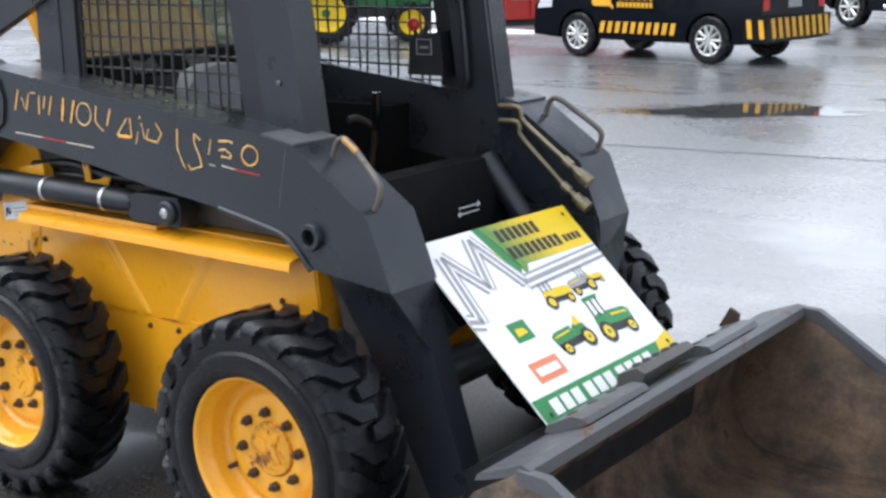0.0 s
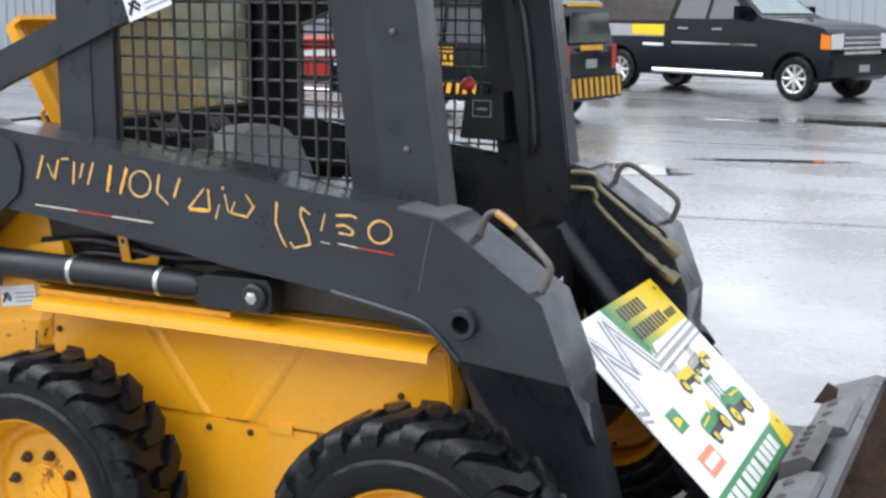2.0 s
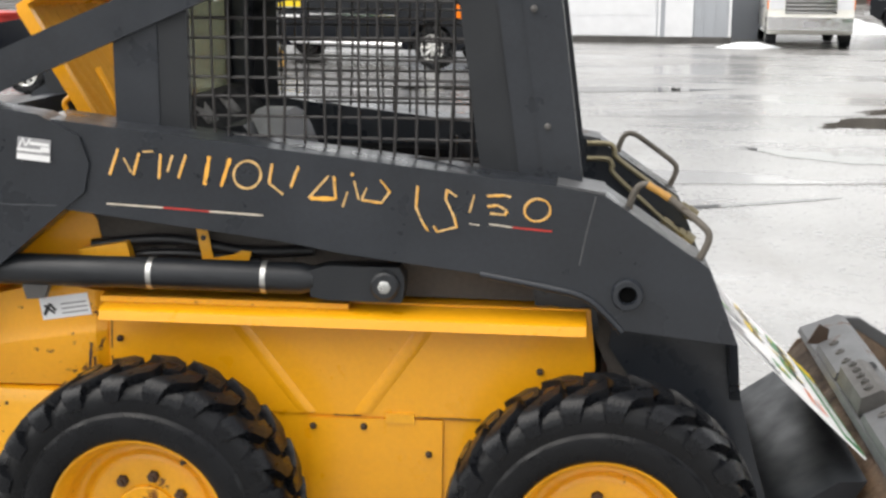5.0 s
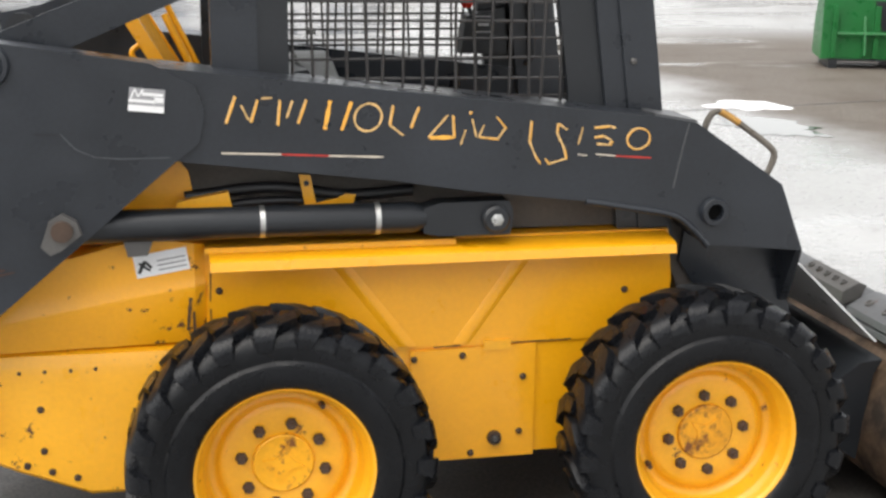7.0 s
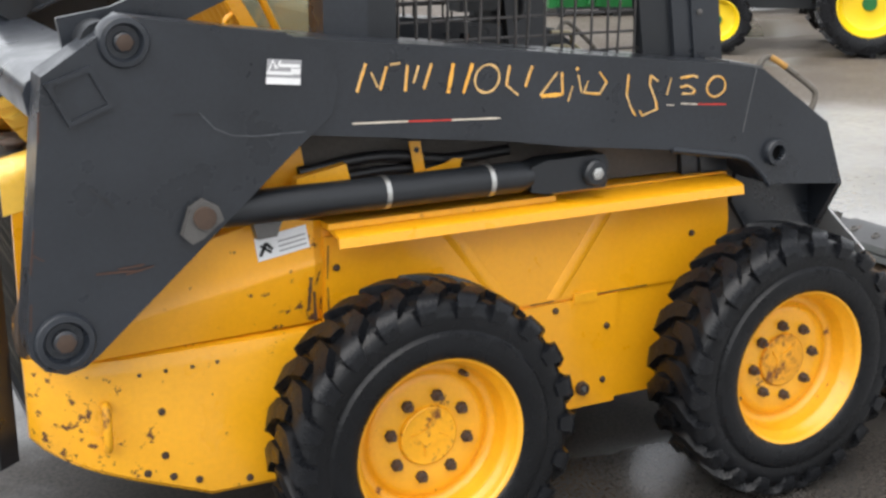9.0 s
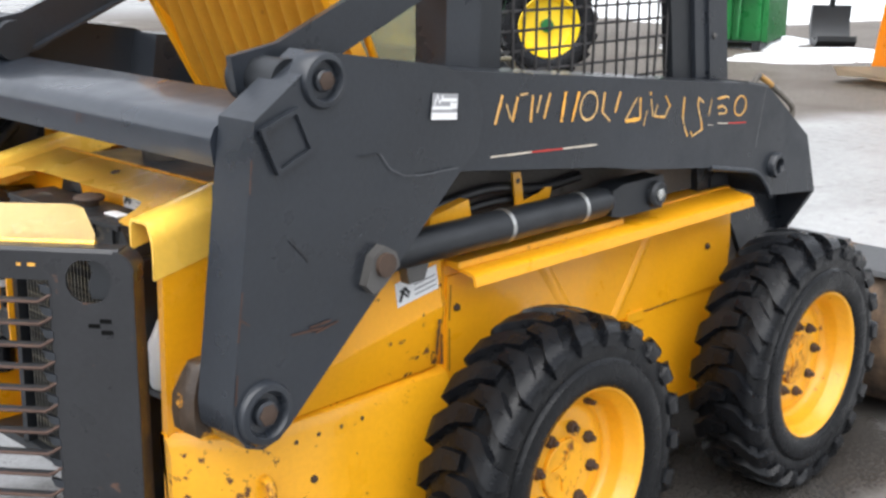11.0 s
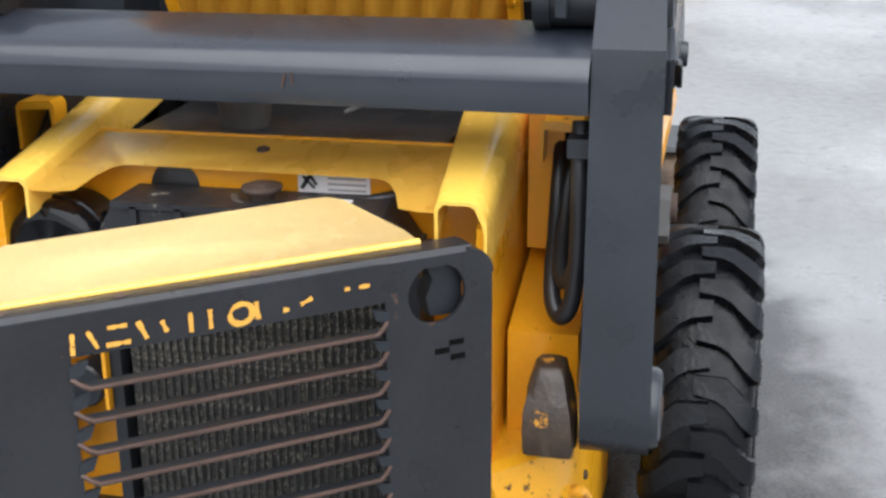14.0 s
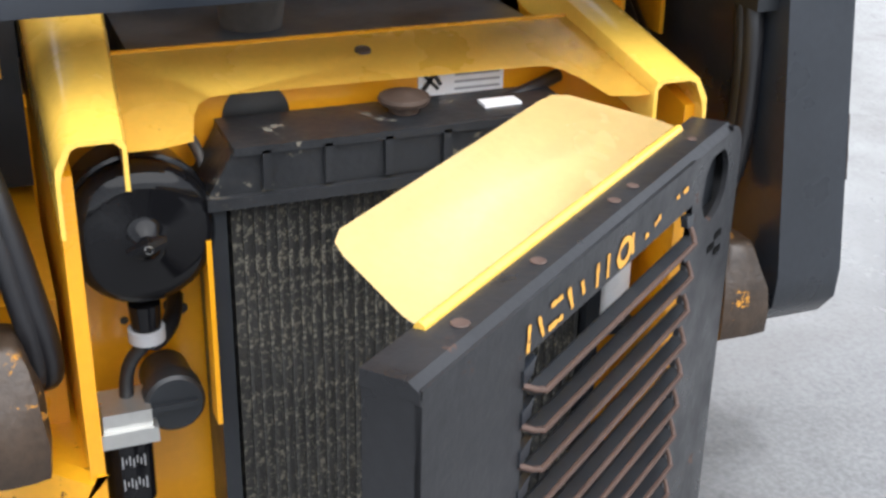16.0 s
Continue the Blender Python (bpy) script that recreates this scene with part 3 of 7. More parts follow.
    for x, low, fold, top in ((-0.69, 0.611, 0.678, 0.785), (-0.30, 0.617, 0.744, 0.882), (-0.185, 0.620, 0.763, 0.866), (-0.16, 0.620, 0.766, 0.860)):
        y = 0.0 if x < -0.17 else -0.014
        rings.append([b.verts.new((x, s * q, z)) for q, z in ((0.40, low), (0.497 + y, low), (0.518 + y, fold - 0.006), (0.517 + y, fold + 0.004), (0.511 + y, fold + 0.018), (0.511 + y, top), (0.40, top))])
    for A, C in zip(rings, rings[1:]):
        for k in range(7):
            b.faces.new((A[k], A[(k + 1) % 7], C[(k + 1) % 7], C[k]))
    b.faces.new(rings[0])
    b.faces.new(rings[-1])
    part("rear_panel", b, YELLOW_SEAM, body, "folded yellow panel rusting along its seams", smooth=28)
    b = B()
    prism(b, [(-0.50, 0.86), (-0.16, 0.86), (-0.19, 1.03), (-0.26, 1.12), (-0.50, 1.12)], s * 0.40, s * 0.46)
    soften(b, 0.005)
    # left panel painted dark so the gap by the bay wall reads shaded
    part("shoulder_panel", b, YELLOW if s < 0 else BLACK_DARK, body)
    b = B()
    prism(b, [(-0.845, 0.435), (-0.72, 0.395), (-0.40, 0.30), (-0.40, 1.10), (-0.50, 1.085), (-0.838, 1.005)], s * 0.384, s * 0.402)
    soften(b, 0.004)
    part("engine_bay_wall", b, YELLOW, body, "yellow engine bay side with rubbed paint", at=BAY)
    b = B()
    rail = []
    for x, y0, y1, z in ((-0.835, 0.317, 0.381, 1.034), (-0.62, 0.301, 0.369, 1.080), (-0.40, 0.286, 0.356, 1.127)):
        yw = 0.3935
        prof = [(y0, z - 0.062), (y0, z - 0.012), (y0 + 0.004, z - 0.003), (y0 + 0.012, z), (y1 - 0.014, z), (y1 - 0.002, z - 0.003), (yw - 0.006, z - 0.020), (yw - 0.001, z - 0.030), (yw, z - 0.046), (yw, z - 0.110)]
        thin = [(yw - 0.005, z - 0.110), (yw - 0.005, z - 0.048), (yw - 0.008, z - 0.034), (y1 - 0.006, z - 0.010), (y1 - 0.014, z - 0.006), (y0 + 0.013, z - 0.006), (y0 + 0.005, z - 0.014), (y0 + 0.005, z - 0.062)]
        rail.append([b.verts.new((x, s * y, q)) for y, q in prof + thin])
    for A, C in zip(rail, rail[1:]):
        for k in range(18):
            b.faces.new((A[k], A[(k + 1) % 18], C[(k + 1) % 18], C[k]))
    b.faces.new(rail[0])
    b.faces.new(rail[-1])
    part("top_rail", b, YELLOW_BAY, body, "yellow channel rail with open end", smooth=40)
    for (x, z) in ((-0.425, 0.569), (-0.482, 0.567), (-0.542, 0.567), (-0.60, 0.566), (-0.557, 0.473), (-0.555, 0.367), (-0.596, 0.331), (-0.539, 0.312), (-0.481, 0.293), (-0.362, 0.272)):
        b = B()
        r = 0.009 if z < 0.5 else 0.005
        lathe(b, [(0.0, -r), (r * 0.9, -r * 0.7), (r, 0.0)], 10, (x, -0.510 - 0.024 * (x + 0.62), z))
        if s > 0:
            bmesh.ops.rotate(b, verts=b.verts, cent=(x, 0, z), matrix=Matrix.Rotation(math.pi, 3, "Z"))
        part("bolt", b, NUT, body)
    # bracket behind the lift cylinder
    b = B()
    prism(b, [(-0.225, 0.925), (-0.085, 0.925), (-0.100, 0.988), (-0.220, 0.966)], s * 0.480, s * 0.512)
    soften(b, 0.004)
    part("hose_guard", b, YELLOW_WORN, body)
    b = B()
    prism(b, [(0.068, 1.022), (0.096, 1.020), (0.112, 0.935), (0.084, 0.935)], s * 0.488, s * 0.494)
    prism(b, [(0.0, 0.925), (0.030, 0.936), (0.160, 0.962), (0.180, 0.972), (0.205, 0.970), (0.190, 0.925)], s * 0.494, s * 0.500)
    soften(b, 0.002)
    tab = part("tab_bracket", b, YELLOW_WORN, body, "yellow tab with a bolt hole")
    b = B()
    tube(b, [(0.086, s * 0.4945, 1.000), (0.086, s * 0.4955, 1.000)], 0.007, 10)
    part("bolt_hole", b, INK, tab)

# warning decal on the rear panel
def decal(name, m, w, h, parent, rows=3, band=None, label="white warning decal with black figure and print"):
    """A vinyl sheet in its own x-z plane, facing -y, with a dark figure at its left and lines of print."""
    b = B()
    box(b, 0, w, -0.0012, 0.0, 0, h)
    sheet = part(name, b, WHITE, parent, label, smooth=0, at=m)
    b = B()
    k = h * 0.75
    for p, q, r in (((0.1, 0.15), (0.55, 0.8), 0.10), ((0.55, 0.8), (0.85, 0.35), 0.08), ((0.2, 0.75), (0.75, 0.2), 0.07)):
        d = Vector((q[0] - p[0], 0, q[1] - p[1])).normalized()
        o = Vector((-d.z, 0, d.x)) * r * k
        a, c = Vector((p[0] * k + 0.02 * w, -0.0025, p[1] * k + h * 0.1)), Vector((q[0] * k + 0.02 * w, -0.0025, q[1] * k + h * 0.1))
        b.faces.new([b.verts.new(v) for v in (a + o, c + o, c - o, a - o)])
    part("figure", b, INK, sheet, smooth=0)
    b = B()
    for i in range(rows):
        z = h * (0.18 + 0.62 * i / rows)
        b.faces.new([b.verts.new((x, -0.0025, y)) for x, y in ((0.42 * w, z), (0.95 * w, z), (0.95 * w, z + h * 0.07), (0.42 * w, z + h * 0.07))])
    part("print_line", b, LABEL_GREY, sheet, smooth=0)
    if band:
        b = B()
        b.faces.new([b.verts.new((x, -0.0025, y)) for x, y in ((0.36 * w, 0.76 * h), (w, 0.76 * h), (w, h), (0.36 * w, h))])
        part("band", b, band, sheet, smooth=0)
    return sheet


decal("decal", pose(-0.318, -0.5125, 0.786, 0, -9, 0), 0.125, 0.055, body)

# --- loader arms with rear towers ---
ARM = [(-0.27, 1.292), (0.933, 1.160), (1.04, 1.140), (1.277, 0.980), (1.347, 0.805), (1.08, 0.832), (0.99, 0.912), (0.815, 0.947), (0.451, 0.990), (0.286, 1.018), (-0.217, 1.077), (-0.30, 1.10)]
TOWER = [(-0.605, 1.352), (-0.775, 1.245), (-0.845, 0.735), (-0.842, 0.690), (-0.815, 0.655), (-0.775, 0.640), (-0.735, 0.648), (-0.705, 0.668), (-0.217, 1.078), (-0.165, 1.12), (-0.150, 1.19), (-0.170, 1.25), (-0.267, 1.300)]


def flare(y, x):
    """The towers spread outwards behind the arms."""
    return y + ((0.048 if y < 0.55 else 0.066) * max(0.0, -0.26 - x))


for s in (-1, 1):
    b = B()
    prism(b, ARM, s * 0.405, s * 0.586)
    soften(b, 0.015, 4)
    arm = part("loader_arm", b, BLACK, loader, "charcoal steel loader arm with scuffed edges")
    b = B()
    prism(b, TOWER, 0.503, 0.5945)
    for v in b.verts:
        v.co.y = s * flare(v.co.y, v.co.x)
    soften(b, 0.019, 4)
    tower = part("rear_tower", b, BLACK, arm, "charcoal steel arm tower, scratched")
    # front leg down to the bucket
    b = B()
    prism(b, [(1.07, 0.838), (1.335, 0.818), (1.347, 0.745), (1.415, 0.50), (1.482, 0.28), (1.37, 0.22), (1.17, 0.60), (1.06, 0.76)], s * 0.395, s * 0.470)
    soften(b, 0.006)
    part("front_leg", b, BLACK, arm)
    b = B()
    vs = [b.verts.new(p) for p in ((1.347, s * 0.586, 0.805), (1.347, s * 0.405, 0.805), (1.352, s * 0.405, 0.70), (1.374, s * 0.475, 0.64), (1.33, s * 0.586, 0.806), (1.33, s * 0.405, 0.806), (1.33, s * 0.405, 0.70), (1.35, s * 0.475, 0.64))]
    for f in ((0, 1, 2, 3), (7, 6, 5, 4), (0, 4, 5, 1), (1, 5, 6, 2), (2, 6, 7, 3), (3, 7, 4, 0)):
        b.faces.new([vs[i] for i in f])
    part("gusset", b, BLACK, arm)
    # pins and bosses
    for (x, z, r, y) in ((-0.611, 1.302, 0.052, 0.614), (-0.772, 0.712, 0.062, 0.628)):
        b = B()
        lathe(b, [(r, 0.03), (r, -0.008), (r * 0.92, -0.016), (r * 0.74, -0.018), (r * 0.66, -0.010), (r * 0.60, 0.0), (r * 0.42, 0.0), (r * 0.40, -0.012), (r * 0.32, -0.016), (0, -0.016)], 32, (x, -y, z))
        if s > 0:
            bmesh.ops.rotate(b, verts=b.verts, cent=(x, 0, z), matrix=Matrix.Rotation(math.pi, 3, "Z"))
        part("pivot_pin", b, BLACK, tower, smooth=40)
        b = B()
        lathe(b, [(r * 0.36, 0.0), (r * 0.34, -0.018), (r * 0.20, -0.020), (0, -0.020)], 6, (x, -y, z))
        if s > 0:
            bmesh.ops.rotate(b, verts=b.verts, cent=(x, 0, z), matrix=Matrix.Rotation(math.pi, 3, "Z"))
        part("pin_bolt", b, NUT, tower)
    b = B()
    lathe(b, [(0.036, 0.02), (0.036, -0.010), (0.033, -0.015), (0.022, -0.015), (0.020, -0.012), (0.0195, 0.02)], 28, (1.095, -0.590, 0.917))
    if s > 0:
        bmesh.ops.rotate(b, verts=b.verts, cent=(1.095, 0, 0.917), matrix=Matrix.Rotation(math.pi, 3, "Z"))
    part("pin_boss", b, BLACK, arm)
    # flat disc, its black painted in as the depth of the bore
    b = B()
    tube(b, [(1.095, s * 0.580, 0.917), (1.095, s * 0.5885, 0.917)], 0.0192, 20)
    part("pin_hole", b, HOLE, arm)
    # raised diamond patch on the tower
    b = B()
    quad = [(-0.772, 1.232), (-0.68, 1.262), (-0.640, 1.180), (-0.730, 1.146)]
    prism(b, quad, 0.590, 0.600)
    mid = Vector((-0.7055, 1.205))
    for k in range(4):
        p, q = Vector(quad[k]), Vector(quad[(k + 1) % 4])
        prism(b, [tuple(p), tuple(q), tuple(q + (mid - q) * 0.20), tuple(p + (mid - p) * 0.20)], 0.598, 0.607)
    for v in b.verts:
        v.co.y = s * flare(v.co.y, v.co.x)
    soften(b, 0.003)
    part("cover_patch", b, BLACK, tower)
    # rear face stiffener and inner return
    b = B()
    tube(b, [(-0.640, s * 0.452, 1.296), (-0.640, s * 0.56, 1.296)], 0.042, 24)
    tube(b, [(-0.640, s * 0.430, 1.296), (-0.640, s * 0.455, 1.296)], 0.047, 24)
    part("strut_boss", b, BLACK_DARK, arm, "greasy pivot boss")
    # pivot clamp at the rear of the lift cylinder
    b = B()
    prism(b, [(-0.52, 0.90), (-0.50, 0.955), (-0.47, 0.972), (-0.44, 0.955), (-0.43, 0.925), (-0.475, 0.890), (-0.50, 0.880)], s * 0.602, s * 0.634)
    soften(b, 0.006)
    part("pivot_clamp", b, DULL_STEEL, tower)
    b = B()
    tube(b, [(-0.472, s * 0.61, 0.935), (-0.472, s * 0.644, 0.935)], 0.024, 14)
    part("clamp_bolt", b, NUT, tower)
    # grab handle on the front slope
    b = B()
    hp = [(1.095, 0.498, 1.085), (1.098, 0.498, 1.115), (1.115, 0.498, 1.150), (1.145, 0.500, 1.152), (1.20, 0.512, 1.115), (1.262, 0.530, 1.068), (1.276, 0.532, 1.045), (1.268, 0.532, 1.015), (1.255, 0.532, 0.99)]
    tube(b, bend([(x, s * y, z) for x, y, z in hp], 4), 0.0085, 10)
    handle = part("grab_handle", b, HANDLE_GREY, arm, "bent steel grab handle with worn yellow paint" if s < 0 else "bent steel grab handle", smooth=60)
    if s < 0:
        b = B()
        tube(b, bend([(1.135, -0.500, 1.155), (1.16, -0.504, 1.142), (1.185, -0.509, 1.126)], 4), 0.0092, 10)
        part("worn_paint", b, HANDLE_WORN, handle, smooth=60)
    # rolled lower flange and a weld seam
    b = B()
    tube(b, bend([(0.76, s * 0.584, 0.953), (0.90, s * 0.586, 0.929), (0.99, s * 0.587, 0.910), (1.04, s * 0.587, 0.876), (1.085, s * 0.586, 0.828)], 5), 0.0085, 8)
    part("lower_flange", b, BLACK, arm, smooth=60)
    b = B()
    tube(b, bend([(1.018, s * 0.5855, 1.140), (1.000, s * 0.5858, 1.06), (0.985, s * 0.5858, 0.98)], 4), 0.0018, 6)
    part("weld_seam", b, BUCKET_OUT, arm, smooth=60)
    # top edge strip
    b = B()
    prism(b, [(0.93, 1.160), (1.04, 1.141), (1.04, 1.147), (0.93, 1.166)], s * 0.42, s * 0.583)
    part("wear_strip", b, BUCKET_OUT, arm, smooth=0)

    # lift cylinder
    cyl = part("lift_cylinder", B(), BLACK_DARK, loader, "black hydraulic lift cylinder")
    a, c = Vector((-0.46, s * 0.555, 0.925)), Vector((0.536, s * 0.535, 0.916))
    b = B()
    tube(b, [a, a.lerp(c, 0.80), a.lerp(c, 0.81), a.lerp(c, 0.83)], [0.038, 0.038, 0.034, 0.030], 28)
    part("barrel", b, BLACK_DARK, cyl, smooth=50)
    b = B()
    prism(b, [(0.36, 0.882), (0.40, 0.874), (0.575, 0.873), (0.582, 0.90), (0.582, 0.935), (0.57, 0.957), (0.40, 0.956), (0.36, 0.944)], s * 0.505, s * 0.565)
    soften(b, 0.010, 3)
    part("rod_eye", b, BLACK_DARK, cyl)
    for t in (0.43, 0.705):
        b = B()
        tube(b, [a.lerp(c, t), a.lerp(c, t + 0.012)], 0.0395, 28)
        part("clamp_band", b, STEEL, cyl, "bright steel clamp band", smooth=50)
    b = B()
    lathe(b, [(0.034, 0.02), (0.034, -0.012), (0.028, -0.018), (0.0, -0.018)], 24, (0.538, -0.566, 0.914))
    if s > 0:
        bmesh.ops.rotate(b, verts=b.verts, cent=(0.538, 0, 0.914), matrix=Matrix.Rotation(math.pi, 3, "Z"))
    part("pin_head", b, BLACK_DARK, cyl)
    b = B()
    lathe(b, [(0.017, 0.0), (0.016, -0.022), (0.012, -0.024), (0.0, -0.024)], 6, (0.538, -0.566, 0.914))
    if s > 0:
        bmesh.ops.rotate(b, verts=b.verts, cent=(0.538, 0, 0.914), matrix=Matrix.Rotation(math.pi, 3, "Z"))
    part("pin_bolt", b, STEEL, cyl, "bright steel bolt")
    b = B()
    prism(b, [(-0.345, 0.895), (-0.275, 0.895), (-0.29, 0.855), (-0.335, 0.852)], s * 0.54, s * 0.565)
    soften(b, 0.004)
    part("port_block", b, DULL_STEEL, cyl)
    # frame behind the cylinder: right side lightened for missing bounce light, left near-black
    b = B()
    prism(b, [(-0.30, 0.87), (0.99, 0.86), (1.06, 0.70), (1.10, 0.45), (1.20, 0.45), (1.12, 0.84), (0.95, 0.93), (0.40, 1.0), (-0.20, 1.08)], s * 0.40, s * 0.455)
    part("chassis_rail", b, DUSTY_LIFTED if s < 0 else CAB_IN, loader, smooth=0)
    b = B()
    tube(b, bend([(-0.20, s * 0.47, 0.97), (0.0, s * 0.475, 0.99), (0.18, s * 0.47, 0.965), (0.35, s * 0.465, 0.97)]), 0.014, 8)
    tube(b, bend([(-0.16, s * 0.465, 0.94), (0.02, s * 0.47, 0.955), (0.22, s * 0.47, 0.94)]), 0.012, 8)
    part("hydraulic_hose", b, HOSE, loader, smooth=60)

# rear cross beam between the towers
b = B()
prism(b, [(-0.788, 1.154), (-0.795, 1.200), (-0.786, 1.222), (-0.765, 1.236), (-0.61, 1.257), (-0.60, 1.166)], -0.526, 0.526)
soften(b, 0.010, 3)
part("cross_beam", b, WET_BLACK, loader, "charcoal steel cross beam with wet top and rust streaks", smooth=60)

# --- cab ---
cab = part("cab", B(), BLACK_DARK, loader, "black open cab with wire mesh sides")


def lean(x, z):
    """The cab's front posts lean back as they rise."""
    return x - 0.14 * (z - 1.15)


for s in (-1, 1):
    b = B()
    prism(b, [(lean(0.842, 0.80), 0.80), (lean(0.985, 0.80), 0.80), (lean(0.985, 1.90), 1.90), (lean(0.842, 1.90), 1.90)], s * 0.385, s * 0.475)
    soften(b, 0.022, 4)
    part("front_post", b, BLACK, cab, "charcoal front post of the cab")
    b = B()
    prism(b, [(lean(0.898, 0.82), 0.82), (lean(0.988, 0.82), 0.82), (lean(0.988, 1.885), 1.885), (lean(0.898, 1.885), 1.885)], s * 0.40, s * 0.483)
    soften(b, 0.020, 4)
    part("post_channel", b, BLACK, cab, smooth=50)
    b = B()
    prism(b, [(lean(0.752, 1.0), 1.0), (lean(0.85, 1.0), 1.0), (lean(0.85, 1.88), 1.88), (lean(0.752, 1.88), 1.88)], s * 0.43, s * 0.462)
    soften(b, 0.006)
    part("side_channel", b, BLACK_DARK, cab)
    b = B()
    box(b, -0.128, -0.020, min(s * 0.375, s * 0.465), max(s * 0.375, s * 0.465), 1.05, 1.88)
    soften(b, 0.012, 3)
    part("rear_post", b, BLACK, cab, "charcoal rear post of the cab")
    b = B()
    box(b, -0.020, 0.052, min(s * 0.44, s * 0.462), max(s * 0.44, s * 0.462), 1.05, 1.88)
    soften(b, 0.004)
    part("window_frame", b, BLACK_DARK, cab)
    # sloping strut from the tower to the roof
    b = B()
    prism(b, [(-0.70, 1.275), (-0.71, 1.34), (-0.60, 1.358), (0.62, 1.865), (0.82, 1.865), (-0.60, 1.258)], s * 0.466, s * 0.482)
    soften(b, 0.004)
    prism(b, [(-0.60, 1.262), (-0.60, 1.27), (0.80, 1.865), (0.815, 1.865)], s * 0.44, s * 0.468)
    part("roof_strut", b, BLACK, cab, "charcoal sloping roof strut")
    # side wall below the mesh
    b = B()
    prism(b, [(-0.12, 0.86), (0.95, 0.86), (0.97, 1.10), (0.72, 1.10), (-0.12, 1.10)], s * 0.425, s * 0.449)
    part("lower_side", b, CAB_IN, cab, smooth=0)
    # welded wire mesh
    mesh = B()
    for k in range(16):
        x = 0.060 + 0.0445 * k
        top = 1.88
        tube(mesh, [(x + 0.012 * math.sin(k * 2.1), s * 0.450, 1.08), (x + 0.003 * math.cos(k), s * 0.450, 1.4), (x, s * 0.450, top)], 0.0037, 6)
    for k in range(17):
        z = 1.105 + 0.046 * k
        tube(mesh, [(0.045, s * 0.4435, z), (lean(0.80, z), s * 0.4435, z + 0.004 * math.sin(k * 1.7))], 0.0037, 6)
    part("wire_mesh", mesh, WIRE, cab, "black welded wire mesh", smooth=60)
    for z in (1.282, 1.548):
        b = B()
        lathe(b, [(0.008, 0.0), (0.008, -0.005), (0.005, -0.007), (0.0, -0.007)], 12, (lean(0.922, z), -0.483, z))
        if s > 0:
            bmesh.ops.rotate(b, verts=b.verts, cent=(lean(0.922, z), 0, z), matrix=Matrix.Rotation(math.pi, 3, "Z"))
        part("bolt", b, DULL_STEEL, cab)
    # amber lamp under the roof's front edge
    boxpart("marker_lamp", (0.88, 0.925, s * 0.33 - 0.04, s * 0.33 + 0.04, 1.665, 1.72), AMBER, cab, "amber marker lamp")
    # grab bar on the inside of the front post
    b = B()
    tube(b, bend([(0.80, s * 0.40, 1.62), (0.84, s * 0.37, 1.60), (0.87, s * 0.37, 1.40), (0.885, s * 0.37, 1.22), (0.86, s * 0.40, 1.18)], 4), 0.010, 8)
    part("grab_bar", b, BLACK, cab, smooth=60)

decal("decal", pose(0.127, -0.4835, 1.559, 0, -19, 0), 0.138, 0.068, cab, band=ORANGE_PRINT)
bm = B()
prism(bm, [(-0.13, 1.87), (0.84, 1.87), (0.80, 1.93), (-0.08, 1.93)], -0.475, 0.475)
soften(bm, 0.02, 3)
part("roof", bm, BLACK, cab, "charcoal cab roof")
# rear wall with window
bm = B()
box(bm, -0.10, -0.07, -0.38, 0.38, 0.86, 1.215)
box(bm, -0.10, -0.07, -0.38, 0.38, 1.72, 1.88)
box(bm, -0.10, -0.07, -0.38, -0.345, 1.215, 1.72)
box(bm, -0.10, -0.07, 0.345, 0.38, 1.215, 1.72)
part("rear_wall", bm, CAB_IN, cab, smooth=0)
pane = boxpart("rear_pane", (-0.088, -0.082, -0.344, 0.344, 1.216, 1.719), GLASS, cab, "greenish rear window pane", w=0)
pane.visible_shadow = False
# ledge under the rear window with two worn decals
bm = B()
prism(bm, [(-0.068, 1.0), (0.06, 1.0), (0.055, 1.20), (-0.02, 1.297), (-0.068, 1.300)], -0.365, 0.365)
soften(bm, 0.008)
ledge = part("rear_ledge", bm, CAB_IN, cab, "black ledge below the rear window")
for y in (-0.17, 0.06):
    bm = B()
    comb = [(0.0, -0.055), (0.062, -0.055)]
    for k in range(5):
        comb += [(0.062, -0.050 + 0.020 * k), (0.050 - 0.008 * (k % 2), -0.048 + 0.020 * k), (0.050 - 0.012 * (k % 3), -0.040 + 0.020 * k), (0.062, -0.038 + 0.020 * k)]
    prism(bm, comb + [(0.062, 0.047), (0.0, 0.047), (0.02, 0.0)], 0.0, 0.001, "z")
    part("decal", bm, DULL_STEEL, ledge, "grey worn decal", smooth=0, at=pose(-0.012, y, 1.2905, 0, 52.3, 0))
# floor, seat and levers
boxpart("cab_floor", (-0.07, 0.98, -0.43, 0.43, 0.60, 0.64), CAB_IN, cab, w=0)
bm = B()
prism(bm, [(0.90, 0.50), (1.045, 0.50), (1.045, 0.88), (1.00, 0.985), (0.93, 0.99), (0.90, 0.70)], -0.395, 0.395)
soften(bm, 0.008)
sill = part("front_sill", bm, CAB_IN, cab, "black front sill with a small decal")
bm = B()
for z, d in ((0.862, 1), (0.843, -1)):
    box(bm, 1.0455, 1.0468, 0.10, 0.20, z, z + 0.004)
    prism(bm, [(0.15 + d * 0.058, z + 0.002), (0.15 + d * 0.044, z + 0.012), (0.15 + d * 0.044, z - 0.008)], 1.0455, 1.0468, "x")
part("arrow_decal", bm, WHITE, sill, "white double arrow decal", smooth=0)
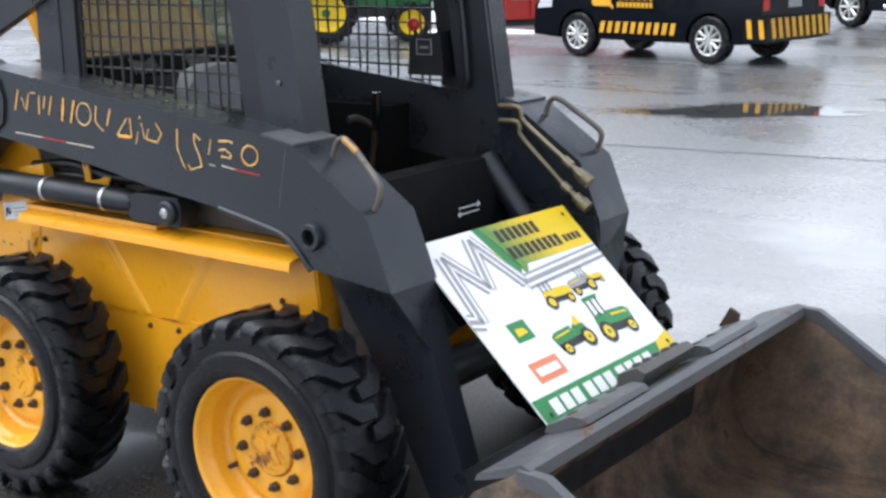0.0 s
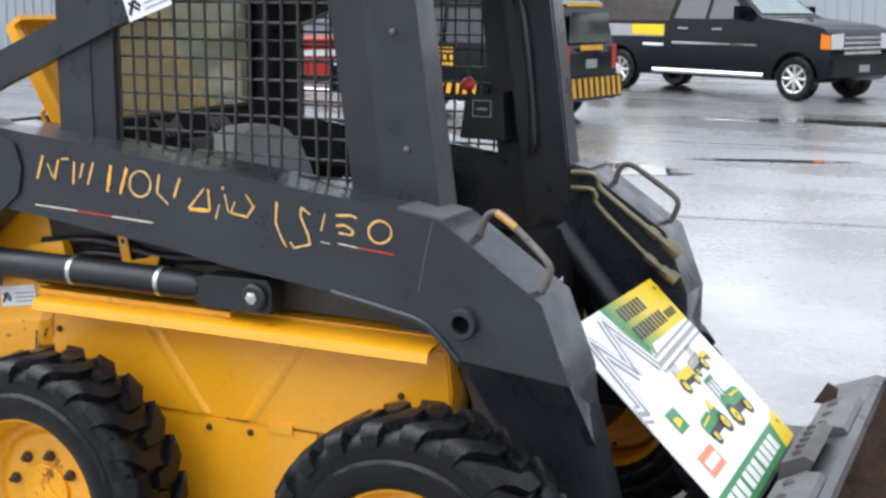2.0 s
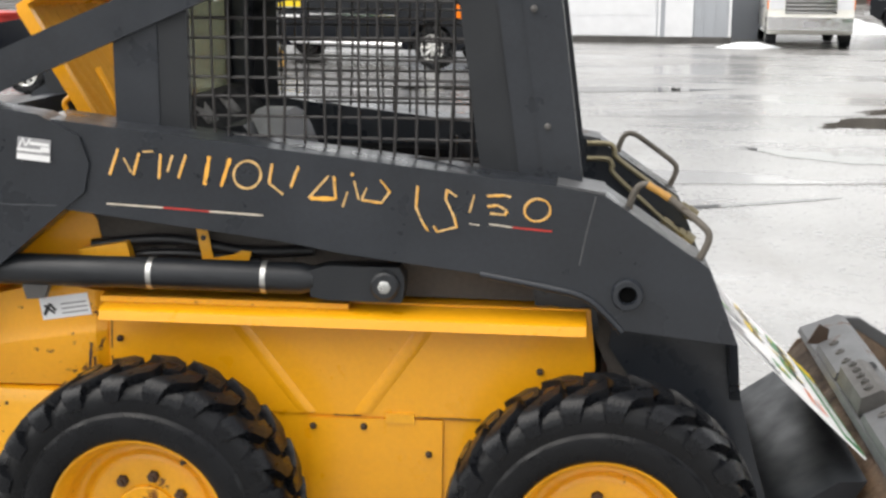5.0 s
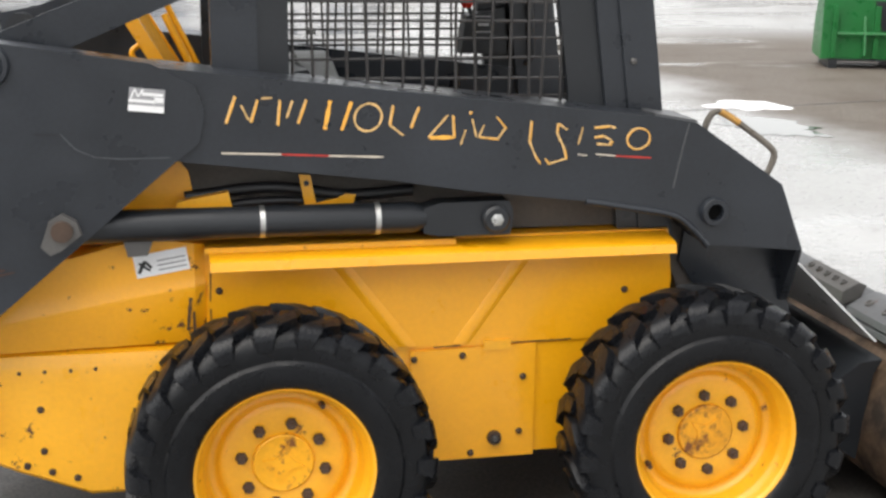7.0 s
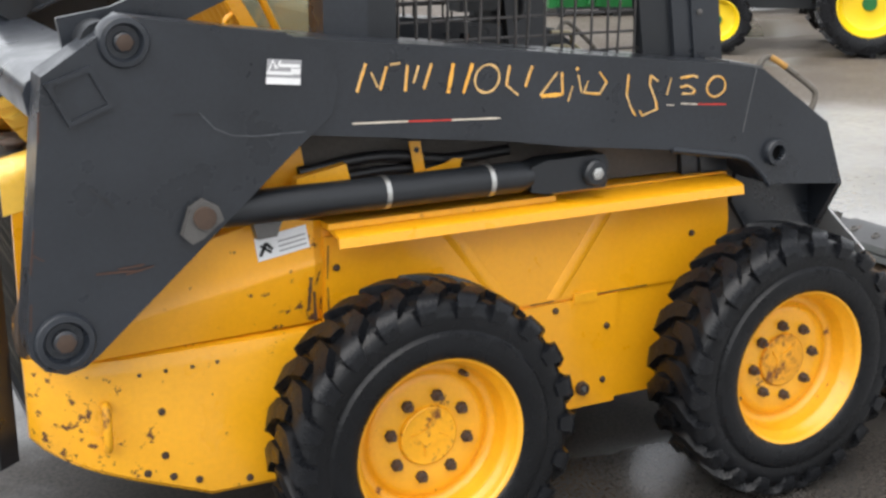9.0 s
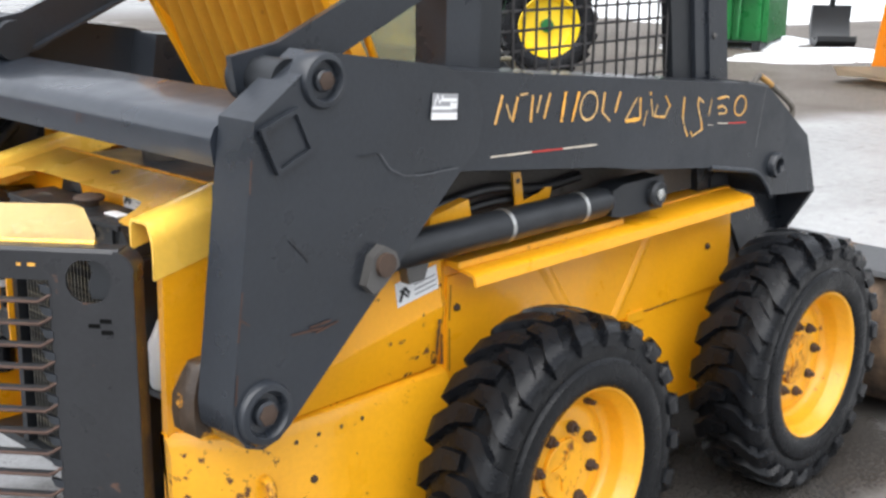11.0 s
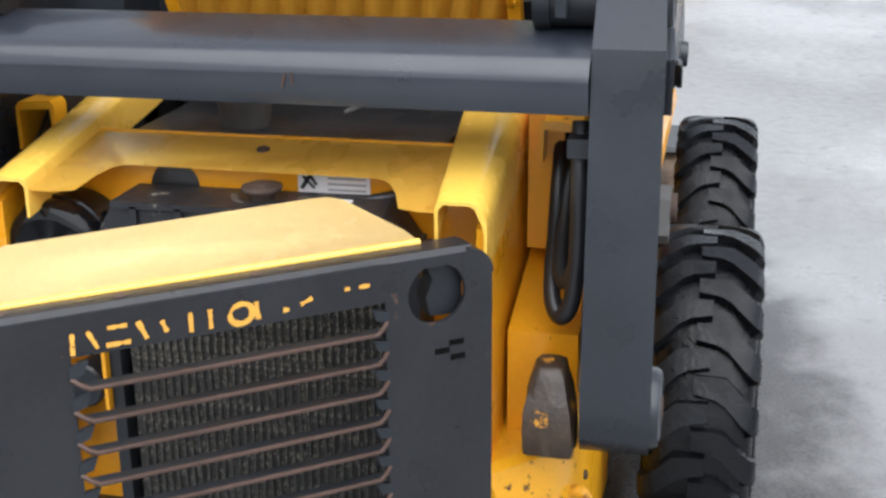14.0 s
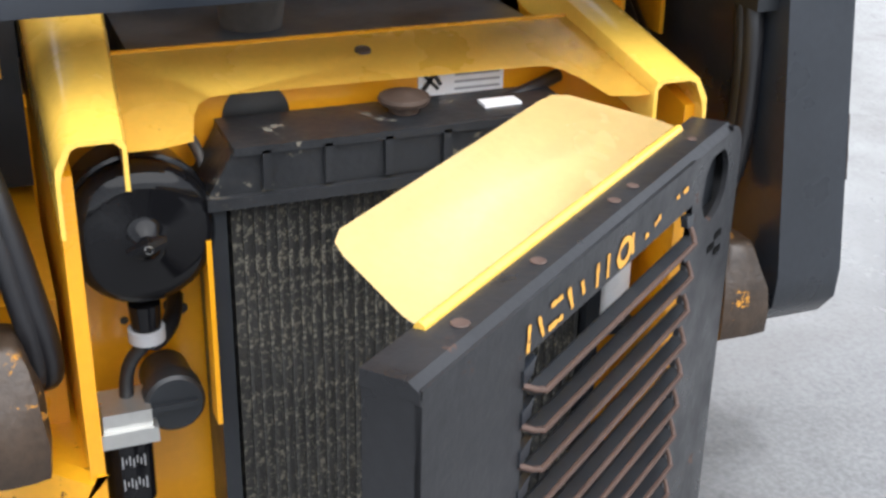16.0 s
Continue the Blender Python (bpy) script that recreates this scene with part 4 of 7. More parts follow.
boxpart("footwell_wall", (0.55, 0.58, -0.40, 0.40, 0.64, 0.90), CAB_IN, cab, w=0)
seat = part("seat", B(), SEAT, cab, "black and grey vinyl seat")
bm = B()
prism(bm, [(0.02, 0.86), (0.02, 1.0), (0.04, 1.14), (0.07, 1.235), (0.12, 1.242), (0.17, 1.18), (0.22, 1.05), (0.24, 0.95), (0.50, 0.93), (0.52, 0.86)], -0.235, 0.235)
soften(bm, 0.03, 4)
part("seat_shell", bm, BLACK_DARK, seat)
bm = B()
prism(bm, [(-0.235, 0.98), (0.235, 0.98), (0.212, 1.13), (0.180, 1.20), (0.125, 1.245), (0.050, 1.264), (-0.050, 1.264), (-0.125, 1.245), (-0.180, 1.20), (-0.212, 1.13)], 0.175, 0.262, "x")
for v in bm.verts:
    v.co.x -= 0.25 * (v.co.z - 1.0)
soften(bm, 0.022, 4)
part("back_cushion", bm, SEAT, seat, "grey seat back cushion")
bm = B()
prism(bm, [(0.22, 0.92), (0.25, 0.975), (0.50, 0.965), (0.51, 0.92)], -0.20, 0.20)
soften(bm, 0.02, 4)
part("seat_cushion", bm, SEAT, seat)
for s in (-1, 1):
    lever = part("control_lever", B(), BLACK_DARK, cab, "black control lever")
    b = B()
    tube(b, bend([(0.56, s * 0.26, 0.75), (0.58, s * 0.26, 0.95), (0.60, s * 0.25, 1.05), (0.58, s * 0.20, 1.09), (0.57, s * 0.16, 1.09)], 5), 0.011, 8)
    part("shaft", b, BLACK_DARK, lever, smooth=60)
    b = B()
    tube(b, [(0.60, s * 0.25, 1.05), (0.61, s * 0.25, 1.10), (0.615, s * 0.25, 1.17)], [0.016, 0.02, 0.014], 12)
    part("grip", b, BLACK_GLOSS, lever)
boxpart("side_console", (0.10, 0.62, 0.31, 0.43, 0.86, 1.12), CAB_IN, cab, w=0.01)
boxpart("side_console", (0.10, 0.62, -0.43, -0.31, 0.86, 1.10), CAB_IN, cab, w=0.01)
bm = B()
prism(bm, [(0.655, 1.22), (0.80, 1.22), (0.79, 1.36), (0.67, 1.335)], 0.36, 0.432)
soften(bm, 0.008)
panel = part("instrument_panel", bm, BLACK_DARK, cab, "black instrument panel with a square decal")
bm = B()
for x0, x1, z0, z1 in ((0.695, 0.755, 1.285, 1.288), (0.695, 0.755, 1.332, 1.335), (0.695, 0.698, 1.285, 1.335), (0.752, 0.755, 1.285, 1.335), (0.708, 0.742, 1.305, 1.312)):
    box(bm, x0, x1, 0.3575, 0.3595, z0, z1)
part("square_decal", bm, LABEL_GREY, panel, smooth=0)
bm = B()
tube(bm, [(0.690, 0.37, 1.34), (0.678, 0.37, 1.365)], 0.007, 8)
part("knob_stem", bm, BLACK_DARK, panel)
bm = B()
bmesh.ops.create_uvsphere(bm, u_segments=16, v_segments=10, radius=0.021, matrix=pose(0.675, 0.372, 1.378))
part("lever_knob", bm, RED_PLASTIC, panel, "round red lever knob")

# hydraulic pipes on the inside of the left arm
for route in ([(1.00, 1.138), (1.065, 1.136), (1.082, 1.118), (1.096, 1.090), (1.245, 0.983)], [(1.00, 1.092), (1.062, 1.091), (1.077, 1.072), (1.087, 1.042), (1.240, 0.906)]):
    b = B()
    tube(b, bend([(x, 0.38, z) for x, z in route], 5), 0.008, 8)
    pipe = part("hydraulic_pipe", b, BRASS, loader, "plated hydraulic pipe with end fittings", smooth=60)
    (x0, z0), d = route[-1], Vector((0.81, 0, -0.585))
    at = Vector((x0, 0.38, z0))
    b = B()
    tube(b, [at - d * 0.012, at + d * 0.022], [0.0145, 0.0145], 6)
    tube(b, [at + d * 0.022, at + d * 0.045], [0.010, 0.010], 10)
    tube(b, [at + d * 0.045, at + d * 0.070], [0.0175, 0.0175], 6)
    tube(b, [at + d * 0.070, at + d * 0.100], [0.021, 0.020], 14)
    part("coupling", b, BRASS, pipe, smooth=40)
bm = B()
tube(bm, [(0.98, 0.33, 0.98), (1.30, 0.30, 0.62)], 0.035, 20)
part("tilt_cylinder", bm, BLACK_DARK, loader, smooth=50)
bm = B()
tube(bm, [(0.98, -0.33, 0.98), (1.30, -0.30, 0.62)], 0.035, 20)
part("tilt_cylinder", bm, BLACK_DARK, loader, smooth=50)

# --- bucket ---
bucket = part("bucket", B(), BUCKET_OUT, loader, "rusty steel bucket resting on the ground", at=pose(-0.002, 0, 0.019) @ Matrix.Diagonal((1, 0.935, 0.965, 1)))
SHELL = [(1.835, 0.515), (1.72, 0.44), (1.655, 0.33), (1.64, 0.20), (1.68, 0.09), (1.76, 0.035), (1.88, 0.022), (2.42, 0.012)]
inner = [Vector((x, z)) for x, z in SHELL]
outer = []
for i, p in enumerate(inner):
    d = (inner[min(i + 1, len(inner) - 1)] - inner[max(i - 1, 0)]).normalized()
    outer.append(p + Vector((d.y, -d.x)) * 0.010)
bm = B()
fine = [Vector((v.x, v.z)) for v in bend([(p.x, 0, p.y) for p in inner], 4)]
grid = [[bm.verts.new((p.x, y, p.y)) for y in np.linspace(-0.815, 0.815, 20)] for p in fine]
for A, C in zip(grid, grid[1:]):
    for k in range(19):
        bm.faces.new((A[k], A[k + 1], C[k + 1], C[k]))
bmesh.ops.solidify(bm, geom=bm.faces[:], thickness=0.010)
part("shell", bm, BUCKET_IN, bucket, "worn rusty inside of the bucket", smooth=40)
for s in (-1, 1):
    b = B()
    prism(b, [(1.835, 0.525), (1.905, 0.520), (2.43, 0.18), (2.44, 0.012), (1.88, 0.016), (1.75, 0.03), (1.67, 0.09), (1.632, 0.20), (1.647, 0.33), (1.712, 0.445)], s * 0.806, s * 0.820)
    soften(b, 0.003)
    side = part("side_plate", b, BUCKET_IN, bucket)
    b = B()
    prism(b, [(1.835, 0.535), (1.910, 0.532), (2.44, 0.19), (2.435, 0.155), (1.90, 0.495), (1.84, 0.50)], s * 0.802, s * 0.832)
    soften(b, 0.005)
    part("side_edge", b, BUCKET_OUT, bucket)
bm = B()
prism(bm, [(1.715, 0.475), (1.722, 0.492), (1.840, 0.542), (1.862, 0.535), (1.868, 0.508), (1.850, 0.500), (1.835, 0.515)], -0.815, 0.815)
soften(bm, 0.005)
part("top_lip", bm, BUCKET_OUT, bucket, "grey steel top lip, scraped and rusty")
for y0, y1 in ((-0.52, -0.20), (0.18, 0.50)):
    b = B()
    prism(b, [(1.722, 0.500), (1.728, 0.520), (1.792, 0.556), (1.826, 0.558), (1.838, 0.546), (1.75, 0.500)], y0, y1)
    soften(b, 0.004)
    plate_ob = part("hook_plate", b, BUCKET_OUT, bucket, "bent steel hook plate")
    for k in range(3):
        b = B()
        lathe(b, [(0.015, 0.0), (0.014, 0.005), (0.008, 0.006), (0.007, 0.002), (0.0, 0.002)], 12, axis="z")
        part("punched_grip", b, DULL_STEEL, plate_ob, at=pose(1.764, y0 + 0.06 + 0.10 * k, 0.5405, 0, -29, 0))
bm = B()
prism(bm, [(1.722, 0.505), (1.728, 0.552), (1.780, 0.578), (1.805, 0.568), (1.790, 0.530)], -0.16, 0.14)
soften(bm, 0.004)
part("step_plate", bm, DULL_STEEL, bucket, "punched steel step plate")
for k in range(5):
    b = B()
    lathe(b, [(0.012, 0.0), (0.012, 0.008), (0.007, 0.008), (0.006, 0.0), (0.0, 0.0)], 12, axis="z")
    part("grip_ring", b, DULL_STEEL, bucket, at=pose(1.757, -0.11 + 0.055 * k, 0.5665, 0, -26, 0))
bm = B()
prism(bm, [(1.70, 0.51), (1.735, 0.575), (1.765, 0.56), (1.76, 0.51)], 0.535, 0.545)
part("lift_tab", bm, NUT, bucket)
bm = B()
box(bm, 2.40, 2.52, -0.825, 0.825, 0.004, 0.022)
soften(bm, 0.003)
part("cutting_edge", bm, BUCKET_IN, bucket)
# coupler plate behind the bucket
bm = B()
prism(bm, [(1.43, 0.30), (1.50, 0.22), (1.63, 0.14), (1.66, 0.40), (1.685, 0.445), (1.62, 0.44)], -0.50, 0.50)
soften(bm, 0.008)
part("coupler_plate", bm, BLACK_DARK, bucket, "black coupler plate")

# --- engine bay ---
bay = part("engine_bay", B(), YELLOW, loader, "open engine bay with radiator and air filter", at=BAY)
bm = B()
def pan_z(x):
    return 1.0795 + (x + 0.62) * 0.21
vs = [(0.314, -0.634), (-0.314, -0.634), (-0.324, -0.852), (-0.300, -0.853), (-0.268, -0.846), (-0.252, -0.800), (-0.236, -0.774), (-0.222, -0.763), (-0.205, -0.760), (0.200, -0.756), (0.214, -0.758), (0.228, -0.770), (0.240, -0.796), (0.251, -0.846), (0.290, -0.854), (0.324, -0.853)]
top = [bm.verts.new((x, y, pan_z(x))) for y, x in vs]
bm.faces.new(top)
bmesh.ops.solidify(bm, geom=bm.faces[:], thickness=0.006)
soften(bm, 0.002)
part("top_pan", bm, YELLOW_BAY, bay, "yellow pressed top pan with scratched paint")
bm = B()
lathe(bm, [(0.0, 0.001), (0.008, 0.001), (0.009, 0.003), (0.0105, 0.002), (0.011, 0.0)], 20, axis="z")
part("pan_hole", bm, NUT, bay, at=pose(-0.683, 0.0, pan_z(-0.683), 0, -12, 0))
bm = B()
box(bm, -0.705, -0.695, -0.384, 0.384, 0.42, 1.055)
part("bulkhead", bm, YELLOW, bay, smooth=0)
bm = B()
prism(bm, [(-0.314, 1.078), (0.314, 1.078), (0.314, 1.050), (-0.314, 1.050)], -0.640, -0.632, "x")
part("pan_flange", bm, YELLOW, bay, smooth=0)
decal("decal", pose(-0.7065, -0.066, 1.004, 0, 0, -90), 0.12, 0.045, bay)
# flat black discs, painted as the depth of the bay's openings
bm = B()
lathe(bm, [(0.0, -0.002), (0.040, -0.002), (0.043, 0.0)], 28, (-0.706, 0.147, 1.004), "x")
part("pipe_hole", bm, INK, bay)
for y, z, q in ((0.270, 0.767, 0.009), (0.256, 0.760, 0.007), (0.262, 0.792, 0.005), (0.330, 0.755, 0.005)):
    bm = B()
    lathe(bm, [(0.0, -0.0015), (q, -0.0015), (q * 1.1, 0.0)], 14, (-0.7055, y, z), "x")
    part("bolt_hole", bm, INK, bay)
# radiator
radiator = part("radiator", B(), CORE, bay, "dusty black radiator")
bm = B()
prism(bm, [(0.19, 0.955), (0.205, 0.935), (0.205, 0.42), (-0.27, 0.42), (-0.27, 0.935), (-0.25, 0.955)], -0.80, -0.735, "x")
part("core", bm, CORE, radiator, smooth=0)
fin = B()
box(fin, -0.806, -0.7995, -0.0022, 0.0022, 0.43, 0.93)
fin_ob = part("fin", fin, CORE, radiator, smooth=0, at=pose(0, 0.19, 0))
for k in range(1, 34):
    same(fin_ob, radiator, pose(0, 0.19 - 0.0138 * k, 0))
bm = B()
prism(bm, [(0.232, 0.945), (0.232, 0.958), (0.200, 1.010), (-0.235, 1.014), (-0.275, 0.958), (-0.275, 0.945)], -0.822, -0.725, "x")
soften(bm, 0.008)
part("top_tank", bm, TANK, radiator, "grimy black top tank")
for k in range(6):
    boxpart("tank_rib", (-0.829, -0.72, 0.16 - 0.075 * k, 0.170 - 0.075 * k, 0.958, 1.006), TANK, radiator, w=0.003)
boxpart("tank_seam", (-0.832, -0.718, -0.28, 0.237, 0.940, 0.954), TANK, radiator, "dusty clamped tank seam", w=0.003)
boxpart("tank_seam", (-0.829, -0.722, -0.238, 0.203, 1.002, 1.012), TANK, radiator, w=0.003)
for y in (0.222, -0.285):
    boxpart("side_frame", (-0.82, -0.73, y - 0.008, y + 0.012, 0.42, 0.95), BLACK_DARK, radiator, w=0.003)
bm = B()
lathe(bm, [(0.020, -0.03), (0.020, -0.004), (0.031, -0.003), (0.033, 0.002), (0.031, 0.006), (0.018, 0.008), (0.012, 0.011), (0.0, 0.011)], 24, (-0.765, -0.026, 1.026), "z")
part("filler_cap", bm, NUT, radiator, "rusty radiator cap")
bm = B()
tube(bm, bend([(-0.755, -0.06, 1.004), (-0.75, -0.14, 1.002), (-0.735, -0.21, 1.012), (-0.72, -0.26, 1.022)]), 0.009, 8)
part("overflow_hose", bm, HOSE, radiator, smooth=60)
boxpart("paper_label", (-0.79, -0.765, -0.175, -0.125, 1.008, 1.0165), WHITE, radiator, "small white paper label", w=0)
# white bottle standing behind the radiator's end
bm = B()
tube(bm, [(-0.785, -0.318, 0.690), (-0.785, -0.318, 0.70), (-0.785, -0.318, 0.785), (-0.785, -0.318, 0.81), (-0.785, -0.318, 0.83)], [0.030, 0.034, 0.034, 0.022, 0.014], 18)
part("coolant_bottle", bm, WHITE, bay, "white plastic coolant bottle", smooth=50)
boxpart("bottle_shelf", (-0.82, -0.70, -0.356, -0.284, 0.680, 0.692), BLACK_DARK, bay, w=0.002)
boxpart("radiator_bracket", (-0.832, -0.800, 0.236, 0.242, 0.66, 0.905), YELLOW, bay, "narrow yellow radiator bracket", w=0.001)
bm = B()
tube(bm, bend([(-0.80, 0.312, 0.772), (-0.785, 0.300, 0.764), (-0.755, 0.278, 0.772), (-0.708, 0.264, 0.780)], 5), 0.011, 10)
part("drain_elbow", bm, HOSE, bay, "black drain elbow", smooth=60)
# air filter
bm = B()
lathe(bm, [(0.0, -0.008), (0.012, -0.008), (0.020, 0.002), (0.030, 0.006), (0.060, 0.008), (0.078, 0.014), (0.084, 0.022), (0.086, 0.030), (0.086, 0.045), (0.090, 0.047), (0.090, 0.056), (0.084, 0.060), (0.082, 0.12)], 48, (-0.842, 0.312, 0.918), "x")
filt = part("air_filter", bm, BLACK_GLOSS, bay, "round glossy black air filter canister", smooth=40)
bm = B()
tube(bm, [(-0.850, 0.290, 0.923), (-0.853, 0.312, 0.918), (-0.850, 0.334, 0.911)], [0.006, 0.011, 0.006], 8)
part("wing_nut", bm, BLACK_GLOSS, filt)
bm = B()
lathe(bm, [(0.0, -0.004), (0.005, -0.004), (0.006, 0.0)], 10, (-0.858, 0.312, 0.918), "x")
part("stud", bm, STEEL, filt)
bm = B()
tube(bm, [(-0.80, 0.315, 0.825), (-0.80, 0.315, 0.775)], [0.020, 0.017], 14)
part("dust_valve", bm, BLACK_GLOSS, filt)
bm = B()
tube(bm, [(-0.80, 0.315, 0.792), (-0.80, 0.315, 0.776)], 0.0225, 16)
part("clamp_collar", bm, LABEL_GREY, filt, "pale clamp collar", smooth=50)
bm = B()
tube(bm, bend([(-0.80, 0.315, 0.775), (-0.79, 0.34, 0.735), (-0.79, 0.345, 0.68), (-0.80, 0.335, 0.655)]), 0.009, 8)
part("drain_hose", bm, HOSE, bay, smooth=60)
bm = B()
lathe(bm, [(0.032, 0.05), (0.034, 0.0), (0.038, -0.004), (0.038, -0.028), (0.034, -0.032), (0.0, -0.032)], 24, (-0.785, 0.290, 0.690), "x")
box(bm, -0.823, -0.816, 0.263, 0.318, 0.686, 0.694)
part("oil_filler", bm, BLACK_DARK, bay, "ribbed grey filler cap")
bm = B()
lathe(bm, [(0.030, 0.0), (0.030, 0.085), (0.027, 0.092), (0.0, 0.092)], 24, (-0.800, 0.350, 0.563), "z")
ff = part("fuel_filter", bm, BLACK_GLOSS, bay, "black spin-on filter with white print")
bm = B()
box(bm, -0.837, -0.765, 0.315, 0.384, 0.656, 0.676)
box(bm, -0.830, -0.770, 0.321, 0.380, 0.676, 0.698)
soften(bm, 0.003)
part("filter_head", bm, STEEL, ff, "cast aluminium filter head")
bm = B()
for k in range(7):
    box(bm, -0.8315, -0.8305, 0.334 + 0.0045 * k, 0.3355 + 0.0045 * k, 0.622 + 0.003 * (k % 3), 0.638 - 0.004 * (k % 2))
    box(bm, -0.8315, -0.8305, 0.334 + 0.0045 * k, 0.3355 + 0.0045 * k, 0.590 + 0.003 * (k % 3), 0.606 - 0.004 * (k % 2))
part("print_mark", bm, LABEL_GREY, ff, smooth=0)
bm = B()
tube(bm, bend([(-0.72, 0.232, 0.99), (-0.74, 0.225, 0.97), (-0.745, 0.222, 0.93)]), 0.007, 8)
part("catch_rod", bm, DULL_STEEL, bay, smooth=60)
bm = B()
tube(bm, bend([(-0.74, 0.20, 0.72), (-0.76, 0.215, 0.60), (-0.755, 0.22, 0.50), (-0.75, 0.225, 0.43)]), 0.010, 8)
part("cable", bm, HOSE, bay, smooth=60)
boxpart("bay_floor", (-0.82, -0.40, -0.384, 0.384, 0.405, 0.425), BLACK_DARK, bay, w=0)
boxpart("engine_block", (-0.60, -0.20, -0.28, 0.28, 0.35, 1.06), BLACK_DARK, bay, "dark greasy engine", w=0.02)
bm = B()
tube(bm, [(-0.50, 0.10, 1.00), (-0.50, 0.10, 1.115)], [0.034, 0.050], 20)
part("intake_funnel", bm, DUSTY_LIFTED, bay, "grimy tan intake funnel", smooth=50)
bm = B()
tube(bm, bend([(-0.55, -0.10, 1.10), (-0.53, -0.16, 1.12), (-0.50, -0.24, 1.10)]), 0.006, 8)
part("wire", bm, DULL_STEEL, bay, smooth=60)
# hoses and casting between the bay wall and the tower
for s in (-1, 1):
    for route in ([(-0.46, 0.455, 1.060), (-0.50, 0.455, 1.030), (-0.545, 0.457, 0.985), (-0.62, 0.463, 0.930), (-0.69, 0.468, 0.885), (-0.730, 0.476, 0.850), (-0.748, 0.491, 0.838), (-0.752, 0.506, 0.868), (-0.752, 0.513, 0.950), (-0.746, 0.512, 1.060), (-0.72, 0.510, 1.130)],
                  [(-0.45, 0.472, 1.060), (-0.50, 0.472, 1.015), (-0.57, 0.474, 0.965), (-0.65, 0.478, 0.925), (-0.71, 0.484, 0.896), (-0.735, 0.497, 0.890), (-0.732, 0.512, 0.925), (-0.72, 0.520, 1.00), (-0.70, 0.524, 1.09)]):
        b = B()
        tube(b, bend([(x, s * y, z) for x, y, z in route], 6), 0.0135, 12)
        part("hydraulic_hose", b, HOSE, loader, "looped black hydraulic hose", smooth=60)
    if s > 0:
        for d in (0.0, 0.016):
            b = B()
            tube(b, bend([(-0.62, 0.500 + d, 1.09), (-0.70, 0.478 + d, 1.03), (-0.755, 0.458 + d, 0.978), (-0.775, 0.443 + d, 0.915), (-0.785, 0.429 + d, 0.84), (-0.787, 0.420 + d, 0.785), (-0.782, 0.418 + d, 0.742), (-0.765, 0.428 + d, 0.722), (-0.72, 0.455 + d, 0.715), (-0.66, 0.475, 0.73)], 6), 0.0145, 12)
            part("hydraulic_hose", b, HOSE, loader, "thick looped black hydraulic hose", smooth=60)
    b = B()
    box(b, -0.772, -0.700, min(s * 0.496, s * 0.544), max(s * 0.496, s * 0.544), 1.088, 1.116)
    soften(b, 0.006, 2)
    part("hose_clamp", b, BLACK_DARK, loader, "black clamp holding the hoses")
    # cast pivot block: a broad foot, a waist and a cut neck, lumpy with old grease
    b = B()
    rings = []
    for z, x0, x1, y0, y1 in ((0.638, -0.850, -0.750, 0.440, 0.524), (0.648, -0.868, -0.740, 0.432, 0.531), (0.690, -0.872, -0.738, 0.430, 0.530), (0.728, -0.866, -0.740, 0.434, 0.524), (0.752, -0.856, -0.742, 0.437, 0.520), (0.778, -0.840, -0.748, 0.444, 0.513), (0.796, -0.830, -0.752, 0.450, 0.506), (0.801, -0.820, -0.758, 0.456, 0.498)):
        ring = []
        for k in range(24):
            a = 2 * math.pi * k / 24
            c, q = math.cos(a), math.sin(a)
            f = 1 / max(abs(c), abs(q)) ** 0.72
            p = Vector(((x0 + x1) / 2 + (x1 - x0) / 2 * min(1.04, abs(c) * f) * (1 if c > 0 else -1), s * ((y0 + y1) / 2 + (y1 - y0) / 2 * min(1.04, abs(q) * f) * (1 if q > 0 else -1)), z))
            p += Vector((c, s * q, 0)) * 0.006 * noise.noise(p * 38)
            if s < 0:
                p = Vector((-0.800 + (p.x + 0.800) * 0.72, -0.500 + (p.y + 0.500) * 0.8, 0.69 + (p.z - 0.69) * 0.85))
            ring.append(b.verts.new(p))
        rings.append(ring)
    for A, C in zip(rings, rings[1:]):
        for k in range(24):
            b.faces.new((A[k], A[(k + 1) % 24], C[(k + 1) % 24], C[k]))
    b.faces.new(rings[0])
    b.faces.new(rings[-1])
    part("pivot_casting", b, GREASE, loader, "greasy brown pivot casting with flaking yellow paint", smooth=50)
    b = B()
    prism(b, [(s * 0.424, 1.020), (s * 0.424, 1.080), (s * 0.431, 1.089), (s * 0.490, 1.085), (s * 0.497, 1.076), (s * 0.497, 1.000), (s * 0.491, 1.000), (s * 0.490, 1.070), (s * 0.432, 1.074), (s * 0.430, 1.020)], -0.545, -0.42, "x")
    soften(b, 0.002, 1)
    part("hose_sleeve", b, YELLOW_WORN, loader, "folded yellow guard over the hoses", smooth=40)

# raised hood
hood = part("hood", B(), YELLOW, loader, "raised yellow engine hood with pressed ribs")
HB, HT = Vector((-0.185, 1.160)), Vector((-0.405, 1.535))
along = (HT - HB).normalized()
out = Vector((-along.y, along.x))
def hood_point(y, t, d=0.0):
    p = HB + along * t + out * d
    return (p.x, y, p.y)
length = (HT - HB).length
bm = B()
n = 221
def wave(y, t):
    return 0.024 * abs(math.cos((y + 0.10 * t / length) * math.pi / 0.0555)) ** 0.8 - 0.014
sides = []
for d in (0.0015, -0.0015):
    sides.append([[bm.verts.new(hood_point(y, t, wave(y, t) + d)) for y in np.linspace(-0.318, 0.318, n)] for t in np.linspace(0.0, length, 26)])
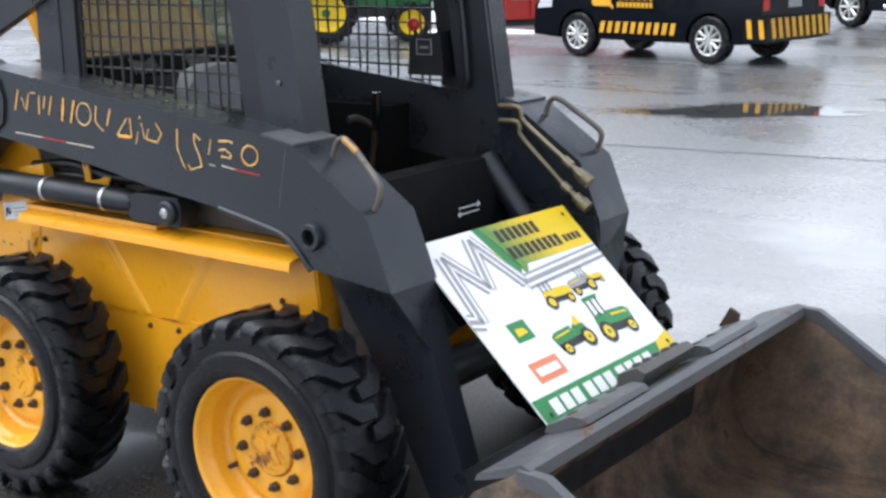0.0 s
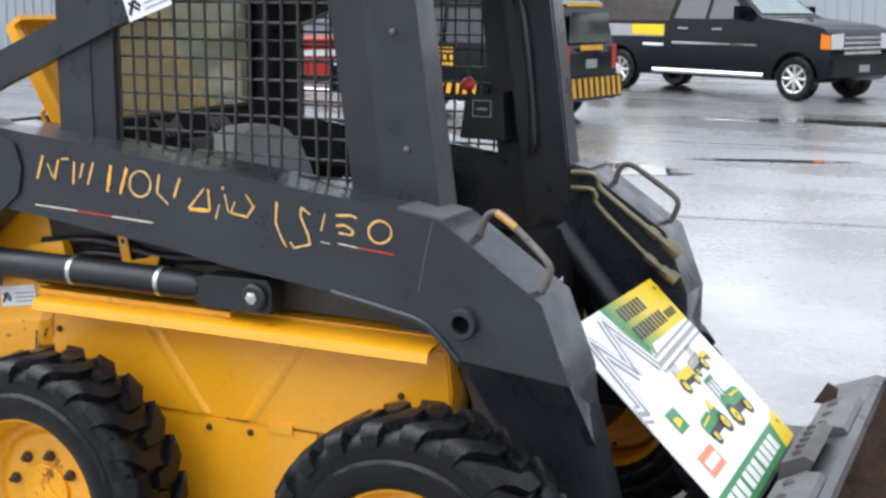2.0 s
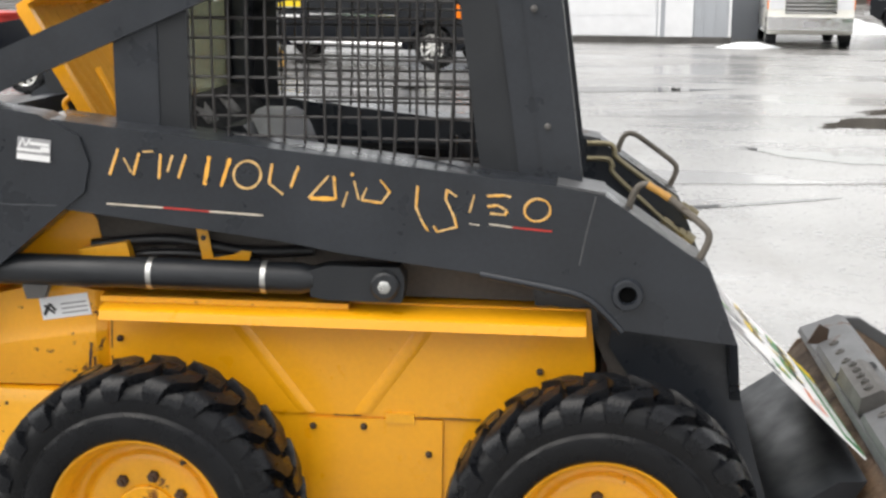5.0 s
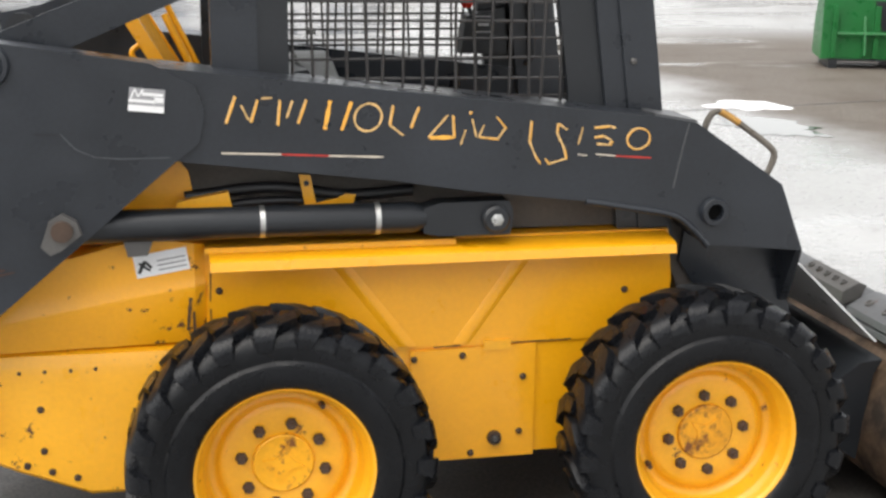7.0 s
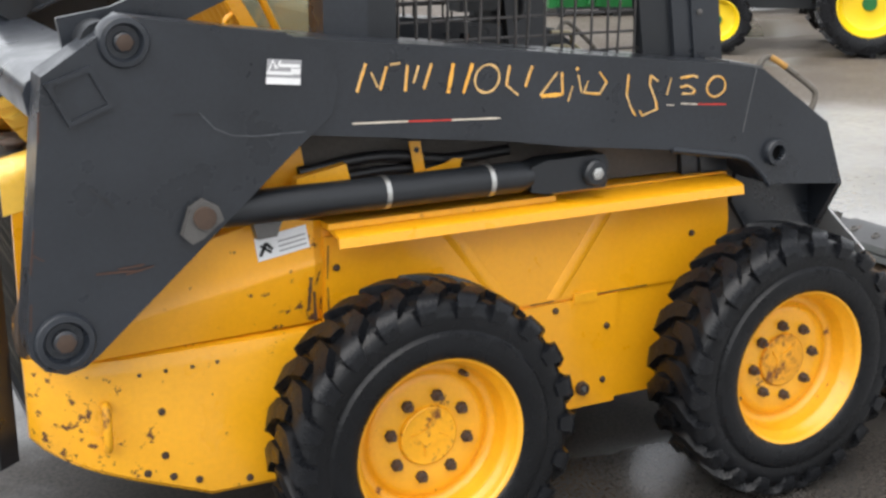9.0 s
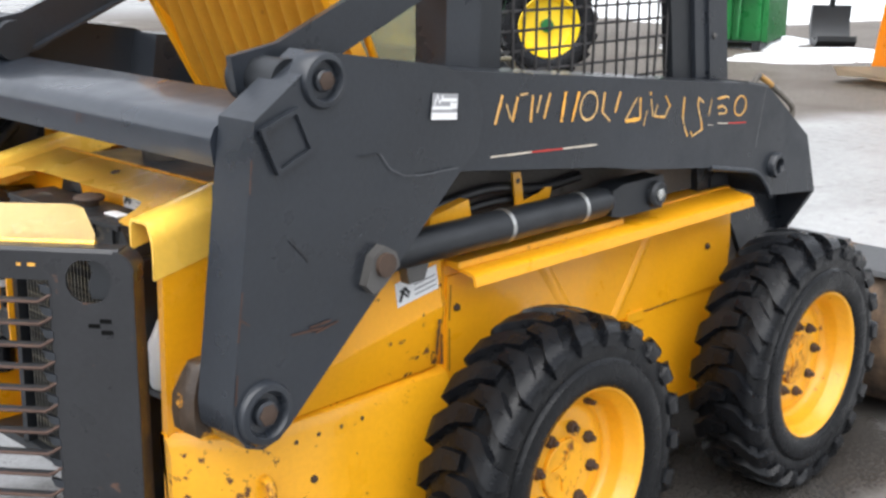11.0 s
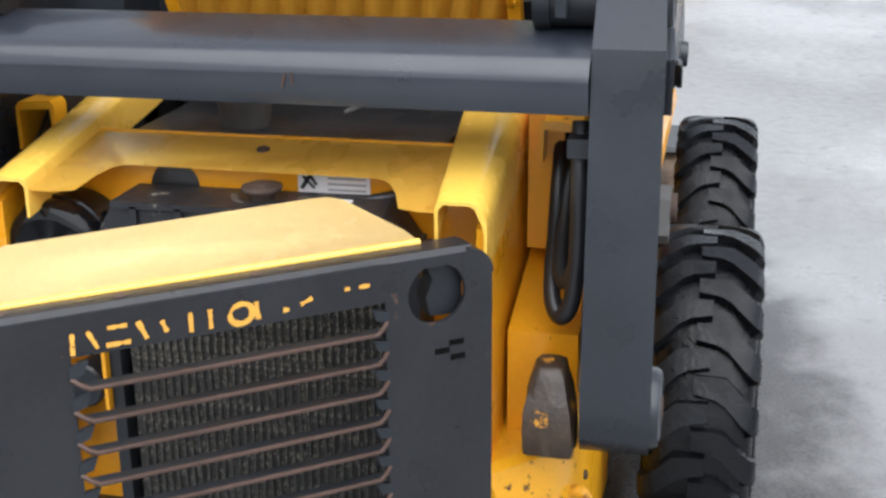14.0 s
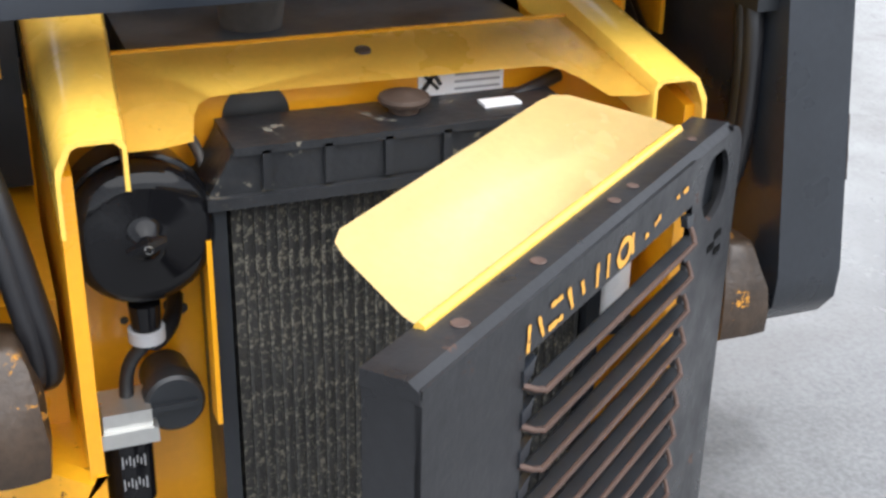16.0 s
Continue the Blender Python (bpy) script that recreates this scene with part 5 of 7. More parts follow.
for grid_ in sides:
    for A, C in zip(grid_, grid_[1:]):
        for k in range(n - 1):
            bm.faces.new((A[k], A[k + 1], C[k + 1], C[k]))
for e in (0, -1):
    for k in range(n - 1):
        bm.faces.new((sides[0][e][k], sides[0][e][k + 1], sides[1][e][k + 1], sides[1][e][k]))
part("ribbed_panel", bm, HOOD_IN, hood, "yellow ribbed hood panel, browner for grime and painted underside shade", smooth=60)
for y0, y1 in ((-0.342, -0.318), (0.318, 0.342)):
    b = B()
    pts = [hood_point(y, t, d) for y in (y0, y1) for t, d in ((0, 0.014), (length, 0.014), (length, -0.018), (0, -0.018))]
    v = [b.verts.new(p) for p in pts]
    for f in ((0, 1, 2, 3), (7, 6, 5, 4), (0, 4, 5, 1), (1, 5, 6, 2), (2, 6, 7, 3), (3, 7, 4, 0)):
        b.faces.new([v[i] for i in f])
    soften(b, 0.004)
    part("side_frame", b, YELLOW, hood)
    b = B()
    t0 = 0.10 if y0 < 0 else 0.28
    yc = (y0 + y1) / 2
    tube(b, bend([hood_point(yc, t0, 0.012), hood_point(yc, t0 + 0.01, 0.04), hood_point(yc, t0 + 0.08, 0.04), hood_point(yc, t0 + 0.09, 0.012)], 4), 0.007, 8)
    part("catch_loop", b, YELLOW, hood, smooth=60)

b = B()
v = [b.verts.new(hood_point(y, t, d)) for y in (-0.335, 0.335) for t, d in ((length, 0.014), (length + 0.014, 0.010), (length + 0.014, -0.045), (length, -0.045))]
for f in ((0, 1, 2, 3), (7, 6, 5, 4), (0, 4, 5, 1), (1, 5, 6, 2), (2, 6, 7, 3), (3, 7, 4, 0)):
    b.faces.new([v[i] for i in f])
soften(b, 0.004)
part("top_frame", b, YELLOW, hood)
b = B()
tube(b, bend([(-0.395, 0.318, 1.405), (-0.400, 0.352, 1.418), (-0.402, 0.358, 1.428), (-0.404, 0.335, 1.462), (-0.402, 0.320, 1.480)], 3), 0.007, 8)
part("catch_loop", b, YELLOW, hood, smooth=60)
for y in (-0.30, 0.30):
    b = B()
    tube(b, [hood_point(y, 0.0, -0.055), hood_point(y, 0.22, -0.075)], 0.009, 8)
    part("prop_rod", b, YELLOW, hood, smooth=60)

# rear door, swung open on its right-hand hinge
DOOR = Matrix.Translation((-0.885, -0.415, 0)) @ Matrix.Rotation(radians(128), 4, "Z")
door = part("rear_door", B(), BLACK, loader, "charcoal rear door standing ajar, rust-edged louvres", at=DOOR)
# its own x runs from hinge to free edge, its own +y faces inwards
DL, DT, DZ0, DZ1 = 0.752, 0.053, 0.36, 0.990
GX0, GX1, GZ0, GZ1 = 0.168, 0.578, 0.42, 0.936
LOUVRES = 12
hole_x, hole_z, hole_r = 0.092, 0.936, 0.043


def plate_with_hole(bm, x0, x1, z0, z1, cx, cz, r, y0, y1, seg=24):
    rim = []
    for k in range(seg):
        a = 2 * math.pi * (k + 0.5) / seg
        c, s = math.cos(a), math.sin(a)
        t = min((x1 - cx) / c if c > 1e-6 else 9, (x0 - cx) / c if c < -1e-6 else 9, (z1 - cz) / s if s > 1e-6 else 9, (z0 - cz) / s if s < -1e-6 else 9)
        rim.append(((cx + r * c, cz + r * s), (cx + t * c, cz + t * s)))
    for y, flip in ((y0, 1), (y1, -1)):
        inn = [bm.verts.new((p[0], y, p[1])) for p, _ in rim]
        ext = [bm.verts.new((q[0], y, q[1])) for _, q in rim]
        for k in range(seg):
            j = (k + 1) % seg
            bm.faces.new((inn[k], inn[j], ext[j], ext[k])[::flip])
            qa, qb = rim[k][1], rim[j][1]
            if abs(qa[0] - qb[0]) > 1e-4 and abs(qa[1] - qb[1]) > 1e-4:
                corner = bm.verts.new((x1 if cx < (qa[0] + qb[0]) / 2 else x0, y, z1 if cz < (qa[1] + qb[1]) / 2 else z0))
                bm.faces.new((ext[k], ext[j], corner)[::flip])
        if flip > 0:
            low = inn
        else:
            for k in range(seg):
                j = (k + 1) % seg
                bm.faces.new((low[k], low[j], inn[j], inn[k]))


bm = B()
plate_with_hole(bm, 0.008, GX0, 0.86, DZ1, hole_x, hole_z, hole_r, -0.003, 0.004)
for v in bm.verts:
    # rounded upper corner
    d = Vector((v.co.x - 0.044, v.co.z - (DZ1 - 0.036)))
    if d.x < 0 and d.y > 0 and d.length > 0.036:
        d = d.normalized() * 0.036
        v.co.x, v.co.z = 0.044 + d.x, DZ1 - 0.036 + d.y
part("latch_plate", bm, SCUFF, door, smooth=30)
for x0, x1, z0, z1 in ((0.008, GX0, DZ0, 0.86), (GX1, DL, DZ0, DZ1), (GX0, GX1, GZ1, DZ1), (GX0, GX1, DZ0, GZ0)):
    boxpart("door_panel", (x0, x1, -0.003, 0.004, z0, z1), SCUFF, door, w=0)
# made-up dark piece, added so half the round opening looks dark
bm = B()
prism(bm, [(0.046, 0.895), (0.094, 0.898), (0.100, 0.925), (0.090, 0.950), (0.098, 0.968), (0.060, 0.978), (0.046, 0.960)], -0.046, -0.014)
soften(bm, 0.005, 2)
part("latch", bm, BLACK_DARK, door, "added dark piece covering half the opening")
# folded rims
bm = B()
prism(bm, [(-DT, DZ1 - 0.012), (-DT, DZ1 + 0.004), (-0.008, DZ1 + 0.006), (0.003, DZ1 - 0.002), (0.004, DZ1 - 0.014), (-0.002, DZ1 - 0.010)], 0.036, DL + 0.002, "x")
for v in bm.verts:
    # dented by years of knocks
    v.co.z += 0.0015 * noise.noise(v.co * 9)
soften(bm, 0.0065, 4)
part("top_rim", bm, SCUFF, door, "scraped top rim of the door")
for x, top in ((0.007, DZ1 - 0.034), (DL - 0.006, DZ1 - 0.01)):
    boxpart("side_rim", (x, x + 0.006, -DT, 0.003, DZ0, top), SCUFF, door, w=0.0025)
bm = B()
for k in range(9):
    a0 = math.pi / 2 + math.pi / 2 * k / 9
    a1 = math.pi / 2 + math.pi / 2 * (k + 1) / 9
    q = [bm.verts.new((0.044 + r * math.cos(a), y, DZ1 - 0.036 + r * math.sin(a))) for y in (-DT, 0.003) for a, r in ((a0, 0.039), (a1, 0.039), (a1, 0.033), (a0, 0.033))]
    for f in ((0, 1, 2, 3), (7, 6, 5, 4), (0, 4, 5, 1), (2, 6, 7, 3)):
        bm.faces.new([q[i] for i in f])
bmesh.ops.remove_doubles(bm, verts=bm.verts[:], dist=0.0004)
part("corner_rim", bm, SCUFF, door, smooth=60)
slat = B()
prof = [(0.0, -0.004), (0.003, -0.002), (0.0150, -0.004), (0.0170, -0.0065), (0.0150, -0.009), (0.004, -0.009)]
prism(slat, prof, GX0 + 0.010, GX1 - 0.010, "x")
soften(slat, 0.0015, 1)
pitch = (GZ1 - GZ0) / LOUVRES
first_slat = part("louvre", slat, BLACK_DARK, door, "charcoal louvre with a rusty lip", at=pose(0, 0, GZ1 - pitch * 0.75))
lip = B()
tube(lip, bend([(GX0 - 0.002, 0.004, 0.004), (GX0 + 0.016, 0.0165, -0.005), (GX0 + 0.05, 0.018, -0.006), (GX1 - 0.05, 0.018, -0.006), (GX1 - 0.016, 0.0165, -0.005), (GX1 + 0.002, 0.004, 0.004)], 3), 0.0033, 6)
lip_ob = part("rusty_lip", lip, SLAT_RUST, first_slat, smooth=60)
for k in range(1, LOUVRES):
    o = same(first_slat, door, pose(0, 0, GZ1 - pitch * (k + 0.75)))
    same(lip_ob, o, Matrix())
for d in (1, -1):
    b = B()
    prism(b, [(-d * 0.004, 0.009), (d * 0.020, 0.015), (d * 0.013, -0.002), (-d * 0.004, -0.007)], -0.002, 0.006)
    tip = part("slot_end", b, BLACK, door, smooth=0, at=pose(GX0 if d > 0 else GX1, 0, GZ1 - pitch * 0.5))
    for k in range(1, LOUVRES):
        same(tip, door, pose(GX0 if d > 0 else GX1, 0, GZ1 - pitch * (k + 0.5)))
# flat patches whose black stands for the depth of three slots
for x, z in ((0.052, 0.857), (0.074, 0.847), (0.050, 0.835)):
    boxpart("slot_mark", (x, x + 0.022, 0.0035, 0.0052, z, z + 0.008), HOLE, door, w=0)
# yellow deflector along the inside of the door's top
bm = B()
pts = [(x, y, 0.982 - y * 0.32) for x, y in ((0.094, -0.045), (0.676, -0.045), (0.676, -0.062), (0.650, -0.140), (0.640, -0.156), (0.620, -0.165), (0.205, -0.176), (0.178, -0.174), (0.158, -0.162), (0.104, -0.075))]
f = bm.faces.new([bm.verts.new(p) for p in pts])
bmesh.ops.solidify(bm, geom=[f], thickness=0.005)
soften(bm, 0.002)
flap = part("deflector", bm, YELLOW_PALE, door, "yellow sheet steel deflector, wet and shiny, paled by painted glare")
bm = B()
tube(bm, [(0.094, -0.048, 0.995), (0.676, -0.046, 0.995)], 0.006, 8)
part("fold", bm, YELLOW_BAY, flap, smooth=60)
for k in (0.3, 2.1, 2.6, 4.4, 5.9):
    b = B()
    lathe(b, [(0.0, 0.0008), (0.005 + 0.0005 * k, 0.0008), (0.006 + 0.0005 * k, 0.0)], 9, axis="z")
    part("rim_dimple", b, SLAT_RUST, door, at=pose(0.09 + 0.095 * k, -0.022, DZ1 + 0.006))


# worn lettering is kept as plain strokes and rings of its size and colour
def strokes(name, m, marks, mat, parent, w, lift=0.0012, label=""):
    """marks: ('bar', x0, z0, x1, z1), ('ring', x, z, rx, rz) or ('tri', x, z, w, h), on the own x-z plane, facing -y."""
    for i, mk in enumerate(marks):
        b = B()
        if mk[0] == "bar":
            a, c = Vector((mk[1], 0, mk[2])), Vector((mk[3], 0, mk[4]))
            d = (c - a).normalized()
            o = Vector((-d.z, 0, d.x)) * w / 2
            n = 6
            L, R = [], []
            for k in range(n + 1):
                p = a.lerp(c, k / n)
                j = 0.75 + 0.5 * noise.noise(Vector((i * 3.1, k * 0.9, mk[1] * 40)))
                L.append(b.verts.new(p + o * j + Vector((0, -lift, 0))))
                R.append(b.verts.new(p - o * j + Vector((0, -lift, 0))))
            for k in range(n):
                b.faces.new((L[k], L[k + 1], R[k + 1], R[k]))
        elif mk[0] == "ring":
            n = 20
            ring = []
            for k in range(n):
                t = 2 * math.pi * k / n
                j = 0.35 + 0.30 * noise.noise(Vector((i * 2.7, math.cos(t) * 1.3, math.sin(t) * 1.3)))
                ring.append([b.verts.new((mk[1] + (mk[3] - e * w * j) * math.cos(t) + 0.25 * mk[4] * math.sin(t) * 0.3, -lift, mk[2] + (mk[4] - e * w * j) * math.sin(t))) for e in (-1, 1)])
            for k in range(n):
                A, C = ring[k], ring[(k + 1) % n]
                b.faces.new((A[0], C[0], C[1], A[1]))
        else:
            x, z, ww, h = mk[1:]
            b.faces.new([b.verts.new((p, -lift, q)) for p, q in ((x, z), (x + ww, z), (x + ww * 0.5, z + h))])
        part(name, b, mat, parent, label if i == 0 else "", smooth=0, at=m)


arm_right = [o for o in loader.children if o.name.startswith("loader_arm")][0]
face = pose(0, -0.5862, 0, 0, 0, 0)
H = 0.064
def slope(x):
    return 1.144 - 0.085 * (x - 0.12)
big = []
def row(x, *marks):
    for mk in marks:
        kind, *v = mk
        if kind == "bar":
            big.append(("bar", x + v[0], slope(x) + v[1] * H, x + v[2], slope(x) + v[3] * H))
        elif kind == "ring":
            big.append(("ring", x + v[0], slope(x) + v[1] * H, v[2], v[3] * H))
        else:
            big.append(("tri", x + v[0], slope(x) + v[1] * H, v[2], v[3] * H))
row(-0.105, ("bar", 0, 0, 0.022, 0.95), ("bar", 0.036, 0.62, 0.052, 0.1))
row(-0.045, ("bar", -0.004, 0.1, 0.012, 0.9), ("bar", 0.022, 0.93, 0.046, 0.95))
row(0.012, ("bar", 0, 0.05, 0.006, 0.95), ("bar", 0.022, 0.3, 0.035, 0.9), ("bar", 0.046, 0.1, 0.066, 0.95))
row(0.222, ("ring", 0, 0.54, 0.032, 0.50))
row(0.272, ("bar", 0.008, 1.03, 0, 0.33), ("bar", 0, 0.33, 0.033, -0.08))
row(0.322, ("bar", 0.019, 1.03, 0, 0.28))
row(0.365, ("bar", 0, -0.05, 0.047, 0.77), ("bar", 0.058, 0.75, 0.061, -0.05))
row(0.443, ("bar", 0, -0.25, 0.012, 0.30), ("bar", 0.020, 0.90, 0.024, 1.0))
row(0.470, ("bar", 0, 0.75, 0.011, 0.05))
row(0.487, ("bar", 0.043, 0.82, 0.065, 0.40), ("bar", 0.065, 0.40, 0.046, 0.0), ("bar", 0.046, 0.0, 0.0, 0.09), ("bar", 0.0, 0.09, 0.012, 0.52))
row(0.60, ("bar", 0.015, 0.80, 0.011, 0.05), ("bar", 0.011, 0.05, 0.027, -0.52), ("bar", 0.027, -0.52, 0.039, -0.81))
row(0.660, ("bar", 0.045, 0.52, 0.022, 0.77), ("bar", 0.022, 0.77, 0.019, 0.44), ("bar", 0.019, 0.44, 0.039, -0.20), ("bar", 0.039, -0.20, 0.044, -0.58), ("bar", 0.044, -0.58, 0.001, -0.77), ("bar", 0.001, -0.77, -0.008, -0.56))
row(0.745, ("bar", 0.0, 0.72, -0.011, 0.06))
row(0.79, ("bar", -0.017, 0.75, 0.020, 0.80), ("bar", 0.020, 0.80, 0.037, 0.72), ("bar", -0.016, 0.38, 0.006, 0.43), ("bar", 0.006, 0.43, 0.029, 0.24), ("bar", 0.029, 0.24, 0.022, 0.08), ("bar", 0.022, 0.08, -0.009, 0.12))
row(0.887, ("ring", 0, 0.42, 0.029, 0.40))
strokes("worn_letter_stroke", face, big, DECAL_LETTER, arm_right, 0.0062, label="pale worn edge of yellow lettering")
strokes("worn_letter_stroke", face, [("bar", 0.121, 1.144, 0.134, 1.210), ("bar", 0.160, 1.141, 0.183, 1.207), ("bar", 0.368, 1.119, 0.426, 1.119)], DECAL_Y, arm_right, 0.012, 0.0016, label="worn yellow lettering")
strokes("worn_letter_stroke", face, [(k, a + 0.0015, b_ - 0.002, c, d) if k != "bar" else (k, a + 0.0025, b_ - 0.002, c + 0.0025, d - 0.002) for k, a, b_, c, d in big[::2]], DECAL_Y, arm_right, 0.0042, 0.0018)
strokes("pin_stripe", face, [("bar", -0.115, 1.094, 0.02, 1.088), ("bar", 0.13, 1.082, 0.258, 1.076)], DECAL_PALE, arm_right, 0.005, label="white pin stripe")
strokes("pin_stripe", face, [("bar", 0.02, 1.088, 0.13, 1.082), ("bar", 0.832, 1.064, 0.922, 1.057)], DECAL_RED, arm_right, 0.005, label="red pin stripe")
strokes("pin_stripe", face, [("bar", 0.734, 1.070, 0.757, 1.067), ("bar", 0.779, 1.070, 0.832, 1.064)], DECAL_PALE, arm_right, 0.004)
# rust along the seams of the side panels
strokes("rust_streak", pose(0, -0.5035, 0), [("bar", 0.40, 0.571, 0.47, 0.572), ("bar", 0.60, 0.573, 0.76, 0.574), ("bar", -0.148, 0.60, -0.150, 0.70), ("bar", -0.150, 0.72, -0.147, 0.80)], RUST_RUN, body, 0.004, 0.0022, label="rust along the panel seam")
strokes("rust_streak", pose(0, -0.5185, 0), [("bar", -0.205, 0.655, -0.196, 0.735), ("bar", -0.188, 0.63, -0.190, 0.70)], RUST_RUN, body, 0.010, 0.0012)
# dealer sticker, kept as plain bars
bm = B()
box(bm, 0, 0.078, -0.0012, 0.0, 0, 0.052)
sticker = part("sticker", bm, LABEL_GREY, arm_right, "small silver and white dealer sticker", smooth=0, at=pose(-0.318, -0.6058, 1.198, 0, 6, 3.2))
bm = B()
for x0, x1, z0, z1 in ((0.0, 0.078, 0.0, 0.014), (0.028, 0.074, 0.036, 0.043), (0.0, 0.06, 0.020, 0.027), (0.055, 0.076, 0.022, 0.034)):
    box(bm, x0, x1, -0.0022, -0.0012, z0, z1)
part("print_bar", bm, WHITE, sticker, smooth=0)
strokes("print_bar", Matrix(), [("bar", 0.004, 0.028, 0.012, 0.05), ("bar", 0.012, 0.05, 0.020, 0.032), ("bar", 0.020, 0.032, 0.030, 0.05)], WHITE, sticker, 0.005, 0.0026)
# door lettering
face_door = pose(0, 0.0040, -0.023, 0, 0, 180)
def door_marks(lst):
    return [(k, -a, z0, -c, z1) for k, a, z0, c, z1 in lst]
strokes("worn_letter_stroke", face_door, door_marks([("bar", 0.575, 0.962, 0.574, 0.990), ("bar", 0.556, 0.990, 0.545, 0.966), ("bar", 0.535, 0.968, 0.505, 0.968), ("bar", 0.532, 0.990, 0.508, 0.990), ("bar", 0.495, 0.992, 0.485, 0.968), ("bar", 0.466, 0.988, 0.460, 0.972)]), DECAL_Y, door, 0.0075, label="worn yellow door marking")
strokes("worn_letter_stroke", face_door, door_marks([("bar", 0.430, 0.966, 0.430, 0.992), ("bar", 0.405, 0.966, 0.405, 0.992), ("bar", 0.345, 0.992, 0.343, 0.968), ("bar", 0.310, 0.974, 0.302, 0.974), ("bar", 0.286, 0.978, 0.270, 0.984), ("bar", 0.225, 0.988, 0.218, 0.988), ("bar", 0.205, 0.988, 0.190, 0.988)]), DECAL_Y, door, 0.0075)
strokes("worn_letter_stroke", face_door, [("ring", -0.365, 0.979, 0.015, 0.013)], DECAL_Y, door, 0.010)

# rust and scuffs on the beam
strokes("rust_streak", pose(-0.7955, 0, 0, 0, 0, -90), [("bar", 0.09, 1.202, 0.085, 1.180), ("bar", 0.10, 1.203, 0.10, 1.185)], RUST_RUN, [o for o in loader.children if o.name == "cross_beam"][0], 0.004, 0.001)

tower_right = [o for o in arm_right.children if o.name.startswith("rear_tower")][0]
TOWER_FACE = pose(-0.26, -0.6015, 0, 0, 0, math.degrees(math.atan(0.054)))
def scrape(x0, z0, x1, z1):
    return ("bar", x0 + 0.26, z0, x1 + 0.26, z1)
strokes("rust_scrape", TOWER_FACE, [scrape(-0.70, 0.842, -0.62, 0.838), scrape(-0.64, 0.832, -0.58, 0.842), scrape(-0.655, 0.846, -0.60, 0.848)], RUST_RUN, tower_right, 0.006, 0.0012, "faint rusty scrape")
strokes("rust_scrape", TOWER_FACE, [scrape(-0.828, 0.86, -0.815, 0.95), scrape(-0.822, 0.90, -0.80, 0.885), scrape(-0.838, 0.745, -0.832, 0.80), scrape(-0.792, 1.12, -0.786, 1.18)], RUST_RUN, tower_right, 0.005, 0.0012)
strokes("scratch", TOWER_FACE, [scrape(-0.465, 1.150, -0.435, 1.115), scrape(-0.435, 1.115, -0.395, 1.096), scrape(-0.395, 1.096, -0.34, 1.090), scrape(-0.34, 1.090, -0.23, 1.089)], SCUFF_GREY, tower_right, 0.0035, 0.0014, "long grey scratch")
strokes("scuff", TOWER_FACE, [scrape(-0.70, 1.02, -0.66, 0.98), scrape(-0.66, 0.98, -0.655, 0.97), scrape(-0.52, 1.15, -0.46, 1.147)], SCUFF, tower_right, 0.004, 0.0012)

# ---- dealer sign leaning between the arms ----
TL, TR, BR, BL = Vector((1.285, -0.395, 0.885)), Vector((1.249, 0.350, 0.865)), Vector((1.700, 0.330, 0.465)), Vector((1.690, -0.415, 0.485))
ux = ((TR - TL) + (BR - BL)).normalized()
uz = ((TL - BL) + (TR - BR)).normalized()
uy = uz.cross(ux).normalized()
uz = ux.cross(uy).normalized()
SIGN = Matrix((( *[ux[0]], uy[0], uz[0], BL[0]), (ux[1], uy[1], uz[1], BL[1]), (ux[2], uy[2], uz[2], BL[2] - 0.022), (0, 0, 0, 1)))
SW, SH = 0.745, 0.575
sign = thing("dealer_sign", "white printed sign board with green footer leaning on the loader", "sign", SIGN)
bm = B()
box(bm, 0, SW, 0, 0.005, 0, SH)
soften(bm, 0.0015)
board = part("board", bm, WHITE, sign, "white plastic board", smooth=0)


def flat(name, polys, mat, y=-0.0008, label="", parent=None):
    """Printed shapes on the sign's face."""
    b = B()
    for p in polys:
        b.faces.new([b.verts.new((x, y, z)) for x, z in p])
    return part(name, b, mat, parent or board, label, smooth=0)


def rect(x0, x1, z0, z1, skew=0.0):
    return [(x0, z0), (x1, z0), (x1 + skew, z1), (x0 + skew, z1)]


flat("header_band", [[(0.30, 0.43), (0.745, 0.43), (0.745, 0.575), (0.27, 0.575)]], YELLOW_PRINT, label="yellow header band")
for k in range(7):
    # the band's green end fades into yellow
    f = k / 7
    tone = material("header_print_tone", (0.03 + 0.75 * f, 0.22 + 0.33 * f, 0.06 - 0.05 * f), 0.4, vary=0.06, bump=0.0)
    x0, x1 = 0.265 + 0.033 * k, 0.265 + 0.033 * (k + 1)
    flat("header_fade", [[(x0, 0.575), (x1, 0.575), (x1 + 0.055, 0.43), (x1 + 0.03, 0.40), (x0 + 0.055, 0.40)]] if k < 2 else [[(x0, 0.575), (x1, 0.575), (x1 + 0.055, 0.43), (x0 + 0.055, 0.43)]], tone, -0.0012)
for x0, count, z0, z1, wide in ((0.345, 7, 0.512, 0.553, 0.030), (0.345, 9, 0.452, 0.492, 0.030), (0.625, 4, 0.456, 0.480, 0.024)):
    for k in range(count):
        flat("print_bar", [rect(x0 + k * wide, x0 + k * wide + wide * 0.72, z0, z1)], INK, -0.0018, "dark print in plain bars" if k == 0 else "")
LOGO = [(0.0, 0.325), (0.045, 0.312), (0.072, 0.520), (0.165, 0.395), (0.222, 0.548), (0.318, 0.378), (0.742, 0.398)]
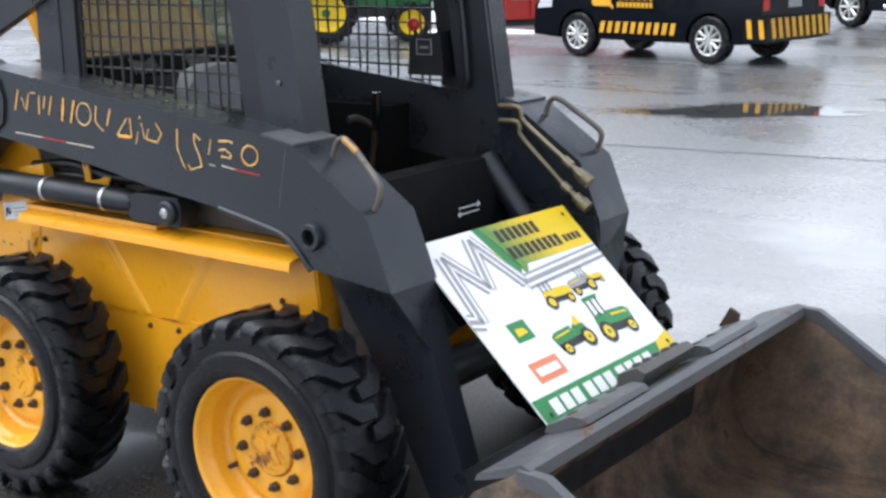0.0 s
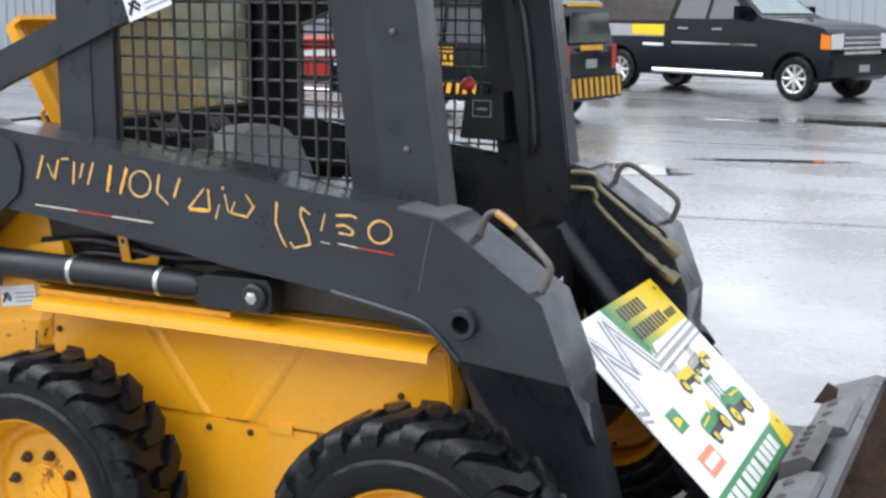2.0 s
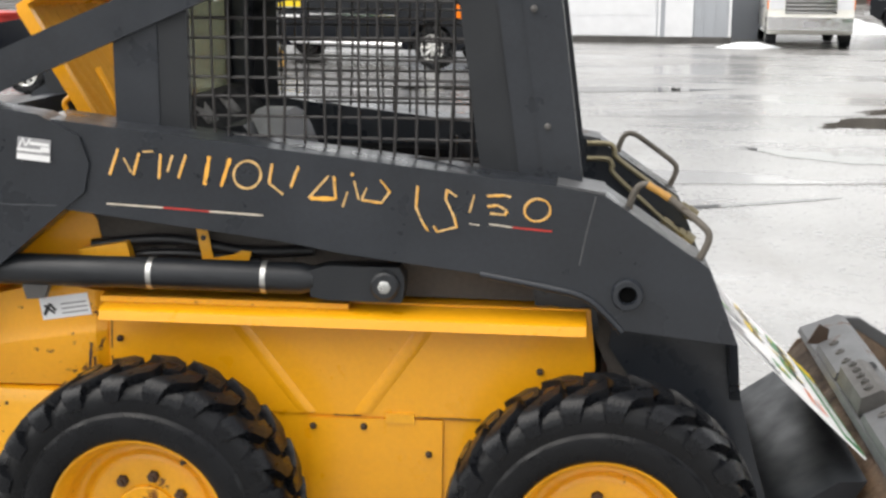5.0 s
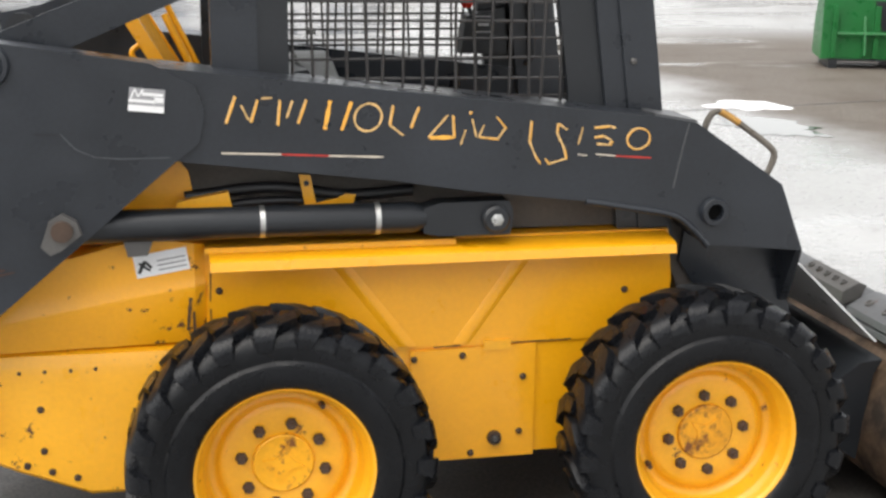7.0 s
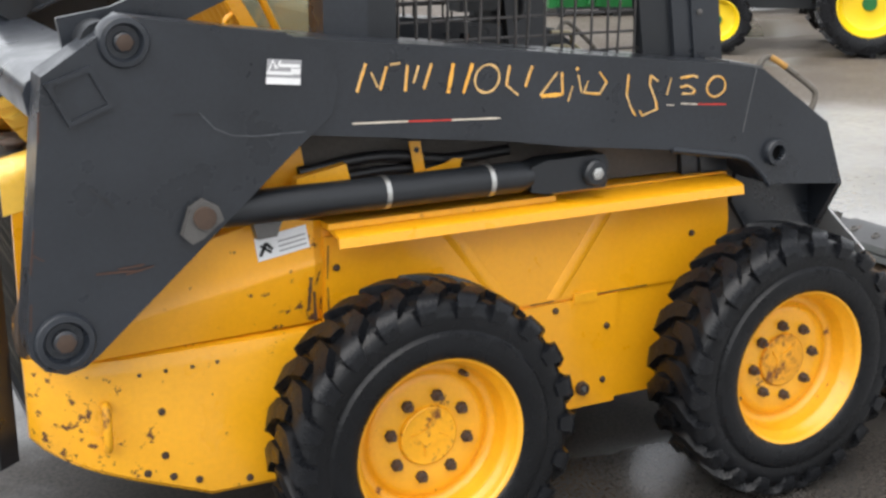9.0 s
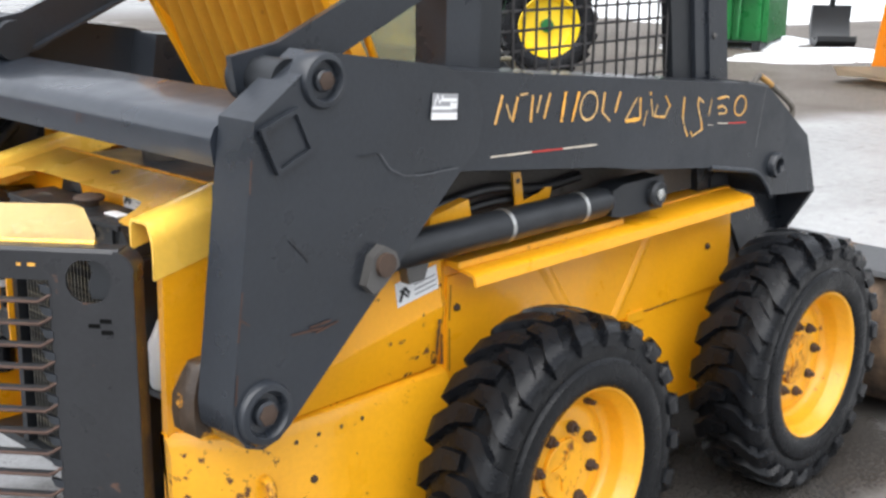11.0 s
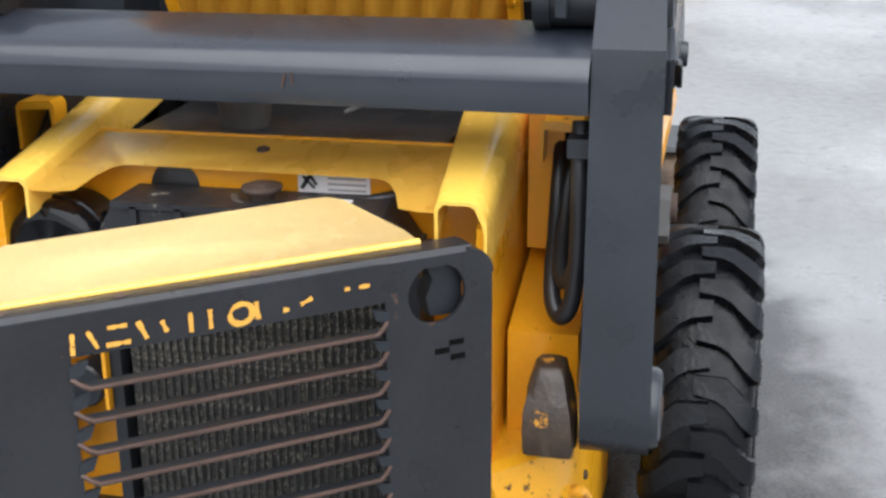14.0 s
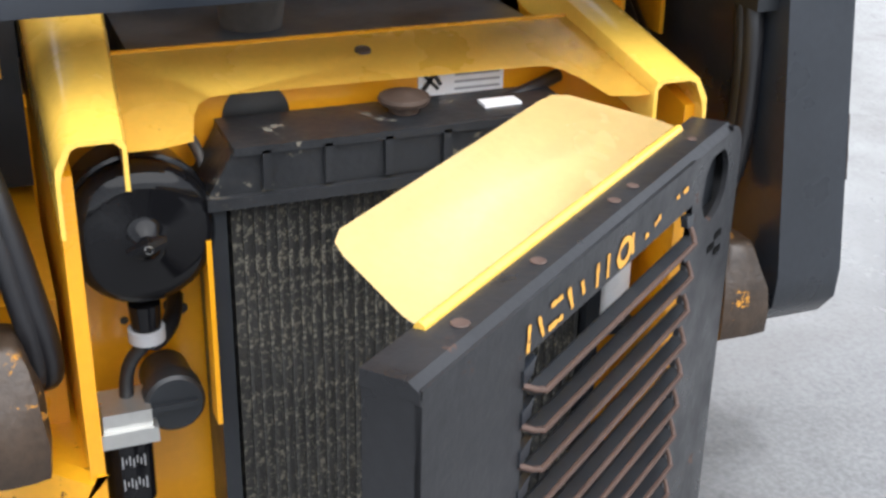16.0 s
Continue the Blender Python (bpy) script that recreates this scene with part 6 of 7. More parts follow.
def ribbon(pts, w):
    out_ = []
    for (x0, z0), (x1, z1) in zip(pts, pts[1:]):
        d = Vector((x1 - x0, z1 - z0)).normalized() * w / 2
        out_.append([(x0 - d.y, z0 + d.x), (x1 - d.y, z1 + d.x), (x1 + d.y, z1 - d.x), (x0 + d.y, z0 - d.x)])
    return out_
for w_, m_, y_ in ((0.050, LABEL_GREY, -0.0016), (0.034, WHITE, -0.0024), (0.014, LABEL_GREY, -0.0030)):
    flat("logo_ribbon", ribbon(LOGO, w_), m_, y_, "grey zigzag logo" if w_ > 0.04 else "")
flat("green_badge", [rect(0.115, 0.195, 0.225, 0.285)], GREEN_PRINT, label="green badge")
flat("badge_mark", [[(0.13, 0.24), (0.18, 0.245), (0.17, 0.262), (0.135, 0.265)]], YELLOW_PRINT, -0.0016)
flat("orange_badge", [rect(0.085, 0.215, 0.105, 0.165)], ORANGE_PRINT, label="orange badge")
flat("badge_bar", [rect(0.10, 0.20, 0.122, 0.146)], WHITE, -0.0016)
flat("footer_band", [rect(0.0, 0.745, 0.0, 0.075)], GREEN_PRINT, label="green footer band")
flat("footer_end", [[(0.62, 0.0), (0.745, 0.0), (0.745, 0.095), (0.66, 0.075)]], YELLOW_PRINT, -0.0012)
for k in range(10):
    flat("number_bar", [rect(0.055 + 0.052 * k + (0.012 if k > 2 else 0) + (0.012 if k > 5 else 0), 0.095 + 0.052 * k + (0.012 if k > 2 else 0) + (0.012 if k > 5 else 0), 0.016, 0.060, 0.004)], WHITE, -0.0018, "white number kept as bars" if k == 0 else "")
random.seed(4)
def machine_print(x, z, w, h, paint, cab=True, flip=False):
    """A small printed picture of a machine: hood, chassis, fender, cab bars and wheels as plain shapes."""
    def q(u, v):
        return (x + (w * (1 - u) if flip else w * u), z + h * v)

    def put(name, pts, mat, y, label=""):
        p = [q(*c) for c in pts]
        flat(name, [p[::-1] if flip else p], mat, y, label)

    def disc(u, v, r, mat, y):
        c = q(u, v)
        flat("print_wheel", [[(c[0] + r * h * math.cos(2 * math.pi * j / 14), c[1] + r * h * math.sin(2 * math.pi * j / 14)) for j in range(14)]], mat, y)
    put("print_shape", [(0.02, 0.18), (0.95, 0.14), (0.98, 0.34), (0.10, 0.40)], INK, -0.0010, "small printed picture of a machine")
    put("print_shape", [(0.45, 0.34), (0.98, 0.30), (1.0, 0.52), (0.90, 0.60), (0.46, 0.64)], paint, -0.0014)
    put("print_shape", [(0.08, 0.36), (0.46, 0.34), (0.44, 0.56), (0.30, 0.66), (0.12, 0.58)], paint, -0.0016)
    put("print_shape", [(0.52, 0.50), (0.94, 0.46), (0.94, 0.50), (0.52, 0.55)], YELLOW_PRINT, -0.0018)
    if cab:
        for u in (0.14, 0.28, 0.42):
            put("print_shape", [(u, 0.58), (u + 0.03, 0.58), (u + 0.06, 1.0), (u + 0.03, 1.0)], INK, -0.0020)
        put("print_shape", [(0.14, 0.96), (0.52, 0.96), (0.54, 1.04), (0.16, 1.04)], paint, -0.0022)
    else:
        put("print_shape", [(0.16, 0.58), (0.34, 0.58), (0.30, 0.72), (0.18, 0.84)], YELLOW_PRINT, -0.0020)
    for u, v, r in ((0.20, 0.22, 0.24), (0.82, 0.16, 0.17)):
        disc(u, v, r, INK, -0.0026)
        disc(u, v, r * 0.62, YELLOW_PRINT, -0.0030)
        disc(u, v, r * 0.22, paint, -0.0034)


machine_print(0.330, 0.275, 0.150, 0.095, YELLOW_PRINT, True)
machine_print(0.480, 0.285, 0.130, 0.090, LABEL_GREY, True, True)
machine_print(0.575, 0.300, 0.090, 0.055, YELLOW_PRINT, False)
machine_print(0.250, 0.140, 0.185, 0.125, GREEN_PRINT, False, True)
machine_print(0.455, 0.125, 0.200, 0.145, GREEN_PRINT, True)
for x, z in ((0.035, 0.025), (0.71, 0.545), (0.715, 0.06)):
    flat("hole", [[(x + 0.007 * math.cos(2 * math.pi * j / 10), z + 0.007 * math.sin(2 * math.pi * j / 10)) for j in range(10)]], INK, -0.0024)


# ---- yard: water, snow, vehicles, machines and buildings ----
random.seed(11)
WATER = material("standing_water", (0.045, 0.043, 0.040), 0.03, vary=0.15, bump=0.0, rough_vary=0.015, grain=2)


def blob(x, y, rx, ry, turn, seed, n=56, rough=0.28):
    """An uneven closed outline round (x, y)."""
    pts = []
    for k in range(n):
        a = 2 * math.pi * k / n
        j = 1 + rough * noise.noise(Vector((math.cos(a) * 1.6, math.sin(a) * 1.6, seed))) + rough * 0.6 * noise.noise(Vector((math.cos(a) * 5, math.sin(a) * 5, seed + 7)))
        u, v = rx * j * math.cos(a), ry * j * math.sin(a)
        pts.append((x + u * math.cos(turn) - v * math.sin(turn), y + u * math.sin(turn) + v * math.cos(turn)))
    return pts


for i, (x, y, rx, ry, turn) in enumerate(((-1.75, 8.75, 1.15, 0.42, 0.55), (-0.3, 10.4, 0.9, 0.12, 0.3), (3.35, 8.55, 0.85, 0.27, -0.55), (4.25, 11.6, 0.8, 0.35, 0.9), (5.3, 13.4, 1.3, 0.25, 0.7), (0.6, 15.5, 2.6, 0.45, 0.2), (2.2, 5.9, 0.8, 0.06, 0.5), (4.6, 6.2, 0.35, 0.5, 0.3))):
    b = B()
    b.faces.new([b.verts.new((p, q, 0.004)) for p, q in blob(x, y, rx, ry, turn, i * 3.3, rough=0.5)])
    tagged(part("water", b, WATER, None, smooth=0), "shallow puddle of rain water on the concrete", "puddle", kind="structure")

# dark joints and cracks in the slab
CRACK = material("dark_joint", (0.07, 0.066, 0.062), 0.5, vary=0.3, bump=0.1)
for i, (p, q) in enumerate((((-9, 5.0), (7, 7.6)), ((-8, 10.2), (6, 12.6)))):
    b = B()
    n = 40
    rows_ = []
    for k in range(n + 1):
        t = k / n
        x, y = p[0] + (q[0] - p[0]) * t, p[1] + (q[1] - p[1]) * t
        x += 0.07 * noise.noise(Vector((t * 14, i, 0)))
        y += 0.07 * noise.noise(Vector((t * 14, i, 5)))
        w = 0.010 + 0.012 * abs(noise.noise(Vector((t * 30, i, 9))))
        rows_.append((b.verts.new((x, y - w, 0.0032)), b.verts.new((x, y + w, 0.0032))))
    for A, C in zip(rows_, rows_[1:]):
        b.faces.new((A[0], C[0], C[1], A[1]))
    tagged(part("joint", b, CRACK, None, smooth=0), "dark wandering joint in the wet concrete", "joint", kind="structure")


def mound(x, y, rx, ry, h, turn, seed):
    """A low heap of old snow with an uneven top and edge."""
    b = B()
    rings, n = 7, 40
    prev = None
    for r in range(rings + 1):
        f = r / rings
        row_ = []
        for (px, py) in blob(0, 0, rx * f, ry * f, turn, seed, n, 0.45) if r else [(0, 0)]:
            z = h * (1 - f ** 1.6) * (0.65 + 0.7 * (noise.noise(Vector((px * 2.2 / rx + seed, py * 2.2 / ry, 1))) * 0.5 + 0.5)) if r < rings else 0.0
            row_.append(b.verts.new((x + px, y + py, max(0.0, z))))
        if prev:
            for k in range(n):
                j = (k + 1) % n
                if len(prev) == 1:
                    b.faces.new((prev[0], row_[k], row_[j]))
                else:
                    b.faces.new((prev[k], prev[j], row_[j], row_[k]))
        prev = row_
    o = part("snow_mound", b, SNOW, None, smooth=60)
    return tagged(o, "low mound of dirty old snow on the gravel", "snow", "snow mounds")


for i, s_ in enumerate(((8.75, 1.95, 0.42, 0.26, 0.05, -0.9), (11.6, 4.7, 1.2, 0.5, 0.12, -0.5), (11.6, 6.5, 0.7, 0.35, 0.08, 0.2), (17.5, 8.5, 4.5, 1.6, 0.8, -0.5), (12.6, 6.0, 0.9, 0.5, 0.1, 0.1), (5.0, 28.2, 0.7, 0.4, 0.14, 0.1), (9.2, 37.5, 1.2, 0.5, 0.4, 0.1), (-11.0, 17.2, 1.6, 0.35, 0.06, 0.2), (-14.6, 21.2, 2.4, 1.2, 0.15, 0.9), (5.0, 7.4, 0.35, 0.3, 0.03, -0.3))):
    mound(*s_, i * 1.9)


def car_wheel(parent, x, y, r, width, hub_mat, spokes=8):
    side = -1 if y < 0 else 1
    w = part("wheel", B(), RUBBER, parent, at=pose(x, y, r, 0, 0, 0 if side < 0 else 180))
    b = B()
    lathe(b, [(r * 0.62, -width * 0.42), (r * 0.72, -width * 0.5), (r * 0.93, -width * 0.48), (r, -width * 0.36), (r, width * 0.36), (r * 0.93, width * 0.5), (r * 0.62, width * 0.42)], 32)
    part("tyre", b, RUBBER, w, smooth=40)
    b = B()
    lathe(b, [(r * 0.64, -width * 0.44), (r * 0.60, -width * 0.40), (r * 0.56, -width * 0.10), (r * 0.20, -width * 0.06), (0, -width * 0.06)], 32)
    part("rim", b, DULL_STEEL, w, smooth=40)
    for k in range(spokes):
        a = 2 * math.pi * k / spokes
        c, s_ = math.cos(a), math.sin(a)
        b = B()
        tube(b, [(r * 0.12 * c, -width * 0.34, r * 0.12 * s_), (r * 0.60 * c, -width * 0.40, r * 0.60 * s_)], [r * 0.085, r * 0.075], 6)
        part("spoke", b, hub_mat, w)
    b = B()
    lathe(b, [(r * 0.66, -width * 0.43), (r * 0.64, -width * 0.47), (r * 0.57, -width * 0.42)], 32)
    part("rim_edge", b, hub_mat, w, smooth=60)
    b = B()
    lathe(b, [(r * 0.17, -width * 0.30), (r * 0.15, -width * 0.42), (0, -width * 0.44)], 20)
    part("hub", b, hub_mat, w)
    return w


def shell(name, outline, half, top_half, z_split, mat, parent, label="", arches=(), arch_r=0.4):
    """A body: the side outline across the width, drawn in above z_split, with round wheel arches cut into its lower edge."""
    pts = []
    n = len(outline)
    for i, (x, z) in enumerate(outline):
        pts.append((x, z))
    lower = []
    for cx in sorted(arches, reverse=True):
        lower += [(cx + arch_r * math.cos(a), max(0.22, arch_r * 0.86 + arch_r * 0.98 * math.sin(a))) for a in np.linspace(-0.15, math.pi + 0.15, 12)]
    b = B()
    prism(b, pts + lower, -half, half)
    zt = max(z for _, z in outline)
    for v in b.verts:
        if v.co.z > z_split:
            k = (v.co.z - z_split) / (zt - z_split)
            v.co.y *= 1 + (top_half / half - 1) * k
    soften(b, 0.035, 3, 30)
    return part(name, b, mat, parent, label)


def plate(name, quad, y, mat, parent, label="", t=0.012):
    """A flat pane or trim on a vehicle's side: a polygon in x-z at y, a little proud."""
    b = B()
    prism(b, quad, y, y + (t if y > 0 else -t))
    return part(name, b, mat, parent, label, smooth=0)


def across(name, quad, x, mat, parent, label="", t=0.012):
    b = B()
    prism(b, quad, x, x + t, "x")
    return part(name, b, mat, parent, label, smooth=0)


# black safety van with yellow hazard stripes
VAN_YAW = 171.3
van = thing("van", "black compact van with yellow hazard stripes and lettering bars", "van")
VL, VW = 1.95, 0.78
shell("body", [(-VL, 0.30), (-VL, 0.95), (-1.90, 1.02), (-1.80, 1.58), (-1.70, 1.64), (0.35, 1.64), (0.55, 1.58), (1.05, 1.02), (1.75, 0.90), (1.93, 0.72), (1.95, 0.30)], VW, 0.66, 1.0, CAR_BLACK, van, "black van body", (-1.15, 1.10), 0.37)
for y in (-1, 1):
    for q in ([(-1.72, 1.06), (-1.62, 1.50), (-0.95, 1.52), (-0.95, 1.06)], [(-0.88, 1.06), (-0.88, 1.52), (-0.10, 1.52), (-0.10, 1.06)], [(-0.03, 1.06), (-0.03, 1.52), (0.30, 1.52), (0.80, 1.06)]):
        b = B()
        prism(b, q, y * 0.70, y * 0.775)
        for v in b.verts:
            if v.co.z > 1.3:
                v.co.y *= 0.91
        part("side_window", b, DARK_GLASS, van, smooth=0)
    for k in range(10):
        x = -0.62 + 0.135 * k
        plate("hazard_stripe", [(x + 0.035, 0.36), (x + 0.105, 0.36), (x + 0.075, 0.52), (x, 0.52)], y * VW, VAN_PRINT, van, "yellow hazard stripe" if k == 0 else "", 0.006)
    for k in range(3):
        for j in range(9 if k != 1 else 6):
            x = -0.22 + (0.070 if k != 1 else 0.105) * j
            plate("lettering_bar", [(x, 0.72 + 0.10 * k), (x + 0.050, 0.72 + 0.10 * k), (x + 0.050, 0.79 + 0.10 * k), (x, 0.79 + 0.10 * k)], y * VW, VAN_PRINT, van, "yellow lettering kept as a bar" if k + j == 0 else "", 0.006)
    plate("emblem", [(0.46, 0.70), (0.50, 0.70), (0.50, 0.73), (0.80, 0.73), (0.84, 0.76), (0.84, 0.84), (0.80, 0.88), (0.79, 1.02), (0.60, 1.02), (0.60, 0.98), (0.745, 0.98), (0.75, 0.88), (0.62, 0.86), (0.56, 1.02), (0.51, 1.04), (0.50, 0.76), (0.46, 0.74)], y * VW, VAN_PRINT, van, "yellow fork truck emblem shape", 0.006)
    plate("headlamp", [(1.60, 0.70), (1.88, 0.68), (1.80, 0.84), (1.60, 0.86)], y * 0.755, CLEAR, van, t=0.03)
    across("tail_lamp", [(y * 0.62, 0.72), (y * 0.76, 0.72), (y * 0.75, 1.05), (y * 0.62, 1.05)], -VL - 0.008, TAIL_RED, van, "red tail lamp")
    for x in (-1.15, 1.10):
        car_wheel(van, x, y * 0.70, 0.315, 0.20, STEEL, 10)
across("rear_window", [(-0.60, 1.08), (0.60, 1.08), (0.54, 1.48), (-0.54, 1.48)], -1.925, DARK_GLASS, van)
across("licence_plate", [(-0.16, 0.74), (0.16, 0.74), (0.16, 0.86), (-0.16, 0.86)], -VL - 0.014, LABEL_GREY, van)
across("roof_stripe", [(-0.5, 1.56), (0.5, 1.56), (0.5, 1.61), (-0.5, 1.61)], -1.84, VAN_PRINT, van)
across("lettering_bar", [(-0.32, 0.98), (0.32, 0.98), (0.32, 1.05), (-0.32, 1.05)], -VL - 0.010, VAN_PRINT, van)
bm = B()
box(bm, -VL - 0.09, -VL + 0.26, -0.79, 0.79, 0.33, 0.64)
soften(bm, 0.03, 3)
bumper = part("rear_bumper", bm, CAR_BLACK, van)
for k in range(9):
    y = -0.76 + 0.166 * k
    across("hazard_stripe", [(y, 0.36), (y + 0.085, 0.36), (y + 0.145, 0.62), (y + 0.06, 0.62)], -VL - 0.097, VAN_PRINT, bumper, t=0.006)
for y in (-1, 1):
    for x in (-VL - 0.06, -VL + 0.12):
        plate("hazard_stripe", [(x, 0.36), (x + 0.07, 0.36), (x + 0.10, 0.60), (x + 0.03, 0.60)], y * 0.793, VAN_PRINT, bumper, t=0.006)
van.matrix_basis = Matrix.Translation((-4.3, 12.98, 0)) @ Matrix.Rotation(radians(VAN_YAW), 4, "Z") @ Matrix.Translation((1.15, -0.78, 0))


# pale base colour stands in for sky reflected in the windscreen
SCREEN_GLASS = material("pale_windscreen", (0.20, 0.25, 0.25), 0.06, vary=0.15, bump=0.0, rough_vary=0.02, coat=1.0)


def pickup(paint, label, dark=True):
    t = thing("pickup_truck", label, "pickup")
    W = 0.98
    shell("body", [(-3.05, 0.55), (-3.08, 1.30), (-3.00, 1.34), (-1.02, 1.36), (-0.96, 1.78), (-0.86, 1.88), (-0.60, 1.92), (0.10, 1.93), (0.38, 1.90), (0.52, 1.84), (0.98, 1.50), (1.12, 1.43), (1.60, 1.39), (2.20, 1.32), (2.42, 1.26), (2.53, 1.14), (2.56, 0.80), (2.54, 0.45), (2.40, 0.36)], W, 0.74, 1.34, paint, t, "crew cab pickup body", (-2.22, 1.85), 0.47)
    for y in (-1, 1):
        for q in ([(-0.88, 1.40), (-0.82, 1.80), (-0.14, 1.83), (-0.14, 1.40)], [(-0.06, 1.40), (-0.06, 1.83), (0.36, 1.81), (0.82, 1.42)]):
            b = B()
            prism(b, q, y * 0.85, y * 0.972)
            for v in b.verts:
                if v.co.z > 1.5:
                    v.co.y *= 0.822
            part("side_window", b, DARK_GLASS, t, smooth=0)
        plate("side_moulding", [(-0.90, 0.93), (1.05, 0.93), (1.05, 0.97), (-0.90, 0.97)], y * W, CHROME, t, "bright side moulding", 0.008)
        for x in (-0.74, 0.05):
            plate("door_handle", [(x, 1.20), (x + 0.22, 1.20), (x + 0.22, 1.24), (x, 1.24)], y * W, CHROME, t, t=0.03)
        b = B()
        tube(b, [(-1.30, y * 1.02, 0.42), (1.25, y * 1.02, 0.42)], 0.05, 10)
        part("side_step", b, CHROME, t, "chrome side step", smooth=60)
        b = B()
        box(b, 0.66, 0.78, min(y * 0.97, y * 1.20), max(y * 0.97, y * 1.20), 1.40, 1.64)
        soften(b, 0.03, 3)
        part("mirror", b, paint, t)
        across("headlamp", [(y * 0.60, 0.92), (y * 0.96, 0.92), (y * 0.94, 1.17), (y * 0.60, 1.19)], 2.53, CLEAR, t, "clear headlamp with amber corner", 0.03)
        plate("turn_lamp", [(2.36, 0.92), (2.55, 0.92), (2.53, 1.15), (2.36, 1.18)], y * 0.968, AMBER, t, t=0.025)
        across("tail_lamp", [(y * 0.82, 0.82), (y * 0.97, 0.82), (y * 0.97, 1.18), (y * 0.82, 1.18)], -3.10, TAIL_RED, t)
        for x in (-2.22, 1.85):
            car_wheel(t, x, y * 0.86, 0.385, 0.26, STEEL, 8)
    across("windscreen", [(-0.80, 0), (0.80, 0), (0.68, 0.55), (-0.68, 0.55)], 0, SCREEN_GLASS, t).matrix_basis = Matrix.Translation((0.985, 0, 1.505)) @ Matrix.Rotation(radians(-53.5), 4, "Y")
    grille = across("grille", [(-0.58, 0.82), (0.58, 0.82), (0.57, 1.18), (-0.57, 1.18)], 2.535, DULL_STEEL, t, "chrome barred grille", 0.03)
    for k in range(4):
        across("grille_bar", [(-0.59, 0.83 + 0.088 * k), (0.59, 0.83 + 0.088 * k), (0.59, 0.87 + 0.088 * k), (-0.59, 0.87 + 0.088 * k)], 2.565, CHROME, grille, t=0.015)
    bm_ = B()
    box(bm_, 2.42, 2.62, -0.97, 0.97, 0.44, 0.74)
    soften(bm_, 0.05, 3)
    part("front_bumper", bm_, paint if dark else CHROME, t)
    across("licence_plate", [(-0.16, 0.52), (0.16, 0.52), (0.16, 0.64), (-0.16, 0.64)], 2.622, LABEL_GREY, t)
    bm_ = B()
    box(bm_, -3.22, -3.04, -0.95, 0.95, 0.50, 0.66)
    soften(bm_, 0.03, 2)
    part("rear_bumper", bm_, CHROME, t)
    return t


truck = pickup(CAR_BLACK, "black crew cab pickup with chrome trim parked on the yard")
for y in (-1, 1):
    plate("door_sign", [(-2.85, 1.04), (-1.10, 1.06), (-1.10, 1.28), (-2.60, 1.28)], y * 0.98, LABEL_GREY, truck, "grey and yellow dealer panel", 0.006)
    plate("door_sign_end", [(-1.90, 1.08), (-1.10, 1.08), (-1.10, 1.28), (-1.90, 1.28)], y * 0.986, YELLOW_PRINT, truck, "", 0.006)
    plate("number_bar", [(-1.62, 0.88), (-1.12, 0.88), (-1.12, 0.93), (-1.62, 0.93)], y * 0.98, WHITE, truck, "", 0.006)
TRUCK_YAW = -24.1
truck.matrix_basis = Matrix.Translation((-1.66, 19.25, 0)) @ Matrix.Rotation(radians(TRUCK_YAW), 4, "Z") @ Matrix.Scale(0.965, 4) @ Matrix.Translation((-1.85, 0.98, 0))
white_truck = pickup(CAR_WHITE, "white pickup with yellow side parked by the building", False)
white_truck.matrix_basis = Matrix.Translation((6.5, 30.3, 0)) @ Matrix.Rotation(radians(-95), 4, "Z")
far_truck = copy_thing(truck, Matrix.Translation((13.2, 40, 0)) @ Matrix.Rotation(radians(-10), 4, "Z"))
far_truck["label"] = "dark pickup far across the yard"

# red steel bin
bin_ = thing("waste_bin", "red painted steel roll-off bin standing on snow", "bin", pose(-11.69, 18.57, 0, 0, 0, 60) @ Matrix.Translation((1.0, 0.9, 0)))
bm = B()
box(bm, -1.0, 2.6, -0.9, 0.9, 0.12, 0.80)
soften(bm, 0.02)
bin_body = part("bin_body", bm, CAR_RED, bin_)
for k in range(6):
    boxpart("stiffener", (-0.75 + 0.6 * k, -0.67 + 0.6 * k, -0.95, -0.899, 0.16, 0.78), CAR_RED, bin_body, w=0.005)
boxpart("top_rail", (-1.06, 2.66, -0.97, 0.97, 0.80, 0.86), CAR_RED, bin_, w=0.01)
for y in (-0.6, 0.6):
    boxpart("skid", (-1.0, 2.6, y - 0.06, y + 0.06, 0.0, 0.12), DULL_STEEL, bin_, w=0.005)
plate("number_bar", [(-0.6, 0.52), (0.9, 0.52), (0.9, 0.64), (-0.6, 0.64)], -0.955, WHITE, bin_, t=0.006)

# workshop with an overhead door
shop = thing("workshop_building", "grey metal-clad workshop with a white overhead door", "building", pose(0, 30, 0))
WX0, WX1, DX0, DX1, FZ = -3.6, 4.7, 0.35, 2.85, 0.16
bm = B()
for x0, x1, z0, z1 in ((WX0, DX0, FZ, 5.0), (DX1, WX1, FZ, 5.0), (DX0, DX1, 3.2, 5.0)):
    box(bm, x0, x1, 0.0, 0.2, z0, z1)
wall = part("front_wall", bm, SIDING, shop, "grey ribbed metal cladding", smooth=0)
rib = B()
box(rib, -0.02, 0.02, -0.018, 0.0, FZ, 5.0)
rib_ob = part("cladding_rib", rib, SIDING, wall, smooth=0, at=pose(WX0 + 0.1, 0, 0))
for k in range(1, 28):
    x = WX0 + 0.1 + 0.3 * k
    if not DX0 - 0.1 < x < DX1 + 0.1:
        same(rib_ob, wall, pose(x, 0, 0))
boxpart("side_wall", (WX1 - 0.2, WX1, 0.2, 9.0, FZ, 5.0), SIDING, shop, w=0)
